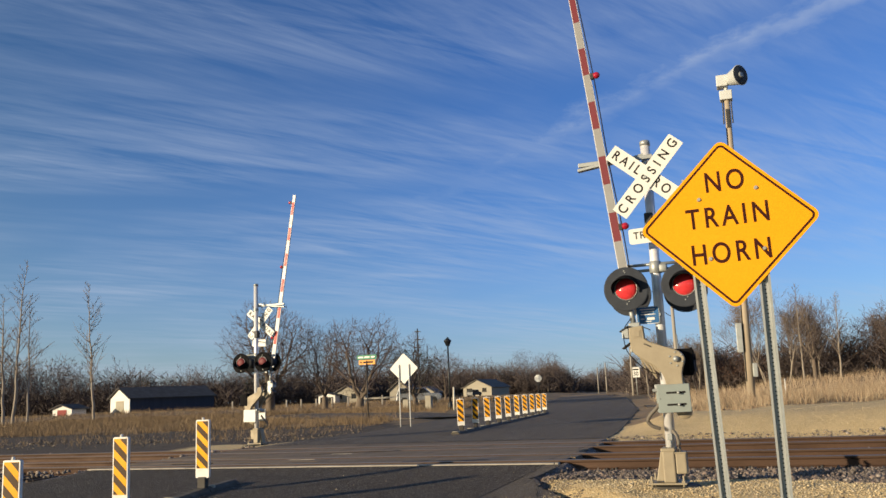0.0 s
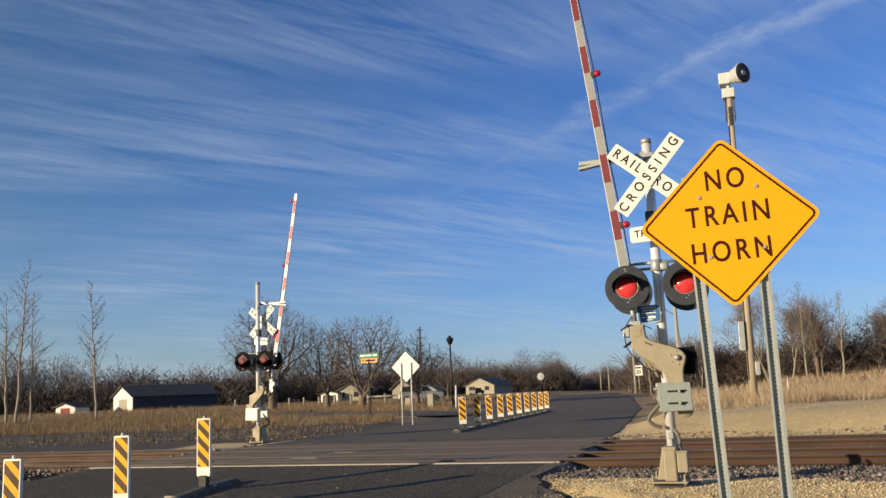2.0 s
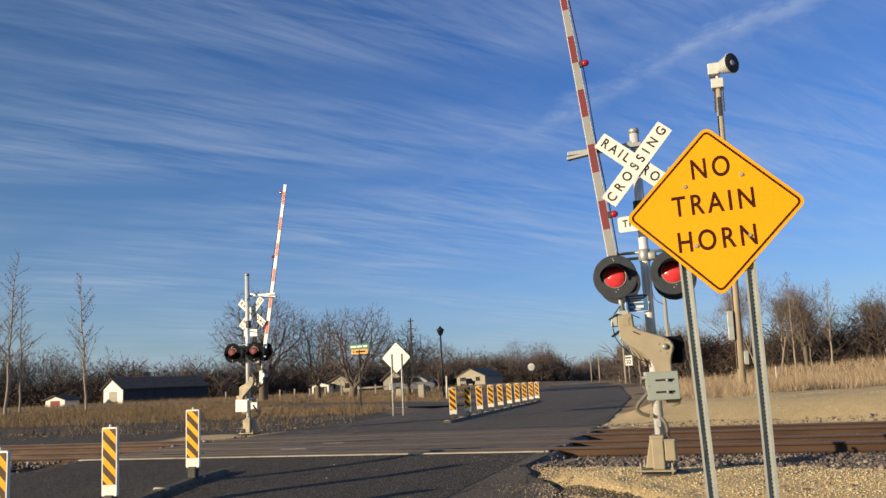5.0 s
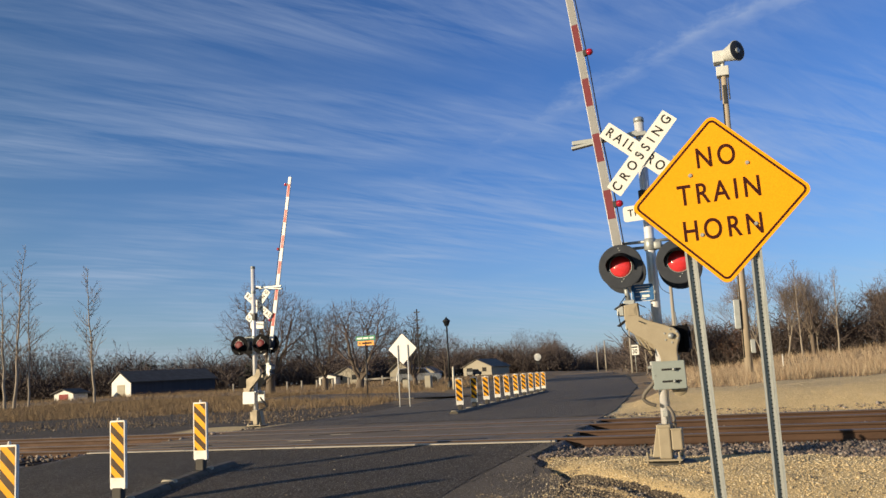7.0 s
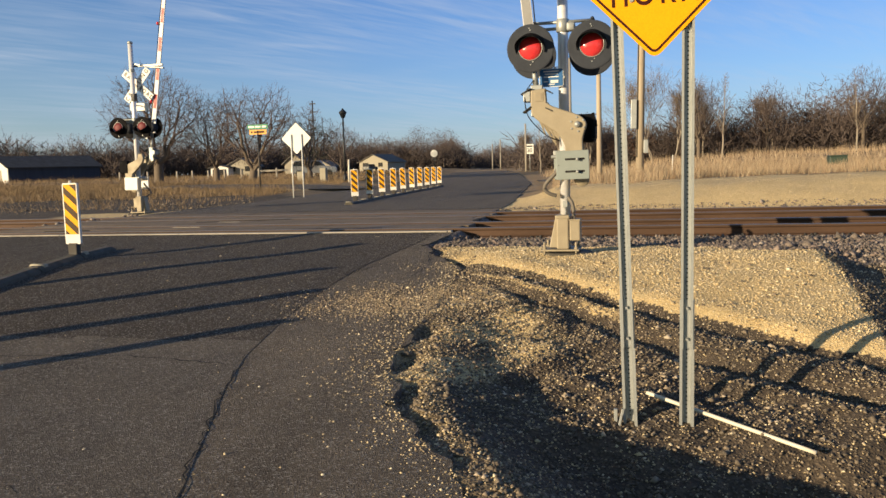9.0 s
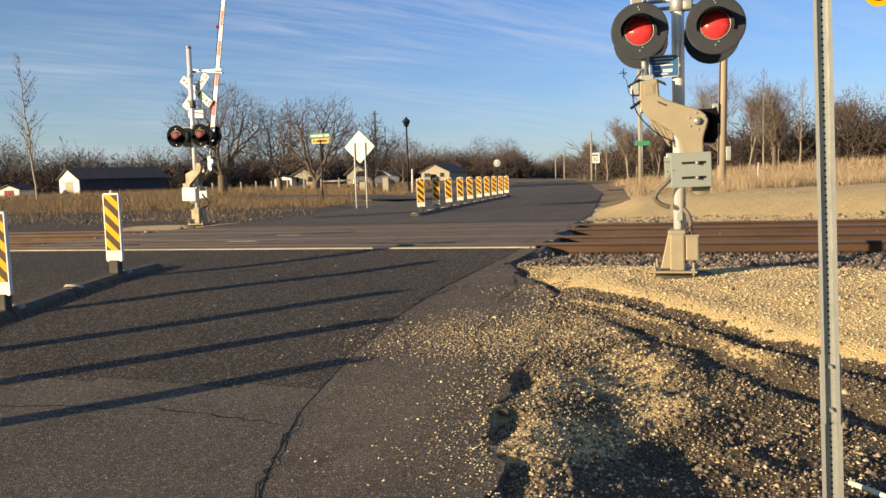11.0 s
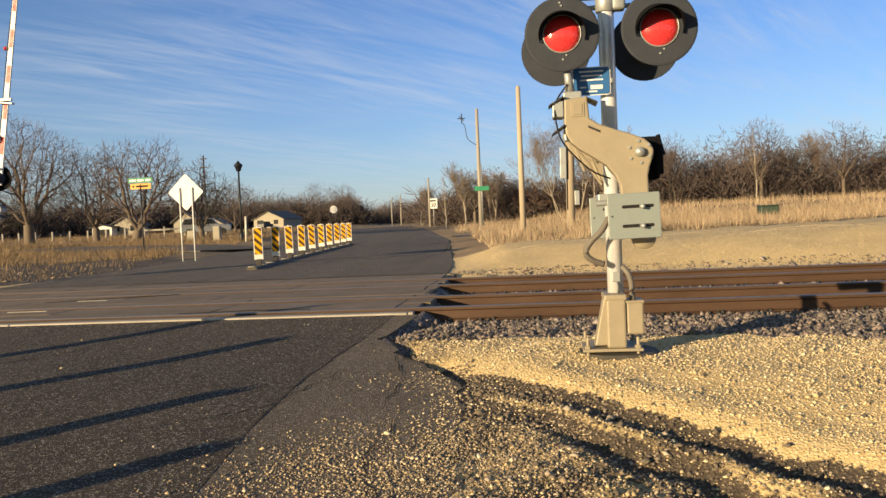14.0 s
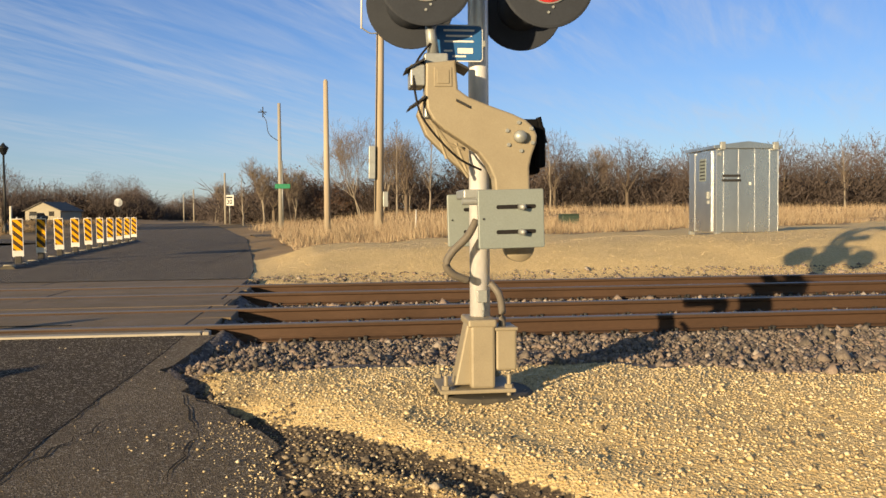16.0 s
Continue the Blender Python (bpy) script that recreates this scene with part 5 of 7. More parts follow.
SC = W(0.268, 2.493)
plate = part("sign_plate", slab(bmesh.new(), round_outline(0.95, 0.95, 0.058, *SC, 45), -0.004, 0.0), M_YELLOW, sign, "amber reflective diamond plate")
outer, inner = round_outline(0.905, 0.905, 0.042, *SC, 45, 6), round_outline(0.873, 0.873, 0.03, *SC, 45, 6)
bm = bmesh.new()
o = [bm.verts.new((x, -0.0055, z)) for x, z in outer]
i_ = [bm.verts.new((x, -0.0055, z)) for x, z in inner]
for k in range(len(o)):
    bm.faces.new((o[k], o[(k + 1) % len(o)], i_[(k + 1) % len(o)], i_[k]))
bmesh.ops.recalc_face_normals(bm, faces=bm.faces)
r = bmesh.ops.extrude_face_region(bm, geom=bm.faces[:])
bmesh.ops.translate(bm, verts=[v for v in r["geom"] if isinstance(v, bmesh.types.BMVert)], vec=(0, 0.002, 0))
part("border", bm, M_BROWNINK, plate, "thin dark brown border")
for word, z, w in (("NO", 2.822, 1.0), ("TRAIN", 2.545, 1.02), ("HORN", 2.26, 1.02)):
    lettering("lettering", word, 0.156, W(0.272, z), -0.0055, M_BROWNINK, plate, 1.2, w * 0.76, 1.32, 0.0025, label="dark brown capital letters")
for x, z in ((0.075, 2.70), (0.50, 2.745), (0.12, 2.225), (0.515, 2.27)):
    a, b = W(x, z)
    part("sign_bolt", rod(bmesh.new(), (a, -0.004, b), (a, -0.016, b), 0.018, 0.011, 12), M_GALV, plate, "steel bolt head")
CHANNEL = [(-0.042, 0.0), (-0.026, 0.0), (-0.020, 0.034), (0.020, 0.034), (0.026, 0.0), (0.042, 0.0), (0.042, 0.006), (0.031, 0.006), (0.025, 0.041), (-0.025, 0.041), (-0.031, 0.006), (-0.042, 0.006)]


def channel(x, y, z0_, z1_, k=1.0, lean=0.0):
    """A folded hat-shaped steel channel, standing or a little out of plumb."""
    bm = bmesh.new()
    a_ = [bm.verts.new((x + lean * z0_ + u * k, y + v * k, z0_)) for u, v in CHANNEL]
    b_ = [bm.verts.new((x + lean * z1_ + u * k, y + v * k, z1_)) for u, v in CHANNEL]
    n_ = len(CHANNEL)
    for j in range(n_):
        bm.faces.new((a_[j], a_[(j + 1) % n_], b_[(j + 1) % n_], b_[j]))
    bm.faces.new(a_[::-1]), bm.faces.new(b_)
    bmesh.ops.recalc_face_normals(bm, faces=bm.faces)
    return bm


for x, lean in ((0.086, -0.0245), (0.474, 0.006)):
    x -= 0.27
    post = part("post", channel(x, 0.004, 0.55, 3.62, 1.0, lean), M_GALV, sign, "galvanised channel post with punched holes")
    part("post_stub", channel(x, 0.012, -0.12, 0.90, 1.18, lean), M_GALV, post, "galvanised ground stub")
    bm = bmesh.new()
    for k in range(95):
        z = 0.05 + 0.0254 * 1.2 * k
        if z < 2.9:
            rod(bm, (x + lean * z, 0.0365 if z > 0.9 else 0.051, z), (x + lean * z, 0.040 if z > 0.9 else 0.054, z), 0.0065, 0.0065, 5)
    tagged(part("hole", bm, M_SIGNBLACK, post), kind="stuff")
    for z in (0.62, 0.84):
        part("post_bolt", rod(bmesh.new(), (x + lean * z, 0.03, z), (x + lean * z, -0.006, z), 0.011, 0.009, 8), M_GALV, post, "bright bolt")
bm = boxed(-0.30, 0.01, -0.15, -0.275, 0.03, 0.10, 0.002)
box(bm, -0.262, -0.03, -0.15, -0.245, -0.01, 0.06, 0.002, pose(0, 0, 0, 0, 12, 0))
part("broken_stub", bm, M_GALV, sign, "bent stubs of an older post")

# white pipe lying on the dirt
pipe = thing("plastic_pipe", (0.0, 0.0, 0.0), "long thin white plastic pipe lying on the dirt", "pipe")
pts = [(0.2, 8.27), (0.56, 8.05), (0.92, 7.83), (1.27, 7.62)]
part("pipe_body", hose(bmesh.new(), [(x, y, -0.60 - 0.062 * k) for k, (x, y) in enumerate(pts)], 0.015, 8), M_PIPE, pipe, "", True)


# ---- lane delineators ----
def delineator(place, label, turn=0):
    d = thing("delineator", place, label, "delineator", "delineators along the median", turn)
    part("panel", slab(bmesh.new(), round_outline(0.235, 0.86, 0.02, 0, 0.585), -0.022, 0.022, 0.004), M_DELWHT, d, "white plastic upright panel")
    part("cap", rod(bmesh.new(), (0, 0, 1.01), (0, 0, 1.05), 0.022, 0.014, 10), M_DELWHT, d, "", True)
    part("foot", boxed(-0.07, -0.05, 0.0, 0.07, 0.05, 0.17, 0.015), M_RUBBER, d, "black rubber foot")
    for y, nm in ((-0.024, "face_sheet"), (0.022, "back_sheet")):
        sh = part(nm, slab(bmesh.new(), round_outline(0.20, 0.70, 0.004, 0, 0.645), y, y + 0.002), M_DELYEL, d, "amber reflective sheet")
        for k in range(-1, 5):
            z = 0.30 + 0.205 * k
            poly = [(-0.098, z + 0.16), (0.098, z - 0.02), (0.098, z + 0.085), (-0.098, z + 0.265)]
            lo, hi = 0.298, 0.992
            out = []
            for (ax, az), (bx, bz) in zip(poly, poly[1:] + poly[:1]):
                if lo <= az <= hi:
                    out.append((ax, az))
                for lim in (lo, hi):
                    if (az - lim) * (bz - lim) < 0:
                        t = (lim - az) / (bz - az)
                        out.append((ax + (bx - ax) * t, lim))
            if len(out) >= 3:
                cx, cz = sum(p[0] for p in out) / len(out), sum(p[1] for p in out) / len(out)
                out.sort(key=lambda p: math.atan2(p[1] - cz, p[0] - cx))
                yy = y - 0.0015 if y < 0 else y + 0.002
                part("stripe", slab(bmesh.new(), out, yy, yy + 0.0015), M_DELBLK, sh)
    return d


NEAR = [(-7.97, 12.58), (-7.70, 10.45), (-7.43, 8.44), (-7.18, 7.0), (-7.14, 5.35)]
FAR = [(-8.92 - 1.75 * t + 0.0 * t * t, 27.5 + 18.3 * t) for t in (i / 9 for i in range(10))]
proto = delineator((NEAR[0][0], NEAR[0][1], float(road_z(*NEAR[0])) + 0.06), "amber and dark striped upright panel on a low kerb", 2)
proto.scale = (1.04, 1.04, 1.04)
drng = random.Random(3)
for x, y in NEAR[1:]:
    copy_thing(proto, pose(x, y, float(road_z(x, y)) + 0.06, 0, drng.uniform(-1.0, 1.0), drng.uniform(-3, 6)))
for x, y in FAR:
    copy_thing(proto, pose(x, y, float(road_z(x, y)) + 0.06, drng.uniform(-1.5, 1.5), drng.uniform(-1.5, 1.5), drng.uniform(2, 14)) @ Matrix.Diagonal((0.96, 0.96, 0.96, 1)))


def kerb_line(pts, name):
    k = tagged(new(name), "low dusty black modular kerb along the lane", "kerb", "median kerbs", "structure")
    for (ax, ay), (bx, by) in zip(pts, pts[1:]):
        n = max(1, round(math.hypot(bx - ax, by - ay) / 1.0))
        for i in range(n):
            t0, t1 = i / n, (i + 1) / n
            x0, y0, x1, y1 = ax + (bx - ax) * t0, ay + (by - ay) * t0, ax + (bx - ax) * t1, ay + (by - ay) * t1
            ln, an = math.hypot(x1 - x0, y1 - y0), math.degrees(math.atan2(-(x1 - x0), y1 - y0))
            zm = (float(road_z(x0, y0)) + float(road_z(x1, y1))) / 2
            tilt = math.degrees(math.atan2(float(road_z(x1, y1)) - float(road_z(x0, y0)), ln))
            m = pose((x0 + x1) / 2, (y0 + y1) / 2, zm, 0, 0, an) @ pose(0, 0, 0, tilt)
            bm = bmesh.new()
            prof = [(-0.15, -0.02), (-0.13, 0.035), (-0.07, 0.075), (0.07, 0.075), (0.13, 0.035), (0.15, -0.02)]
            a = [bm.verts.new((x, -ln / 2 + 0.012, z)) for x, z in prof]
            b = [bm.verts.new((x, ln / 2 - 0.012, z)) for x, z in prof]
            bm.faces.new(a), bm.faces.new(b[::-1])
            for j in range(6):
                bm.faces.new((a[(j + 1) % 6], a[j], b[j], b[(j + 1) % 6]))
            bmesh.ops.recalc_face_normals(bm, faces=bm.faces)
            bmesh.ops.transform(bm, matrix=m, verts=bm.verts)
            seg = part("kerb_piece", bm, M_KERB, k)
            bm = bmesh.new()
            rod(bm, (-0.11, -ln / 2 + 0.16, 0.05), (0.11, -ln / 2 + 0.16, 0.05), 0.045, 0.045, 10)
            bmesh.ops.transform(bm, matrix=m, verts=bm.verts)
            part("kerb_mark", bm, M_KERBCAP, seg, "pale dusty arc across the kerb", True)


kerb_line([(-6.1, 1.0)] + NEAR[::-1] + [(-8.10, 13.55)], "median_kerb")
kerb_line([(-8.72, 26.3)] + FAR[2::3] + [(-10.85, 46.9)], "far_median_kerb")


# ---- signs, lamps and poles ----
def gz1(x, y):
    return float(ground_z(x, y))


def simple_post(parent, x, y, z0, z1, r=0.03, material=None):
    return part("post", rod(bmesh.new(), (x, y, z0), (x, y, z1), r, r, 8), material or M_GALV, parent, "", True)


z0 = gz1(-13.6, 33.8)
back = thing("diamond_sign", (-13.6, 33.8, z0), "diamond road sign seen from behind, bright bare aluminium", "road sign")
part("sign_plate", slab(bmesh.new(), round_outline(0.905, 0.905, 0.05, 0.0, 2.46 - z0, 45), 0.04, 0.045), M_SIGNWHITE, back, "pale aluminium back of a diamond sign")
for x in (-0.21, 0.24):
    simple_post(back, x, 0.0, -0.2, 2.62 - z0, 0.024, M_SIGNWHITE)

z0 = gz1(-18.5, 40.5)
st = thing("street_name_sign", (-18.5, 40.5, z0), "green street name sign over an orange plate on a steel post", "street sign")
simple_post(st, 0, 0, -0.2, 3.2 - z0, 0.035, M_DARKSTEEL)
g = part("name_plate", boxed(-0.55, -0.01, 3.27 - z0, 0.55, 0.01, 3.49 - z0, 0.004), M_GREEN, st, "green street name plate")
bm = bmesh.new()
for x0, x1 in ((-0.48, -0.18), (-0.12, 0.16), (0.24, 0.46)):
    box(bm, x0, -0.014, 3.34 - z0, x1, -0.011, 3.42 - z0)
part("name_bars", bm, M_SIGNWHITE, g, "plain white bars")
g = part("lower_plate", boxed(-0.45, -0.01, 3.0 - z0, 0.47, 0.01, 3.24 - z0, 0.004), M_ORANGE, st, "orange plate")
bm = bmesh.new()
for x0, x1 in ((-0.36, -0.28), (-0.2, 0.36)):
    box(bm, x0, -0.014, 3.08 - z0, x1, -0.011, 3.16 - z0)
part("plate_bars", bm, M_SIGNBLACK, g, "plain dark bars")

z0 = gz1(-19.2, 54.5)
lamp = thing("street_lamp", (-19.2, 54.5, z0), "black street lamp with a lantern head, unlit by day", "street lamp")
part("pole", rod(bmesh.new(), (0, 0, -0.1), (0, 0, 4.55 - z0), 0.075, 0.05, 12), M_LAMPPOST, lamp, "", True)
part("foot", lathe(bmesh.new(), [(0.17, -0.1), (0.17, 0.25), (0.12, 0.45), (0.08, 0.6)], 14), M_LAMPPOST, lamp, "", True)
part("lantern", lathe(bmesh.new(), [(0.07, 4.5 - z0), (0.14, 4.56 - z0), (0.24, 4.82 - z0), (0.25, 4.86 - z0)], 10), M_DARKGLASS, lamp, "dark glass lantern")
part("lantern_cap", lathe(bmesh.new(), [(0.27, 4.84 - z0), (0.24, 4.92 - z0), (0.10, 5.03 - z0), (0.03, 5.14 - z0)], 12), M_LAMPPOST, lamp)


def timber_pole(x, y, top, r, label, material):
    z = gz1(x, y)
    p = thing("utility_pole", (x, y, z), label, "utility pole", "poles beyond the tracks")
    part("shaft", rod(bmesh.new(), (0, 0, -0.4), (0, 0, top - z), r, r * 0.68, 16), material, p, "weathered timber shaft", True)
    return p, z


p, z0 = timber_pole(-2.3, 47.0, 7.35, 0.155, "plain weathered timber utility pole standing in dry grass", M_WOODPOLE)
part("pole_cap", rod(bmesh.new(), (0, 0, 7.33 - z0), (0, 0, 7.42 - z0), 0.10, 0.06, 10), M_GREYPOLE, p, "weathered grey cap")
p, z0 = timber_pole(-6.3, 75.0, 10.0, 0.18, "grey timber utility pole with a small antenna arm", M_GREYPOLE)
part("antenna_arm", hose(bmesh.new(), [(0, 0, 7.0 - z0), (-0.8, 0, 7.6 - z0), (-1.0, 0, 8.6 - z0), (-1.25, 0, 9.0 - z0)], 0.03, 6), M_DARKSTEEL, p, "", True)
bm = rod(bmesh.new(), (-1.25, 0, 8.9 - z0), (-1.25, 0, 9.7 - z0), 0.05, 0.04, 6)
rod(bm, (-1.6, 0, 9.3 - z0), (-0.95, 0, 9.3 - z0), 0.04, 0.04, 6)
rod(bm, (-1.45, 0, 9.5 - z0), (-1.05, 0, 9.1 - z0), 0.03, 0.03, 6)
part("antenna_head", bm, M_DARKSTEEL, p, "small dark crossed antenna")
part("riser_pipe", rod(bmesh.new(), (0.16, -0.05, 0), (0.16, -0.05, 5.5 - z0), 0.06, 0.06, 8), M_GALV, p, "", True)
part("name_plate", boxed(-0.40, -0.25, 3.33 - z0, 0.78, -0.22, 3.69 - z0, 0.01), M_GREEN, p, "green street name plate")

p, z0 = timber_pole(-0.2, 41.5, 14.4, 0.19, "tall timber pole with an outdoor warning siren on top", M_WOODPOLE)
p.matrix_basis = pose(-0.2, 41.5, z0, 0, 1.1, 0)
bm = boxed(-0.30, -0.24, 14.35 - z0, 0.26, 0.28, 14.80 - z0, 0.03)
part("control_box", bm, M_HORN, p, "pale grey metal motor box")
bm = boxed(-0.40, -0.30, 15.0 - z0, 0.10, 0.34, 15.55 - z0, 0.04)
rod(bm, (0, 0, 14.78 - z0), (0, 0, 15.02 - z0), 0.08, 0.08, 12)
sir = part("siren_body", bm, M_HORN, p, "pale grey siren body")
hm = pose(0.06, 0.0, 15.32 - z0) @ pose(0, 0, 0, 0, 0, 50) @ pose(0, 0, 0, 90)
part("siren_cone", lathe(bmesh.new(), [(0.22, 0.0), (0.26, 0.05), (0.46, 0.78), (0.49, 0.80), (0.49, 0.83), (0.45, 0.83)], 30, hm), M_HORN, sir, "pale grey flared siren cone", True)
part("siren_mouth", lathe(bmesh.new(), [(0.465, 0.832), (0.45, 0.842), (0.2, 0.845), (0.16, 0.86)], 30, hm), M_BLACK, sir, "dark mesh mouth", True)
part("siren_hub", lathe(bmesh.new(), [(0.14, 0.855), (0.13, 0.885), (0.04, 0.89)], 20, hm), M_GALV, sir, "grey hub", True)
bm = bmesh.new()
for dx in (-0.20, 0.20):
    rod(bm, (dx, -0.1, 13.2 - z0), (dx * 0.9, -0.1, 14.4 - z0), 0.035, 0.035, 8)
box(bm, -0.08, -0.18, 13.0 - z0, 0.08, -0.1, 13.9 - z0, 0.02)
part("mount", bm, M_DARKSTEEL, p, "steel mounting struts")
part("conduit", rod(bmesh.new(), (-0.13, -0.12, 1.0), (-0.10, -0.10, 13.0 - z0), 0.035, 0.035, 6), M_DARKSTEEL, p, "", True)
bm = boxed(-0.42, -0.28, 2.6 - z0, -0.16, -0.02, 3.9 - z0, 0.02)
box(bm, 0.16, -0.2, 1.5 - z0, 0.36, 0.05, 2.1 - z0, 0.02)
part("service_box", bm, M_GALV, p, "grey metal service boxes")
part("antenna", rod(bmesh.new(), (-0.75, -0.2, 8.5 - z0), (-0.75, -0.2, 11.0 - z0), 0.04, 0.03, 6), M_SIGNWHITE, p, "white whip antenna", True)
part("antenna_arm", hose(bmesh.new(), [(-0.05, -0.1, 8.4 - z0), (-0.4, -0.15, 8.35 - z0), (-0.75, -0.2, 8.55 - z0)], 0.03, 6), M_GALV, p, "", True)

for x, y, top in ((-15.1, 110, 6.35), (-27, 160, 6.0), (-34, 190, 6.0)):
    timber_pole(x, y, top, 0.15, "far grey timber utility pole", M_GREYPOLE)

for x, y, top, arms in ((-44.0, 110, 10.6, 4), (-116.6, 140, 8.9, 1)):
    p, z0 = timber_pole(x, y, top, 0.13, "far dark pole with short crossarms beyond the houses", M_DARKSTEEL)
    for k in range(arms):
        part("crossarm", boxed(-0.45, -0.05, top - z0 - 0.5 - 1.1 * k, 0.45, 0.05, top - z0 - 0.36 - 1.1 * k, 0.01), M_DARKSTEEL, p)

z0 = gz1(-14.6, 110)
sp = thing("speed_sign", (-14.6, 110, z0), "white rectangular speed limit sign on a steel post", "road sign")
simple_post(sp, 0, 0, -0.2, 3.2, 0.05)
s_ = part("sign_plate", slab(bmesh.new(), round_outline(1.0, 1.25, 0.06, 0, 2.85), -0.06, -0.05), M_SIGNWHITE, sp, "white sign plate")
lettering("lettering", "30", 0.5, (0, 2.65), -0.062, M_SIGNBLACK, s_, 0, 0.9, 1.0, 0.01)
part("lettering_bars", boxed(-0.36, -0.064, 3.1, 0.36, -0.060, 3.28), M_SIGNBLACK, s_)
z0 = gz1(-30, 121)
so = thing("stop_sign", (-30, 121, z0), "round-looking pale sign seen from behind on a dark post", "road sign")
simple_post(so, 0, 0, -0.2, 2.9, 0.07, M_DARKSTEEL)
part("sign_plate", slab(bmesh.new(), [(0.55 * math.cos(radians(22.5 + 45 * i)), 2.55 + 0.55 * math.sin(radians(22.5 + 45 * i))) for i in range(8)], -0.09, -0.07), M_SIGNWHITE, so, "pale aluminium octagon")
part("lower_plate", boxed(-0.35, -0.1, 1.6, 0.35, -0.08, 1.85), M_DARKSTEEL, so)

for x, y, h, m, nm, lb in ((-18.4, 53.0, 1.45, M_PIPE, "marker_post", "pale yellow round marker post by the side road"), (-21.5, 56.5, 0.95, M_CREAMWALL, "utility_pedestal", "beige square utility pedestal"), (-23.4, 57, 0.75, M_CREAMWALL, "utility_pedestal", "short beige utility pedestal"), (1.2, 40.5, 0.95, M_DELWHT, "marker_post", "thin pale marker stake in the grass")):
    z0 = gz1(x, y)
    t = thing(nm, (x, y, z0), lb, nm.replace("_", " "))
    if nm == "marker_post":
        part("stake", rod(bmesh.new(), (0, 0, -0.1), (0.03, 0, h), 0.07 if x < -5 else 0.03, 0.06 if x < -5 else 0.02, 8), m, t, "", True)
    else:
        part("cabinet", boxed(-0.22, -0.2, -0.1, 0.22, 0.2, h, 0.04), m, t)
z0 = gz1(9.3, 47.5)
t = thing("utility_cabinet", (9.3, 47.5, z0), "squat green utility cabinet in the dry grass", "utility cabinet")
part("cabinet_body", boxed(-0.42, -0.4, -0.1, 0.42, 0.4, 0.62, 0.05), M_BOXGREEN, t)
part("lid", boxed(-0.44, -0.42, 0.62, 0.44, 0.42, 0.68, 0.03), M_BOXGREEN, t)

# ---- equipment hut ----
z0 = 0.49
hut = thing("equipment_hut", (9.62, 31.0, z0), "galvanised sheet-metal railway equipment hut on steel feet", "equipment hut")
part("shell", boxed(-0.92, -0.92, 0.10, 0.92, 0.92, 2.44, 0.008), M_HUT, hut, "dull galvanised sheet walls")
bm = bmesh.new()
slab(bm, [(-1.02, 2.44), (1.0, 2.44), (1.0, 2.52), (0.0, 2.64), (-1.02, 2.52)], -1.0, 1.0, 0.006)
part("roof", bm, M_HUT, hut, "low ridged metal roof")
bm = bmesh.new()
for x in (-0.70, -0.26, 0.22, 0.66, -0.915, 0.915):
    box(bm, x - 0.009, -0.925, 0.12, x + 0.009, -0.918, 2.43)
part("standing_seam", bm, M_HUTTRIM, hut)
d = part("hut_door", boxed(-0.945, -0.62, 0.14, -0.92, 0.42, 2.34, 0.006), M_HUT, hut, "galvanised door with notices")
bm = boxed(-0.952, -0.30, 1.55, -0.946, 0.12, 2.2)
part("door_notice", bm, M_PLATE, d, "grey notice panel")
bm = bmesh.new()
for k in range(6):
    box(bm, -0.956, -0.26, 1.6 + 0.1 * k, -0.953, 0.08, 1.64 + 0.1 * k)
part("notice_bars", bm, M_DARKSTEEL, d, "dark bars of small print")
bm = boxed(-0.985, -0.48, 1.05, -0.945, -0.38, 1.25, 0.006)
box(bm, -0.975, -0.50, 0.9, -0.945, -0.40, 1.0, 0.006)
part("door_handle", bm, M_GALV, d, "steel latch and padlock")
bm = bmesh.new()
for y in (-0.66, 0.45):
    box(bm, -0.955, y - 0.02, 0.12, -0.925, y + 0.02, 2.38)
part("door_trim", bm, M_HUTTRIM, d, "pale door trim")
for x in (-0.86, 0.86):
    for y in (-0.86, 0.86):
        part("foot", boxed(x - 0.07, y - 0.07, -0.3, x + 0.07, y + 0.07, 0.10, 0.006), M_GALV, hut)
bm = bmesh.new()
for x in (-0.76, 0.80):
    box(bm, x - 0.07, -1.03, 2.40, x + 0.07, -0.92, 2.62, 0.01)
rod(bm, (-0.82, -0.925, 2.28), (-0.82, -0.96, 2.28), 0.05, 0.05, 10)
part("lifting_lug", bm, M_GALV, hut, "steel lifting lugs")
for w, z in ((0.52, 1.68), (0.56, 1.55)):
    part("stencil", boxed(-0.47 - w / 2, -0.938, z - 0.035, -0.47 + w / 2, -0.934, z + 0.035), M_DARKSTEEL, hut, "plain dark bar in place of stencilled print")
bm = bmesh.new()
box(bm, -0.30 + 0.35, -0.93, 1.42, -0.24 + 0.35, -0.922, 1.5)
part("small_tag", bm, M_SIGNWHITE, hut)


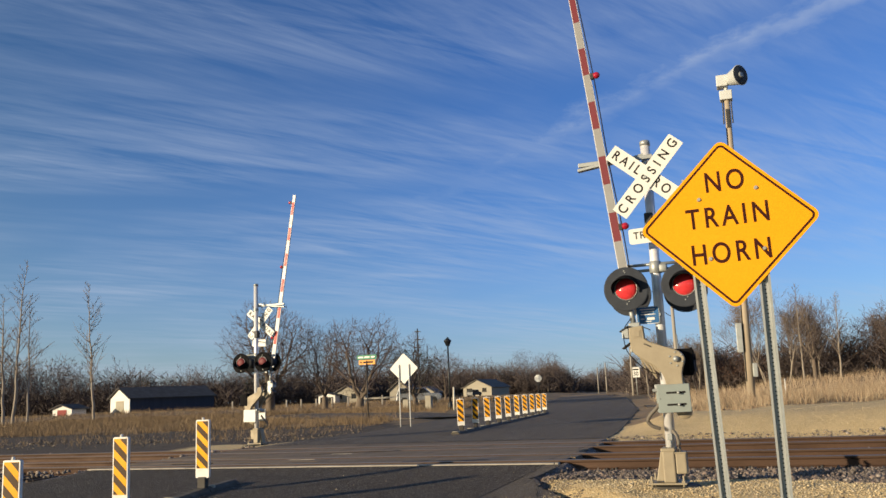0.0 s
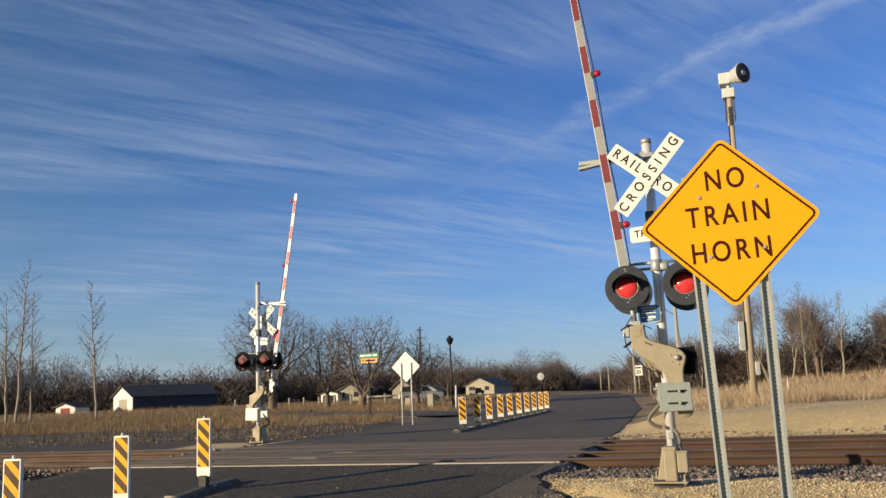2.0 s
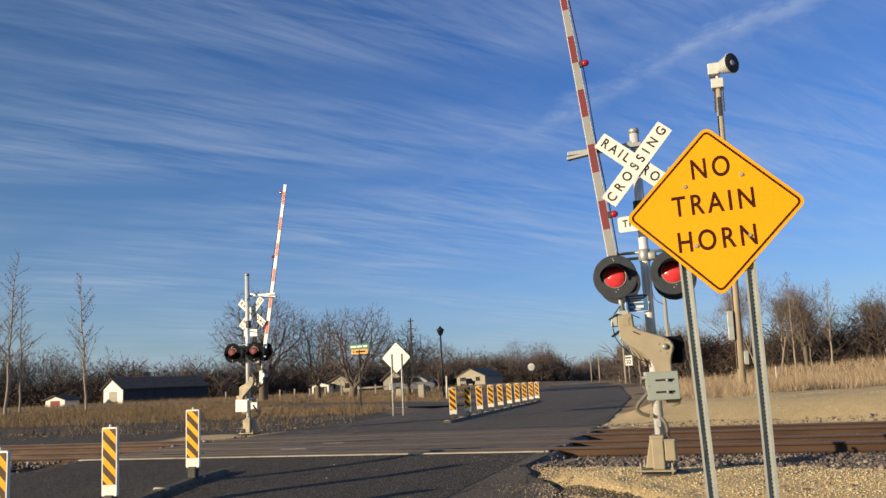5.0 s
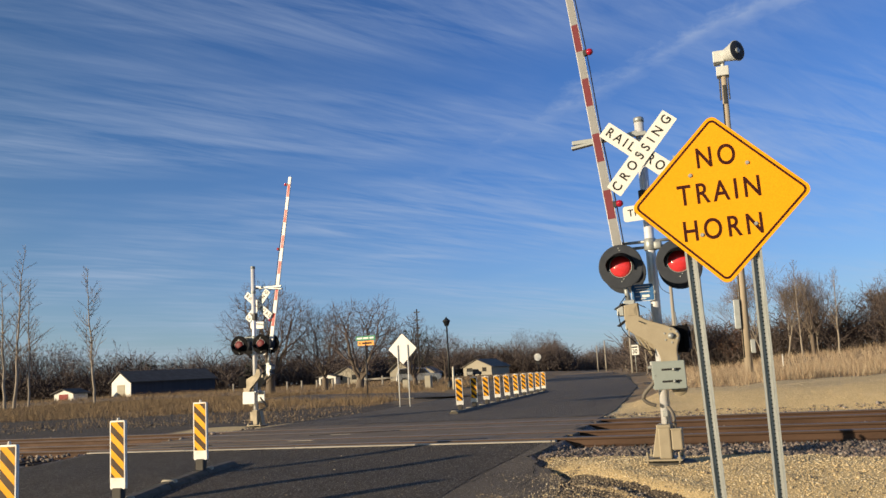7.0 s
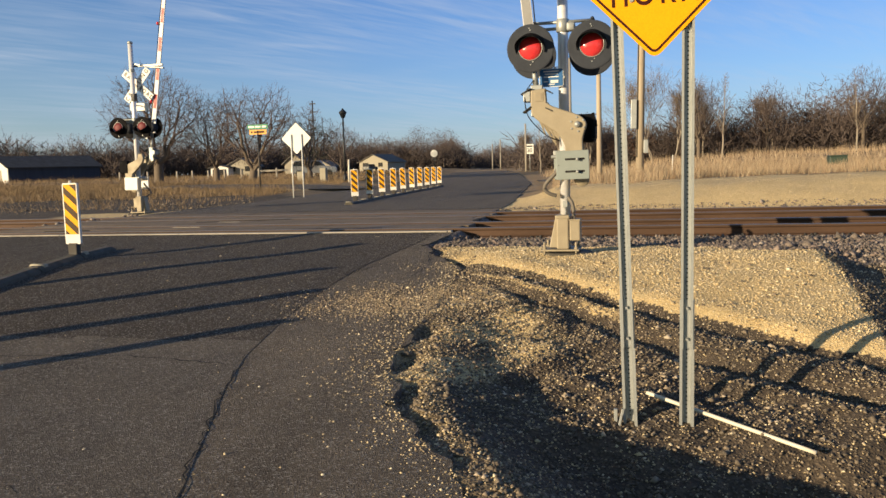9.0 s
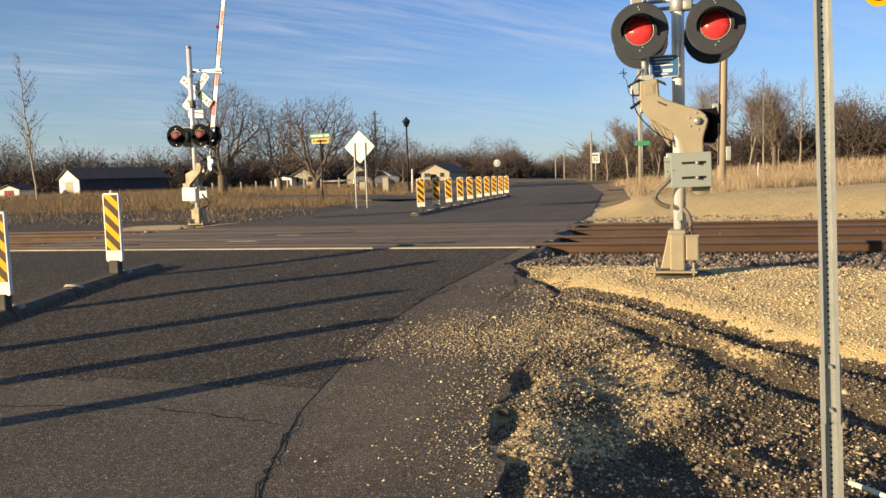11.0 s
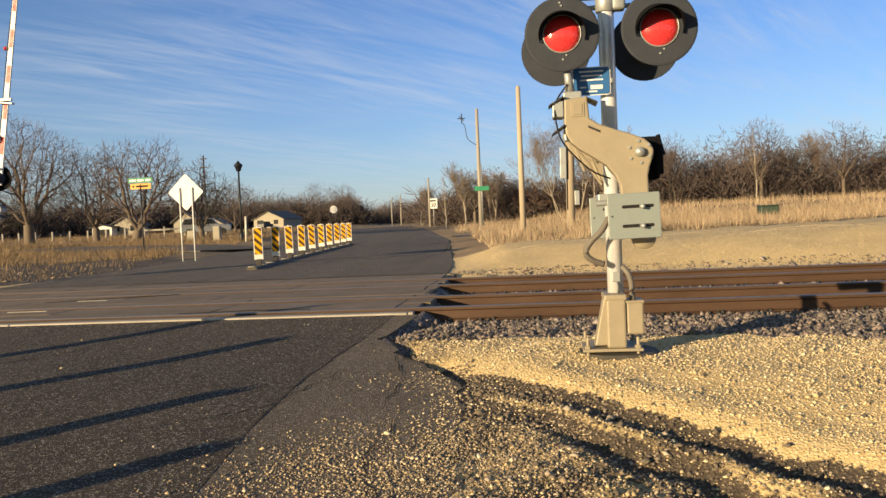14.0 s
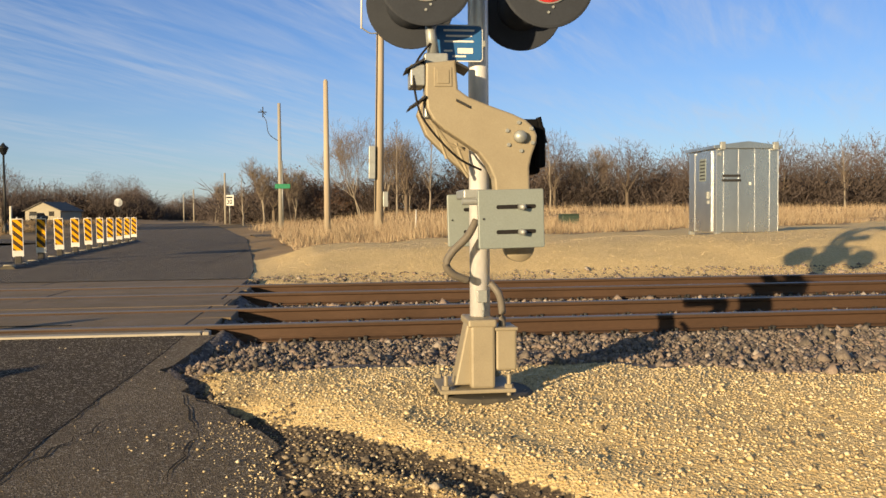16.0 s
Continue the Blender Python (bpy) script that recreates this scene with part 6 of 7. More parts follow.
# ---- buildings and vehicles far off ----
def house(name, place, w, d, eave, ridge, wall, roof, label, turn=0, door=None, windows=(), along="y"):
    """A gabled building, its gable towards -y; w across, d deep."""
    h = thing(name, place, label, "house" if name == "house" else "shed", "", turn)
    bm = bmesh.new()
    out = [(-w / 2, -0.5), (w / 2, -0.5), (w / 2, eave), (0, ridge - 0.08), (-w / 2, eave)]
    if along == "y":
        slab(bm, out, 0, d)
    else:
        slab(bm, [(-d / 2, -0.5), (d / 2, -0.5), (d / 2, eave), (0, ridge - 0.08), (-d / 2, eave)], 0, w)
        bmesh.ops.transform(bm, matrix=pose(-w / 2, d / 2, 0, 0, 0, -90), verts=bm.verts)
    part("wall", bm, wall, h)
    bm = bmesh.new()
    half = w / 2 if along == "y" else d / 2
    k = (ridge - eave) / half
    o = 0.45
    prof = [(-half - o, eave - o * k), (0, ridge), (half + o, eave - o * k), (half + o, eave - o * k + 0.14), (0, ridge + 0.14), (-half - o, eave - o * k + 0.14)]
    slab(bm, prof, -0.4, (d if along == "y" else w) + 0.4)
    if along != "y":
        bmesh.ops.transform(bm, matrix=pose(-w / 2, d / 2, 0, 0, 0, -90), verts=bm.verts)
    part("roof", bm, roof, h)
    for x0, x1, z0_, z1, mm, nm in windows:
        part(nm, boxed(x0, -0.06, z0_, x1, 0.02, z1, 0.01), mm, h)
    return h


def g_at(x, y):
    return gz1(x, y)


# dark pole shed with a white gable
sh = thing("shed", (-89.0, 108.5, g_at(-89, 110) - 0.1), "long navy metal shed with a white gable front", "shed", "", 0)
part("wall", boxed(0.2, 0.0, -0.5, 14.6, 7.5, 2.75), M_NAVYWALL, sh, "navy ribbed metal wall")
bm = bmesh.new()
a = [bm.verts.new(v) for v in ((-0.35, -0.5, 2.55), (14.9, -0.5, 2.55), (14.9, 3.75, 4.35), (-0.35, 3.75, 4.35), (14.9, 8.0, 2.55), (-0.35, 8.0, 2.55))]
b = [bm.verts.new((v.co.x, v.co.y, v.co.z + 0.15)) for v in a]
for q in ((0, 1, 2, 3), (3, 2, 4, 5)):
    bm.faces.new([a[i] for i in q][::-1]), bm.faces.new([b[i] for i in q])
for i, j in ((0, 1), (1, 2), (2, 4), (4, 5), (5, 3), (3, 0)):
    bm.faces.new((a[i], a[j], b[j], b[i]))
bmesh.ops.recalc_face_normals(bm, faces=bm.faces)
part("roof", bm, M_ROOF, sh, "dark metal roof")
bm = bmesh.new()
vs = [bm.verts.new(v) for v in ((0.15, 0.05, -0.5), (0.15, 7.45, -0.5), (0.15, 7.45, 2.7), (0.15, 3.75, 4.25), (0.15, 0.05, 2.7))]
vs2 = [bm.verts.new((v.co.x - 0.12, v.co.y, v.co.z)) for v in vs]
bm.faces.new(vs), bm.faces.new(vs2[::-1])
for i in range(5):
    bm.faces.new((vs[i], vs2[i], vs2[(i + 1) % 5], vs[(i + 1) % 5]))
bmesh.ops.recalc_face_normals(bm, faces=bm.faces)
part("gable", bm, M_WHITEWALL, sh, "white gable wall")
part("door", boxed(-0.03, 2.2, -0.4, 0.02, 5.2, 2.3, 0.01), M_CREAMWALL, sh, "pale garage door")
sh.matrix_basis = pose(-93.3, 110.0, g_at(-93, 110) - 0.3, 0, 0, 64)

house("garage", (-101.9, 105, g_at(-102, 105)), 3.8, 3, 1.2, 1.8, M_WHITEWALL, M_ROOF, "small white and red garage far across the field", 0, windows=((-0.9, 0.9, 0.0, 1.05, M_REDWALL, "garage_door"),))
house("house", (-70.5, 140, g_at(-70, 140)), 5.0, 4, 1.8, 3.1, M_CREAMWALL, M_GREYROOF, "small cream-walled house behind bare trees", 6, windows=((-1.8, -0.9, 0.8, 1.7, M_DARKGLASS, "window"), (0.9, 1.8, 0.8, 1.7, M_DARKGLASS, "window")))
house("house", (-55.7, 130, g_at(-55, 130)), 3.4, 4, 1.8, 3.2, M_CREAMWALL, M_GREYROOF, "small cream-walled outbuilding behind bare trees", 6, windows=((0.6, 1.5, 0.0, 1.9, M_WHITEWALL, "door"),))
house("house", (-55.0, 140, g_at(-55, 140)), 2.8, 3, 1.3, 2.1, M_CREAMWALL, M_GREYROOF, "low pale garage by the side road", 0)
house("house", (-65.5, 200, g_at(-65, 200)), 8, 9, 2.1, 3.9, M_CREAMWALL, M_GREYROOF, "cream house with a grey roof beside the road", -12, windows=((-3.0, -1.4, 0.0, 1.9, M_DARKGLASS, "garage_door"), (1.4, 2.6, 0.9, 1.9, M_DARKGLASS, "window")))
# the shelter's shaded inside is drawn as a dark panel on its open side
house("shed", (-73.5, 138, g_at(-73, 138)), 3.4, 3, 1.5, 1.9, M_WHITEWALL, M_ROOF, "small open-sided pale shelter by the fence", 0, windows=((-1.3, 1.3, 0.0, 1.2, M_DARKGLASS, "opening"),))


def car(place, turn, label, body_m):
    c = thing("car", place, label, "car", "parked cars", turn)
    bm = slab(bmesh.new(), [(-2.2, 0.35), (2.15, 0.35), (2.2, 0.75), (2.05, 0.95), (1.1, 1.02), (0.55, 1.55), (-1.9, 1.58), (-2.15, 1.0)], -0.88, 0.88, 0.08)
    part("body", bm, body_m, c)
    bm = slab(bmesh.new(), [(-1.95, 1.05), (0.98, 1.05), (0.5, 1.48), (-1.8, 1.5)], -0.90, 0.90)
    part("side_glass", bm, M_DARKGLASS, c)
    for x in (-1.4, 1.4):
        for y in (-0.8, 0.8):
            w = part("wheel", lathe(bmesh.new(), [(0.2, -0.1), (0.34, -0.1), (0.34, 0.1), (0.2, 0.1)], 16, pose(x, y, 0.34) @ FRONT), M_TYRE, c)
    return c


car((-31.0, 78, g_at(-31, 78)), 20, "silver people carrier parked by a house", M_CAR)
car((-63, 190, g_at(-63, 190)), 80, "dark car parked before a house", M_LAMPPOST)

# pole fence along the field
fence = thing("fence", (0, 0, 0), "low pale wooden rail fence across the field", "fence")
for i in range(14):
    x, y = -66 + 2.6 * i, 98 - 0.9 * i
    z = gz1(x, y)
    part("fence_post", boxed(x - 0.08, y - 0.08, z - 0.2, x + 0.08, y + 0.08, z + 1.05, 0.01), M_GREYPOLE, fence)
for i in (9, 10, 12):
    x, y = -66 + 2.6 * i, 98 - 0.9 * i
    z = gz1(x, y)
    part("fence_rail", boxed(x, y - 0.14, z + 0.65, x + 2.6, y - 0.09, z + 0.85, 0.01), M_GREYPOLE, fence)


# ---- bare trees ----
def grow(seed, height, spread, trunk_r, levels=5, forks=3, up=0.25, clear=0.28, droop=0.0, stems=1, twigs=6, upright=0.0):
    """Segments (start, end, radius, radius, level) of a bare tree at the origin."""
    r = random.Random(seed)
    segs = []

    def limb(p, d, length, rad, level):
        k = 3 if level < 3 else 2
        for i in range(k):
            d2 = (d + Vector((r.gauss(0, 0.16), r.gauss(0, 0.16), r.gauss(0, 0.10) + up * 0.22 - droop * level * 0.03))).normalized()
            q = p + d2 * length / k
            r1 = rad * (1 - 0.26 * (i + 1) / k)
            segs.append((p, q, rad * (1 - 0.26 * i / k), r1, level))
            p, d = q, d2
            if level < levels and (level > 0 or i > 0):
                n = r.choice((1, 2)) if i < k - 1 else forks
                for j in range(n):
                    a = r.uniform(0, 2 * math.pi)
                    side = Vector((math.cos(a), math.sin(a), r.uniform(-0.1, 0.5))).normalized()
                    d3 = (d * r.uniform(0.55, 1.0) * (1 + upright) + side * spread * r.uniform(0.6, 1.2)).normalized()
                    limb(p, d3, length * r.uniform(0.55, 0.78), rad * r.uniform(0.42, 0.62), level + 1)
        if level >= levels:
            for j in range(twigs):
                a = r.uniform(0, 2 * math.pi)
                d3 = (d * 0.8 + Vector((math.cos(a), math.sin(a), r.uniform(-0.3, 0.6))) * 0.9).normalized()
                segs.append((p - d * length * r.uniform(0, 0.8), p + d3 * length * r.uniform(0.7, 1.4), max(rad * 0.5, 0.006), 0.003, level + 1))

    for s in range(stems):
        a = r.uniform(0, 6.28)
        lean = 0.28 if stems > 1 else 0.04
        base = Vector((math.cos(a) * 0.15, math.sin(a) * 0.15, -0.2)) if stems > 1 else Vector((0, 0, -0.2))
        limb(base, Vector((math.cos(a) * lean, math.sin(a) * lean, 1)).normalized(), height * clear * 1.25 / (1 if stems == 1 else 1.1), trunk_r / math.sqrt(stems), 0)
    top = max(s[1].z for s in segs)
    f = height / top
    return [(a * f, b * f, r0, r1, lv) for a, b, r0, r1, lv in segs]


def leader(seed, height, trunk_r, reach=0.30, clear=0.22, angle=0.75, step=0.35):
    """A tree with one straight stem and many rising side branches."""
    r = random.Random(seed)
    segs, p, z = [], Vector((0, 0, -0.2)), 0.0
    drift = Vector((r.gauss(0, 0.05), r.gauss(0, 0.05), 0))
    n = int(height / step)
    for i in range(n):
        t = i / n
        q = p + (Vector((0, 0, 1)) + drift + Vector((r.gauss(0, 0.06), r.gauss(0, 0.06), 0))).normalized() * step
        segs.append((p, q, trunk_r * (1 - 0.93 * t), trunk_r * (1 - 0.93 * (t + 1 / n)), 0))
        if t > clear:
            for j in range(r.choice((1, 2, 2))):
                a = r.uniform(0, 2 * math.pi)
                ln = height * reach * r.uniform(0.5, 1.1) * (1 - t) ** 0.75 + 0.25
                d = Vector((math.cos(a), math.sin(a), angle * r.uniform(0.8, 1.5))).normalized()
                b0, rad = p, trunk_r * (1 - 0.93 * t) * 0.42
                k = 4
                for m in range(k):
                    d = (d + Vector((r.gauss(0, 0.14), r.gauss(0, 0.14), 0.08))).normalized()
                    b1 = b0 + d * ln / k
                    segs.append((b0, b1, rad * (1 - m / k * 0.7), rad * (1 - (m + 1) / k * 0.7), 2))
                    for w in range(3):
                        aa = r.uniform(0, 2 * math.pi)
                        dd = (d + Vector((math.cos(aa), math.sin(aa), r.uniform(-0.2, 0.7))) * 0.8).normalized()
                        segs.append((b0, b0 + dd * ln * r.uniform(0.15, 0.34), rad * 0.4, 0.003, 4))
                    b0 = b1
        p = q
    return segs


def round_tree(seed, height, width, trunk_r, clear=0.16, count=900, spread=105, twigs=3, lean=0.0):
    """A tree whose limbs fan out to fill a round crown: each fork parts the twig ends that are left between its branches."""
    r = np.random.RandomState(seed)
    fork = np.array([lean * height * clear, 0.0, height * clear])
    mid = np.array([lean * height * 0.3, 0.0, height * (0.50 + clear * 0.45)])
    half = np.array([width / 2, width / 2, height - mid[2]])
    d = r.normal(0, 1, (count, 3))
    d /= np.linalg.norm(d, axis=1)[:, None]
    lump = 1 + 0.10 * np.sin(3.1 * d[:, 0] * 2 + seed) + 0.08 * np.sin(5.3 * d[:, 1] + 2 * seed)
    ends = mid + d * half * (r.uniform(0.03, 1.0, count) ** 0.46 * lump)[:, None]
    low = ends[:, 2] < height * clear * 1.05 + 0.25 * np.hypot(ends[:, 0], ends[:, 1])
    ends = ends[~low]
    n_all = len(ends)
    segs = []

    def radius(n):
        return trunk_r * (n / n_all) ** 0.46

    def level(n):
        return 1 if n > 0.12 * n_all else 2 if n > 0.025 * n_all else 3 if n > 5 else 4

    def bend(a, b, n, sway):
        m = (a + b) / 2 + r.normal(0, 0.07, 3) * np.linalg.norm(b - a) + sway
        lv = level(n)
        segs.append((Vector(a), Vector(m), radius(n), radius(n) * 0.92, lv))
        segs.append((Vector(m), Vector(b), radius(n) * 0.92, radius(n) * 0.84, lv))

    def part_ways(at, pts):
        n = len(pts)
        if n <= 2:
            for p in pts:
                bend(at, p, 1, 0)
                for k in range(twigs):
                    q = at + (p - at) * r.uniform(0.3, 1.0)
                    out = (p - at) / (np.linalg.norm(p - at) + 1e-6) + r.normal(0, 0.30, 3) + np.array([0, 0, 0.15])
                    segs.append((Vector(q), Vector(q + out * height * r.uniform(0.02, 0.055)), radius(1) * 0.6, radius(1) * 0.3, 5))
            return
        k = 2 if n < 30 or r.uniform() < 0.55 else 3
        if n == n_all:
            k = 5
        v = pts - at
        v = v / (np.linalg.norm(v, axis=1)[:, None] + 1e-6)
        c = v[r.choice(n, k, False)]
        for _ in range(3):
            who = np.argmax(v @ c.T, axis=1)
            c = np.array([v[who == j].mean(0) if (who == j).any() else c[j] for j in range(k)])
        for j in range(k):
            mine = pts[who == j]
            if len(mine) == n:
                mine = pts[j::k]
            if len(mine) == 0:
                continue
            to = at + (mine.mean(0) - at) * (r.uniform(0.30, 0.44) if len(mine) > 2 else 0.3)
            bend(at, to, len(mine), np.array([0, 0, -0.02]) * np.linalg.norm(to - at))
            part_ways(to, mine)

    segs.append((Vector((0, 0, -0.2)), Vector(fork), trunk_r * 1.15, trunk_r, 0))
    part_ways(fork, ends)
    return segs


def tube_arrays(segs, sides=4):
    """Vertices and quads of the segments as prisms."""
    n = len(segs)
    a = np.array([s[0][:] for s in segs]); b = np.array([s[1][:] for s in segs])
    r0 = np.array([s[2] for s in segs]); r1 = np.array([s[3] for s in segs])
    d = b - a
    d /= np.linalg.norm(d, axis=1)[:, None] + 1e-9
    ref = np.where(np.abs(d[:, 2:3]) < 0.9, np.array([[0, 0, 1.0]]), np.array([[1.0, 0, 0]]))
    u = np.cross(d, ref); u /= np.linalg.norm(u, axis=1)[:, None]
    w = np.cross(d, u)
    ang = 2 * np.pi * np.arange(sides) / sides
    ring = u[:, None] * np.cos(ang)[None, :, None] + w[:, None] * np.sin(ang)[None, :, None]
    v = np.concatenate([a[:, None] + ring * r0[:, None, None], b[:, None] + ring * r1[:, None, None]], 1).reshape(-1, 3)
    i = np.arange(sides)
    f = np.stack([i, (i + 1) % sides, (i + 1) % sides + sides, i + sides], 1)
    faces = (np.arange(n)[:, None, None] * 2 * sides + f[None]).reshape(-1, 4)
    return v, faces


def blade_arrays(segs, seed, points=False):
    """Vertices and quads of the segments as thin flat twigs, each turned its own way."""
    r = np.random.RandomState(seed)
    n = len(segs)
    a = np.array([s[0][:] for s in segs]); b = np.array([s[1][:] for s in segs])
    r0 = np.array([s[2] for s in segs]); r1 = np.array([s[3] for s in segs])
    u = np.cross(b - a, r.normal(0, 1, (n, 3)))
    u /= np.linalg.norm(u, axis=1)[:, None] + 1e-9
    if points:
        v = np.stack([a - u * r0[:, None], a + u * r0[:, None], b], 1).reshape(-1, 3)
        return v, np.arange(3 * n).reshape(-1, 3)
    v = np.stack([a - u * r0[:, None], a + u * r0[:, None], b + u * r1[:, None], b - u * r1[:, None]], 1).reshape(-1, 3)
    return v, np.arange(4 * n).reshape(-1, 4)


def thinned(segs, limit, seed):
    """All limbs, and of the finer branches as many as the limit allows."""
    keep = [s for s in segs if s[4] <= 2]
    fine = [s for s in segs if s[4] > 2]
    random.Random(seed).shuffle(fine)
    return keep + fine[:max(0, limit - len(keep))]


def quad_mesh(name, verts, faces, material):
    me = bpy.data.meshes.new(name)
    k = faces.shape[1]
    me.vertices.add(len(verts)), me.loops.add(faces.size), me.polygons.add(len(faces))
    me.vertices.foreach_set("co", np.asarray(verts, float).ravel())
    me.loops.foreach_set("vertex_index", faces.ravel().astype(np.int32))
    me.polygons.foreach_set("loop_start", np.arange(0, faces.size, k, dtype=np.int32))
    me.update(calc_edges=True)
    me.materials.append(material)
    return me


def tree(place, segs, bark, twig, label, turn=0, thicken=1.0, limit=4500):
    t = thing("tree", place, label, "tree", "bare trees", turn)
    low = [s for s in segs if s[4] <= 1]
    high = [(a, b, max(r0, 0.012 * thicken), max(r1, 0.006 * thicken), lv) for a, b, r0, r1, lv in segs if s_high(lv)]
    v, f = tube_arrays(low, 7)
    o = new("trunk", quad_mesh("trunk", v, f, bark))
    o.parent = t
    high = thinned(high, limit, 1)
    v, f = tube_arrays([q for q in high if q[4] <= 3], 3)
    v2, f2 = blade_arrays([q for q in high if q[4] > 3] or high[-2:], 2)
    v, f = np.concatenate([v, v2]), np.concatenate([f, f2 + len(v)])
    o = new("crown", quad_mesh("crown", v, f, twig))
    o.parent = t
    o["label"] = "crown of thin bare branches and twigs"
    return t


def s_high(lv):
    return lv > 1


tree((-63.3, 60, g_at(-63, 60)), leader(3, 15.8, 0.15, 0.30, 0.26, 0.8, 0.5), M_PALEBARK, M_PALETWIG, "tall slender leafless poplar in the field", 0, 1.2)
tree((-62.2, 60.6, g_at(-62, 61)), leader(8, 12.6, 0.11, 0.30, 0.26, 0.8, 0.5), M_PALEBARK, M_PALETWIG, "slender leaning leafless poplar", 60, 1.2)
tree((-66.0, 61.5, g_at(-66, 61)), leader(12, 13.0, 0.15, 0.40, 0.18, 0.8, 0.45), M_PALEBARK, M_PALETWIG, "leafless poplar at the field's edge", 20, 1.2)
tree((-54.1, 60, g_at(-54, 60)), leader(14, 12.5, 0.12, 0.36, 0.24, 0.8, 0.5), M_PALEBARK, M_PALETWIG, "lone slender leafless tree in the field", 140, 1.2)
tree((-42.7, 70, g_at(-43, 70)), round_tree(21, 10.2, 9.6, 0.40, 0.16, 2600), M_BARK, M_TWIG, "large round leafless tree with a broad crown", 0, 0.75, 16000)
tree((-38.6, 73, g_at(-39, 73)), round_tree(25, 8.0, 6.8, 0.26, 0.14, 1300), M_BARK, M_TWIG, "leafless tree with a tangled crown", 80, 0.75, 16000)
tree((-32.6, 68, g_at(-33, 68)), round_tree(24, 8.0, 8.6, 0.34, 0.10, 2000, lean=0.25), M_BARK, M_TWIG, "low spreading leafless tree with a leaning trunk", 30, 0.75, 16000)
tree((-29.8, 74, g_at(-30, 74)), round_tree(27, 6.6, 5.6, 0.22, 0.10, 900), M_BARK, M_TWIG, "leafless tree behind the street sign", 200, 0.75, 16000)
tree((-40.2, 110, g_at(-40, 110)), round_tree(33, 6.9, 7.4, 0.2, 0.10, 1200), M_BARK, M_TWIG, "rounded leafless tree beside the lamp", 10, 1.1, 9000)
RIGHT_TREES = ((0.7, 95, 10.8, 41), (4.2, 95, 10.4, 42), (6.0, 96, 7.8, 43), (2.9, 94, 9.2, 44), (7.7, 96, 9.0, 45), (-9.9, 95, 7.4, 46), (-11.6, 97, 6.0, 54), (-21.8, 150, 7.8, 55), (-6.8, 97, 6.2, 47), (21, 97, 8.2, 48), (26, 98, 6.6, 49), (30, 98, 7.6, 50), (54, 95, 8.2, 51), (14, 98, 6.6, 52))
for x, y, h, sd in RIGHT_TREES:
    if sd % 3 == 0:
        shape = leader(sd, h, 0.11, 0.36, 0.2, 0.95, 0.3)
    else:
        shape = grow(sd, h + 0.5, 0.5, 0.10, 5, 3, 0.5, 0.24, stems=1 + sd % 2, twigs=3, upright=0.5)
    y = y + (0 if sd % 3 == 0 else 6 if x > -15 else 0)
    tree((x, y, g_at(x, y)), shape, M_PALEBARK, M_PALETWIG, "pale slender leafless tree at the wood's edge", sd * 37, 1.0, 4500)
for x, y, h, sd in ((22.5, 101, 9.0, 91), (31.0, 101, 8.2, 92), (39.5, 101, 7.6, 93), (50.0, 101, 8.0, 94), (13.0, 102, 7.6, 95), (-9.0, 104, 6.4, 96), (5.5, 99, 8.6, 97), (-62, 230, 12.0, 98), (-54, 226, 11.4, 99)):
    tree((x, y, g_at(x, y)), round_tree(sd, h, h * 0.80, 0.2, 0.24, 800), M_BARK, M_TWIG, "round-crowned leafless tree rising over the woods", sd * 53, 1.1, 5500)


# woods all round, one mesh a kind
def woods(name, kinds, spots, sizes, material, label, seed, thick, limit=520):
    r = np.random.RandomState(seed)
    allv, allf, base = [], [], 0
    packs = []
    for segs in kinds:
        s2 = [(a, b, max(r0, thick), max(r1, thick * 0.6), lv) for a, b, r0, r1, lv in segs]
        packs.append(blade_arrays(thinned(s2, limit, 3), 4, True))
    z = ground_z(spots[:, 0], spots[:, 1])
    for i, (x, y) in enumerate(spots):
        v, f = packs[r.randint(len(packs))]
        a = r.uniform(0, 2 * np.pi)
        s = sizes[i]
        c, d = np.cos(a) * s * r.uniform(0.8, 1.25), np.sin(a) * s * r.uniform(0.8, 1.25)
        allv.append(np.stack([v[:, 0] * c - v[:, 1] * d + x, v[:, 0] * d + v[:, 1] * c + y, v[:, 2] * s + z[i]], 1))
        allf.append(f + base)
        base += len(v)
    me = quad_mesh(name, np.concatenate(allv), np.concatenate(allf), material)
    return tagged(new(name, me), label, "woods", kind="stuff")


def belt(n, pts, depth, seed):
    """Spots along a line of woods, spread over its depth."""
    r = np.random.RandomState(seed)
    p = np.array(pts, float)
    ln = np.hypot(*np.diff(p, axis=0).T)
    cum = np.concatenate([[0], np.cumsum(ln)])
    t = r.uniform(0, cum[-1], n)
    x, y = np.interp(t, cum, p[:, 0]), np.interp(t, cum, p[:, 1])
    d = depth * r.uniform(0, 1, n) ** 1.3
    b = np.arctan2(y, x)
    return np.stack([x + np.cos(b) * d + r.normal(0, 1.5, n), y + np.sin(b) * d + r.normal(0, 1.5, n)], 1)


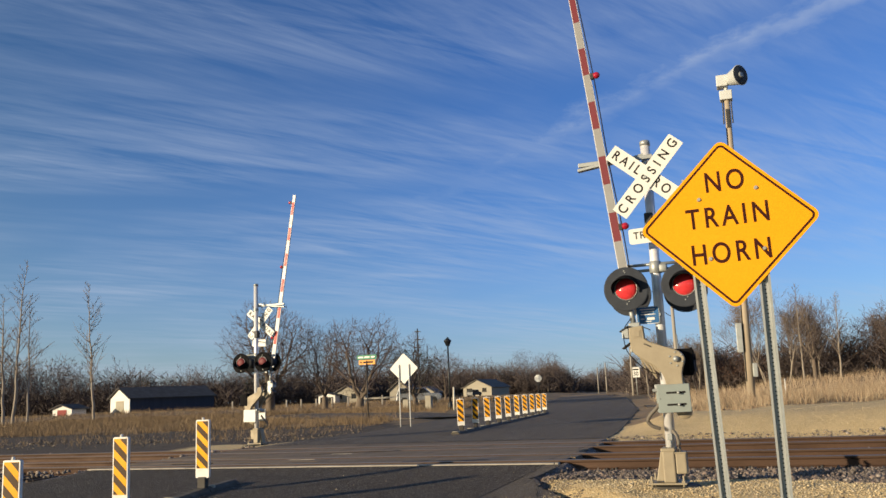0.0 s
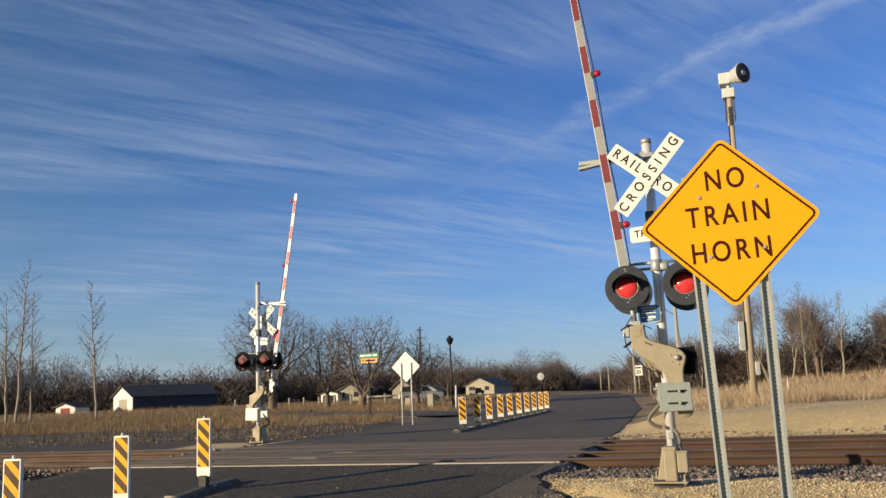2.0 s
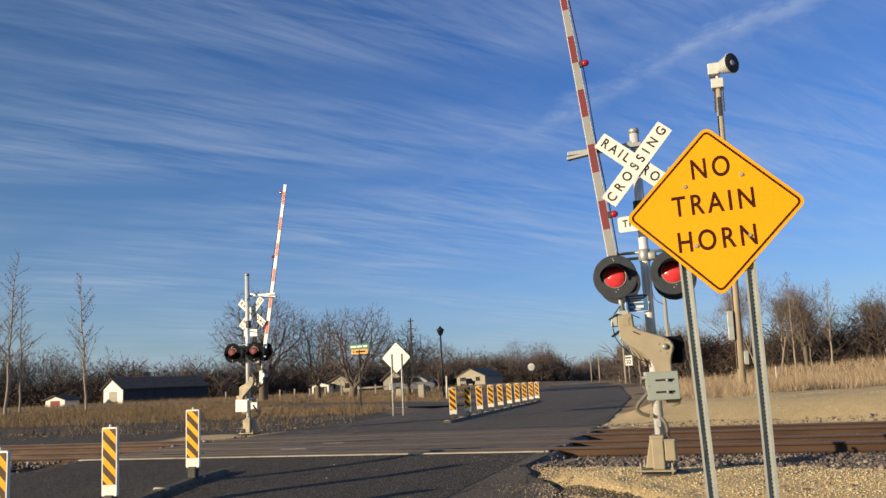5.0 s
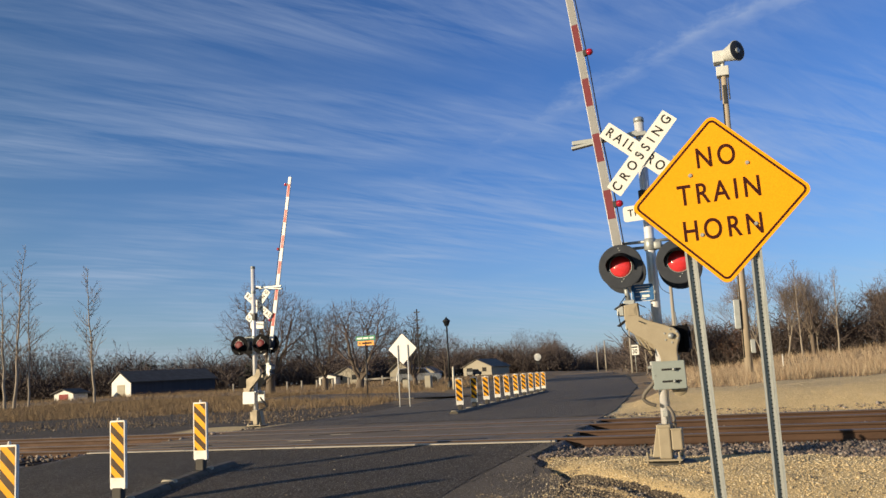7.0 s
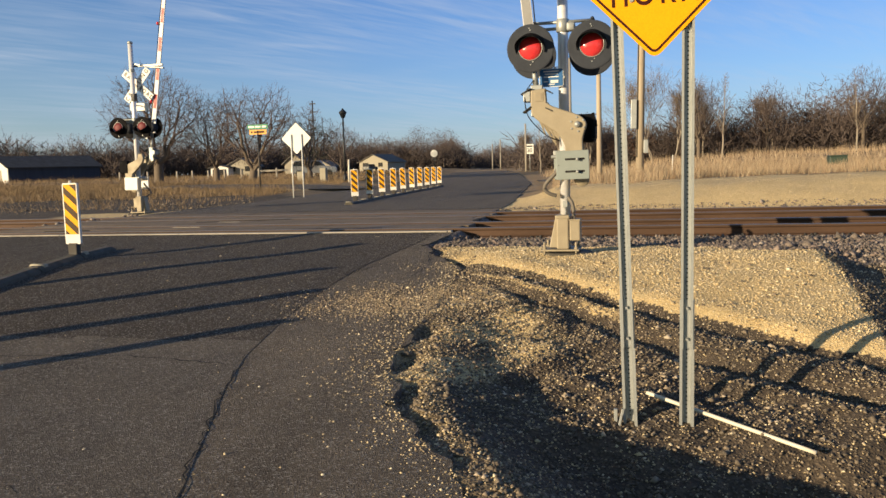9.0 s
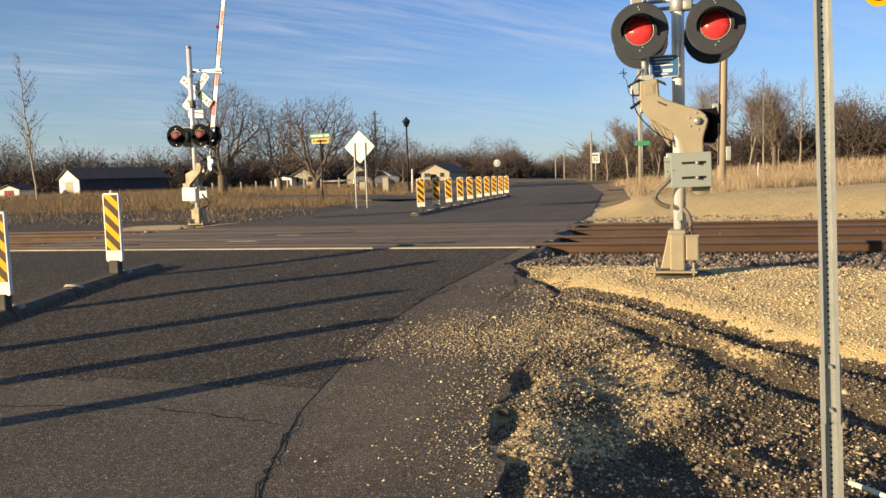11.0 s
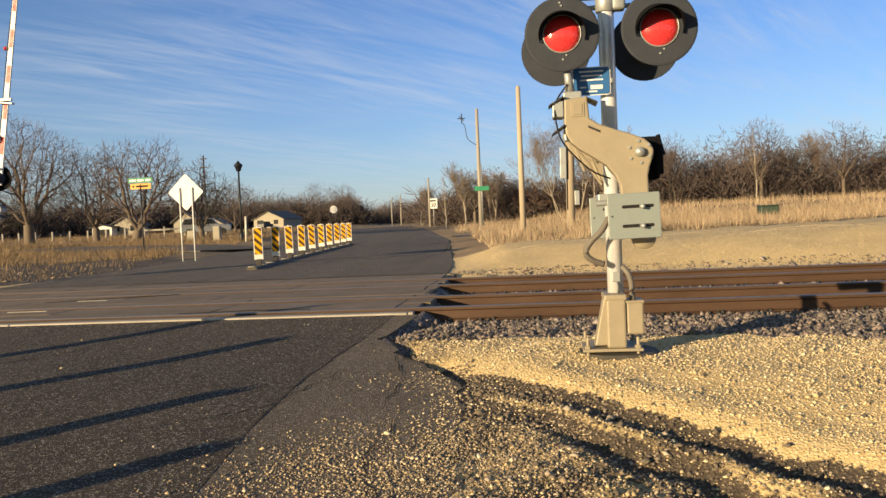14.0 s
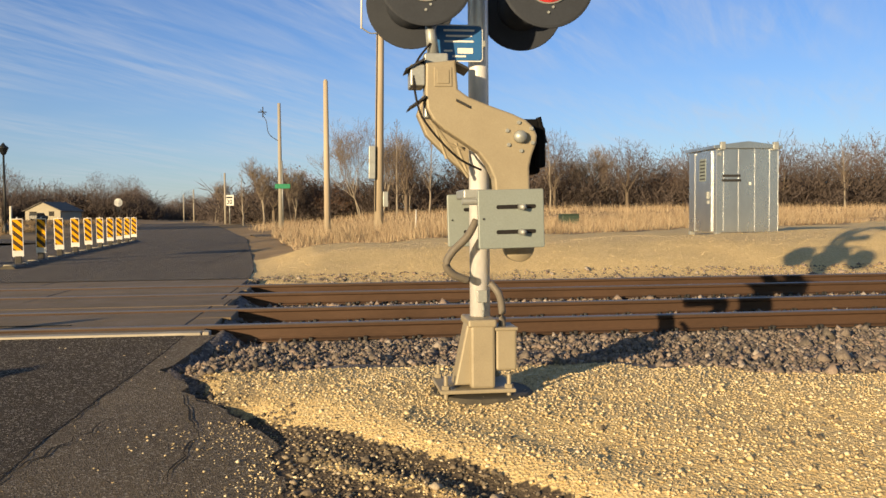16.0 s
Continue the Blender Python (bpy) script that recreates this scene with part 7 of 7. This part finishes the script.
K1 = [round_tree(60 + i, 1.0, 0.62 + 0.09 * i, 0.016, 0.14, 130, twigs=1) for i in range(5)]
K2 = [grow(70 + i, 1.0, 0.9, 0.010, 3, 2, 0.2, 0.2, stems=4, twigs=5) for i in range(4)]
LEFT = [(-215, 145), (-150, 165), (-115, 170), (-98, 192), (-86, 222), (-60, 228)]
MID = [(-75, 226), (-52, 222), (-57, 250), (-72, 300), (-98, 380)]
RIGHTSIDE = [(-9, 130), (-18, 165), (-33, 230), (-52, 300), (-74, 370)]
RIGHT = [(-12, 122), (-4, 106), (15, 103), (35, 103), (60, 100), (84, 96)]
RIGHT_ON = [(84, 96), (130, 85), (200, 70), (320, 50), (330, -60)]
LEFT_ON = [(-330, -40), (-320, 90), (-215, 145)]
rs = np.random.RandomState(77)
for nm, pts, n, dep, sd, hs, lb in (
        ("woods_left", LEFT, 320, 26, 1, (12.5, 8.6), "dark leafless woods across the field"),
        ("woods_middle", MID, 190, 22, 2, (8.6, 8.8), "leafless woods beside the road"),
        ("woods_roadside", RIGHTSIDE, 130, 18, 3, (4.6, 8.0), "leafless woods along the road"),
        ("woods_right_beyond", RIGHT_ON, 90, 16, 5, (9.0, 9.0), "leafless woods farther along the field"),
        ("woods_left_beyond", LEFT_ON, 70, 16, 6, (10.0, 9.0), "leafless woods at the field's far side"),
        ("woods_right", RIGHT, 340, 20, 4, (4.8, 9.5), "leafless brown woods behind the dry field")):
    sp_ = belt(n, pts, dep, sd)
    x0, x1, y0, y1 = pts[0][0], pts[-1][0], pts[0][1], pts[-1][1]
    if nm == "woods_roadside":
        hh = hs[0] + (hs[1] - hs[0]) * np.clip((sp_[:, 1] - 130) / 170, 0, 1)
    elif nm == "woods_left":
        hh = np.interp(sp_[:, 0], [-320, -165, -130, -115, -60], [14.5, 14.2, 9.0, 8.4, 9.0])
    elif nm == "woods_right":
        hh = np.interp(sp_[:, 0], [-12, 0, 20, 50, 66, 200], [4.4, 5.0, 6.6, 6.8, 8.4, 10])
    else:
        hh = np.full(n, hs[0])
    woods(nm, K1, sp_, hh * np.clip(rs.normal(0.97, 0.15, n), 0.65, 1.4), M_TWIG, lb, sd + 50, 0.0042, 900 if "beyond" not in nm else 250)
    sp_ = belt(int(n * 1.4), pts, dep * 0.7, sd + 20)
    woods(nm.replace("woods", "brush"), K2, sp_, 0.88 * np.resize(hh, len(sp_)).mean() * np.clip(rs.normal(0.9, 0.22, len(sp_)), 0.4, 1.3), M_BRUSH, lb.replace("woods", "underbrush"), sd + 60, 0.0092, 340 if "beyond" not in nm else 120)
far_spots = np.concatenate([belt(90, [(-92, 365), (-98, 400), (-85, 430), (-70, 390)], 15, 9), belt(160, [(-600, 230), (-300, 260), (-120, 330)], 40, 10), belt(120, [(-60, 330), (60, 230), (200, 160), (500, 90)], 40, 12)])
woods("woods_far", K1, far_spots, 8.5 * np.clip(rs.normal(1, 0.2, len(far_spots)), 0.6, 1.5), M_TWIG, "far leafless woods closing the view", 70, 0.010, 200)


def leaf_cloud(name, spots, heights, material, label, seed, per=800, leaf=0.0085):
    """Withered leaves that still hang in some crowns: many small flat clumps."""
    r = np.random.RandomState(seed)
    z = ground_z(spots[:, 0], spots[:, 1])
    vs = []
    for (x, y), h, zz in zip(spots, heights, z):
        th, ph, rad = r.uniform(0, 2 * np.pi, per), np.arccos(r.uniform(-1, 1, per)), r.uniform(0.35, 1.0, per) ** 0.6
        lump = 1 + 0.35 * np.sin(3 * th + seed) * np.sin(2 * ph)
        c = np.stack([x + 0.36 * h * rad * lump * np.sin(ph) * np.cos(th), y + 0.36 * h * rad * lump * np.sin(ph) * np.sin(th), zz + h * 0.55 + 0.42 * h * rad * np.cos(ph)], 1)
        s = leaf * h * r.uniform(0.5, 1.3, per)
        vs.append(c[:, None] + r.normal(0, 1, (per, 3, 3)) * s[:, None, None])
    v = np.concatenate(vs).reshape(-1, 3)
    return tagged(new(name, quad_mesh(name, v, np.arange(len(v)).reshape(-1, 3), material)), label, "leaves", kind="stuff")


sp_ = np.concatenate([belt(16, RIGHT[:7], 8, 31), belt(4, MID, 10, 32), belt(2, RIGHTSIDE, 8, 33)])
leaf_cloud("withered_leaves", sp_, 5.4 * np.clip(rs.normal(1, 0.25, len(sp_)), 0.5, 1.5), M_LEAF, "rust-brown leaves left in oak crowns", 5, 1500)
sp_ = np.array([(-64, 152), (-60.5, 153), (69, 104), (-70, 165), (-110, 172), (-140, 170)], float)
leaf_cloud("evergreens", sp_, np.array([10.2, 9.4, 8.5, 8, 9, 9]), M_EVERGREEN, "dark evergreen crowns among the bare trees", 6, 1400, 0.014)
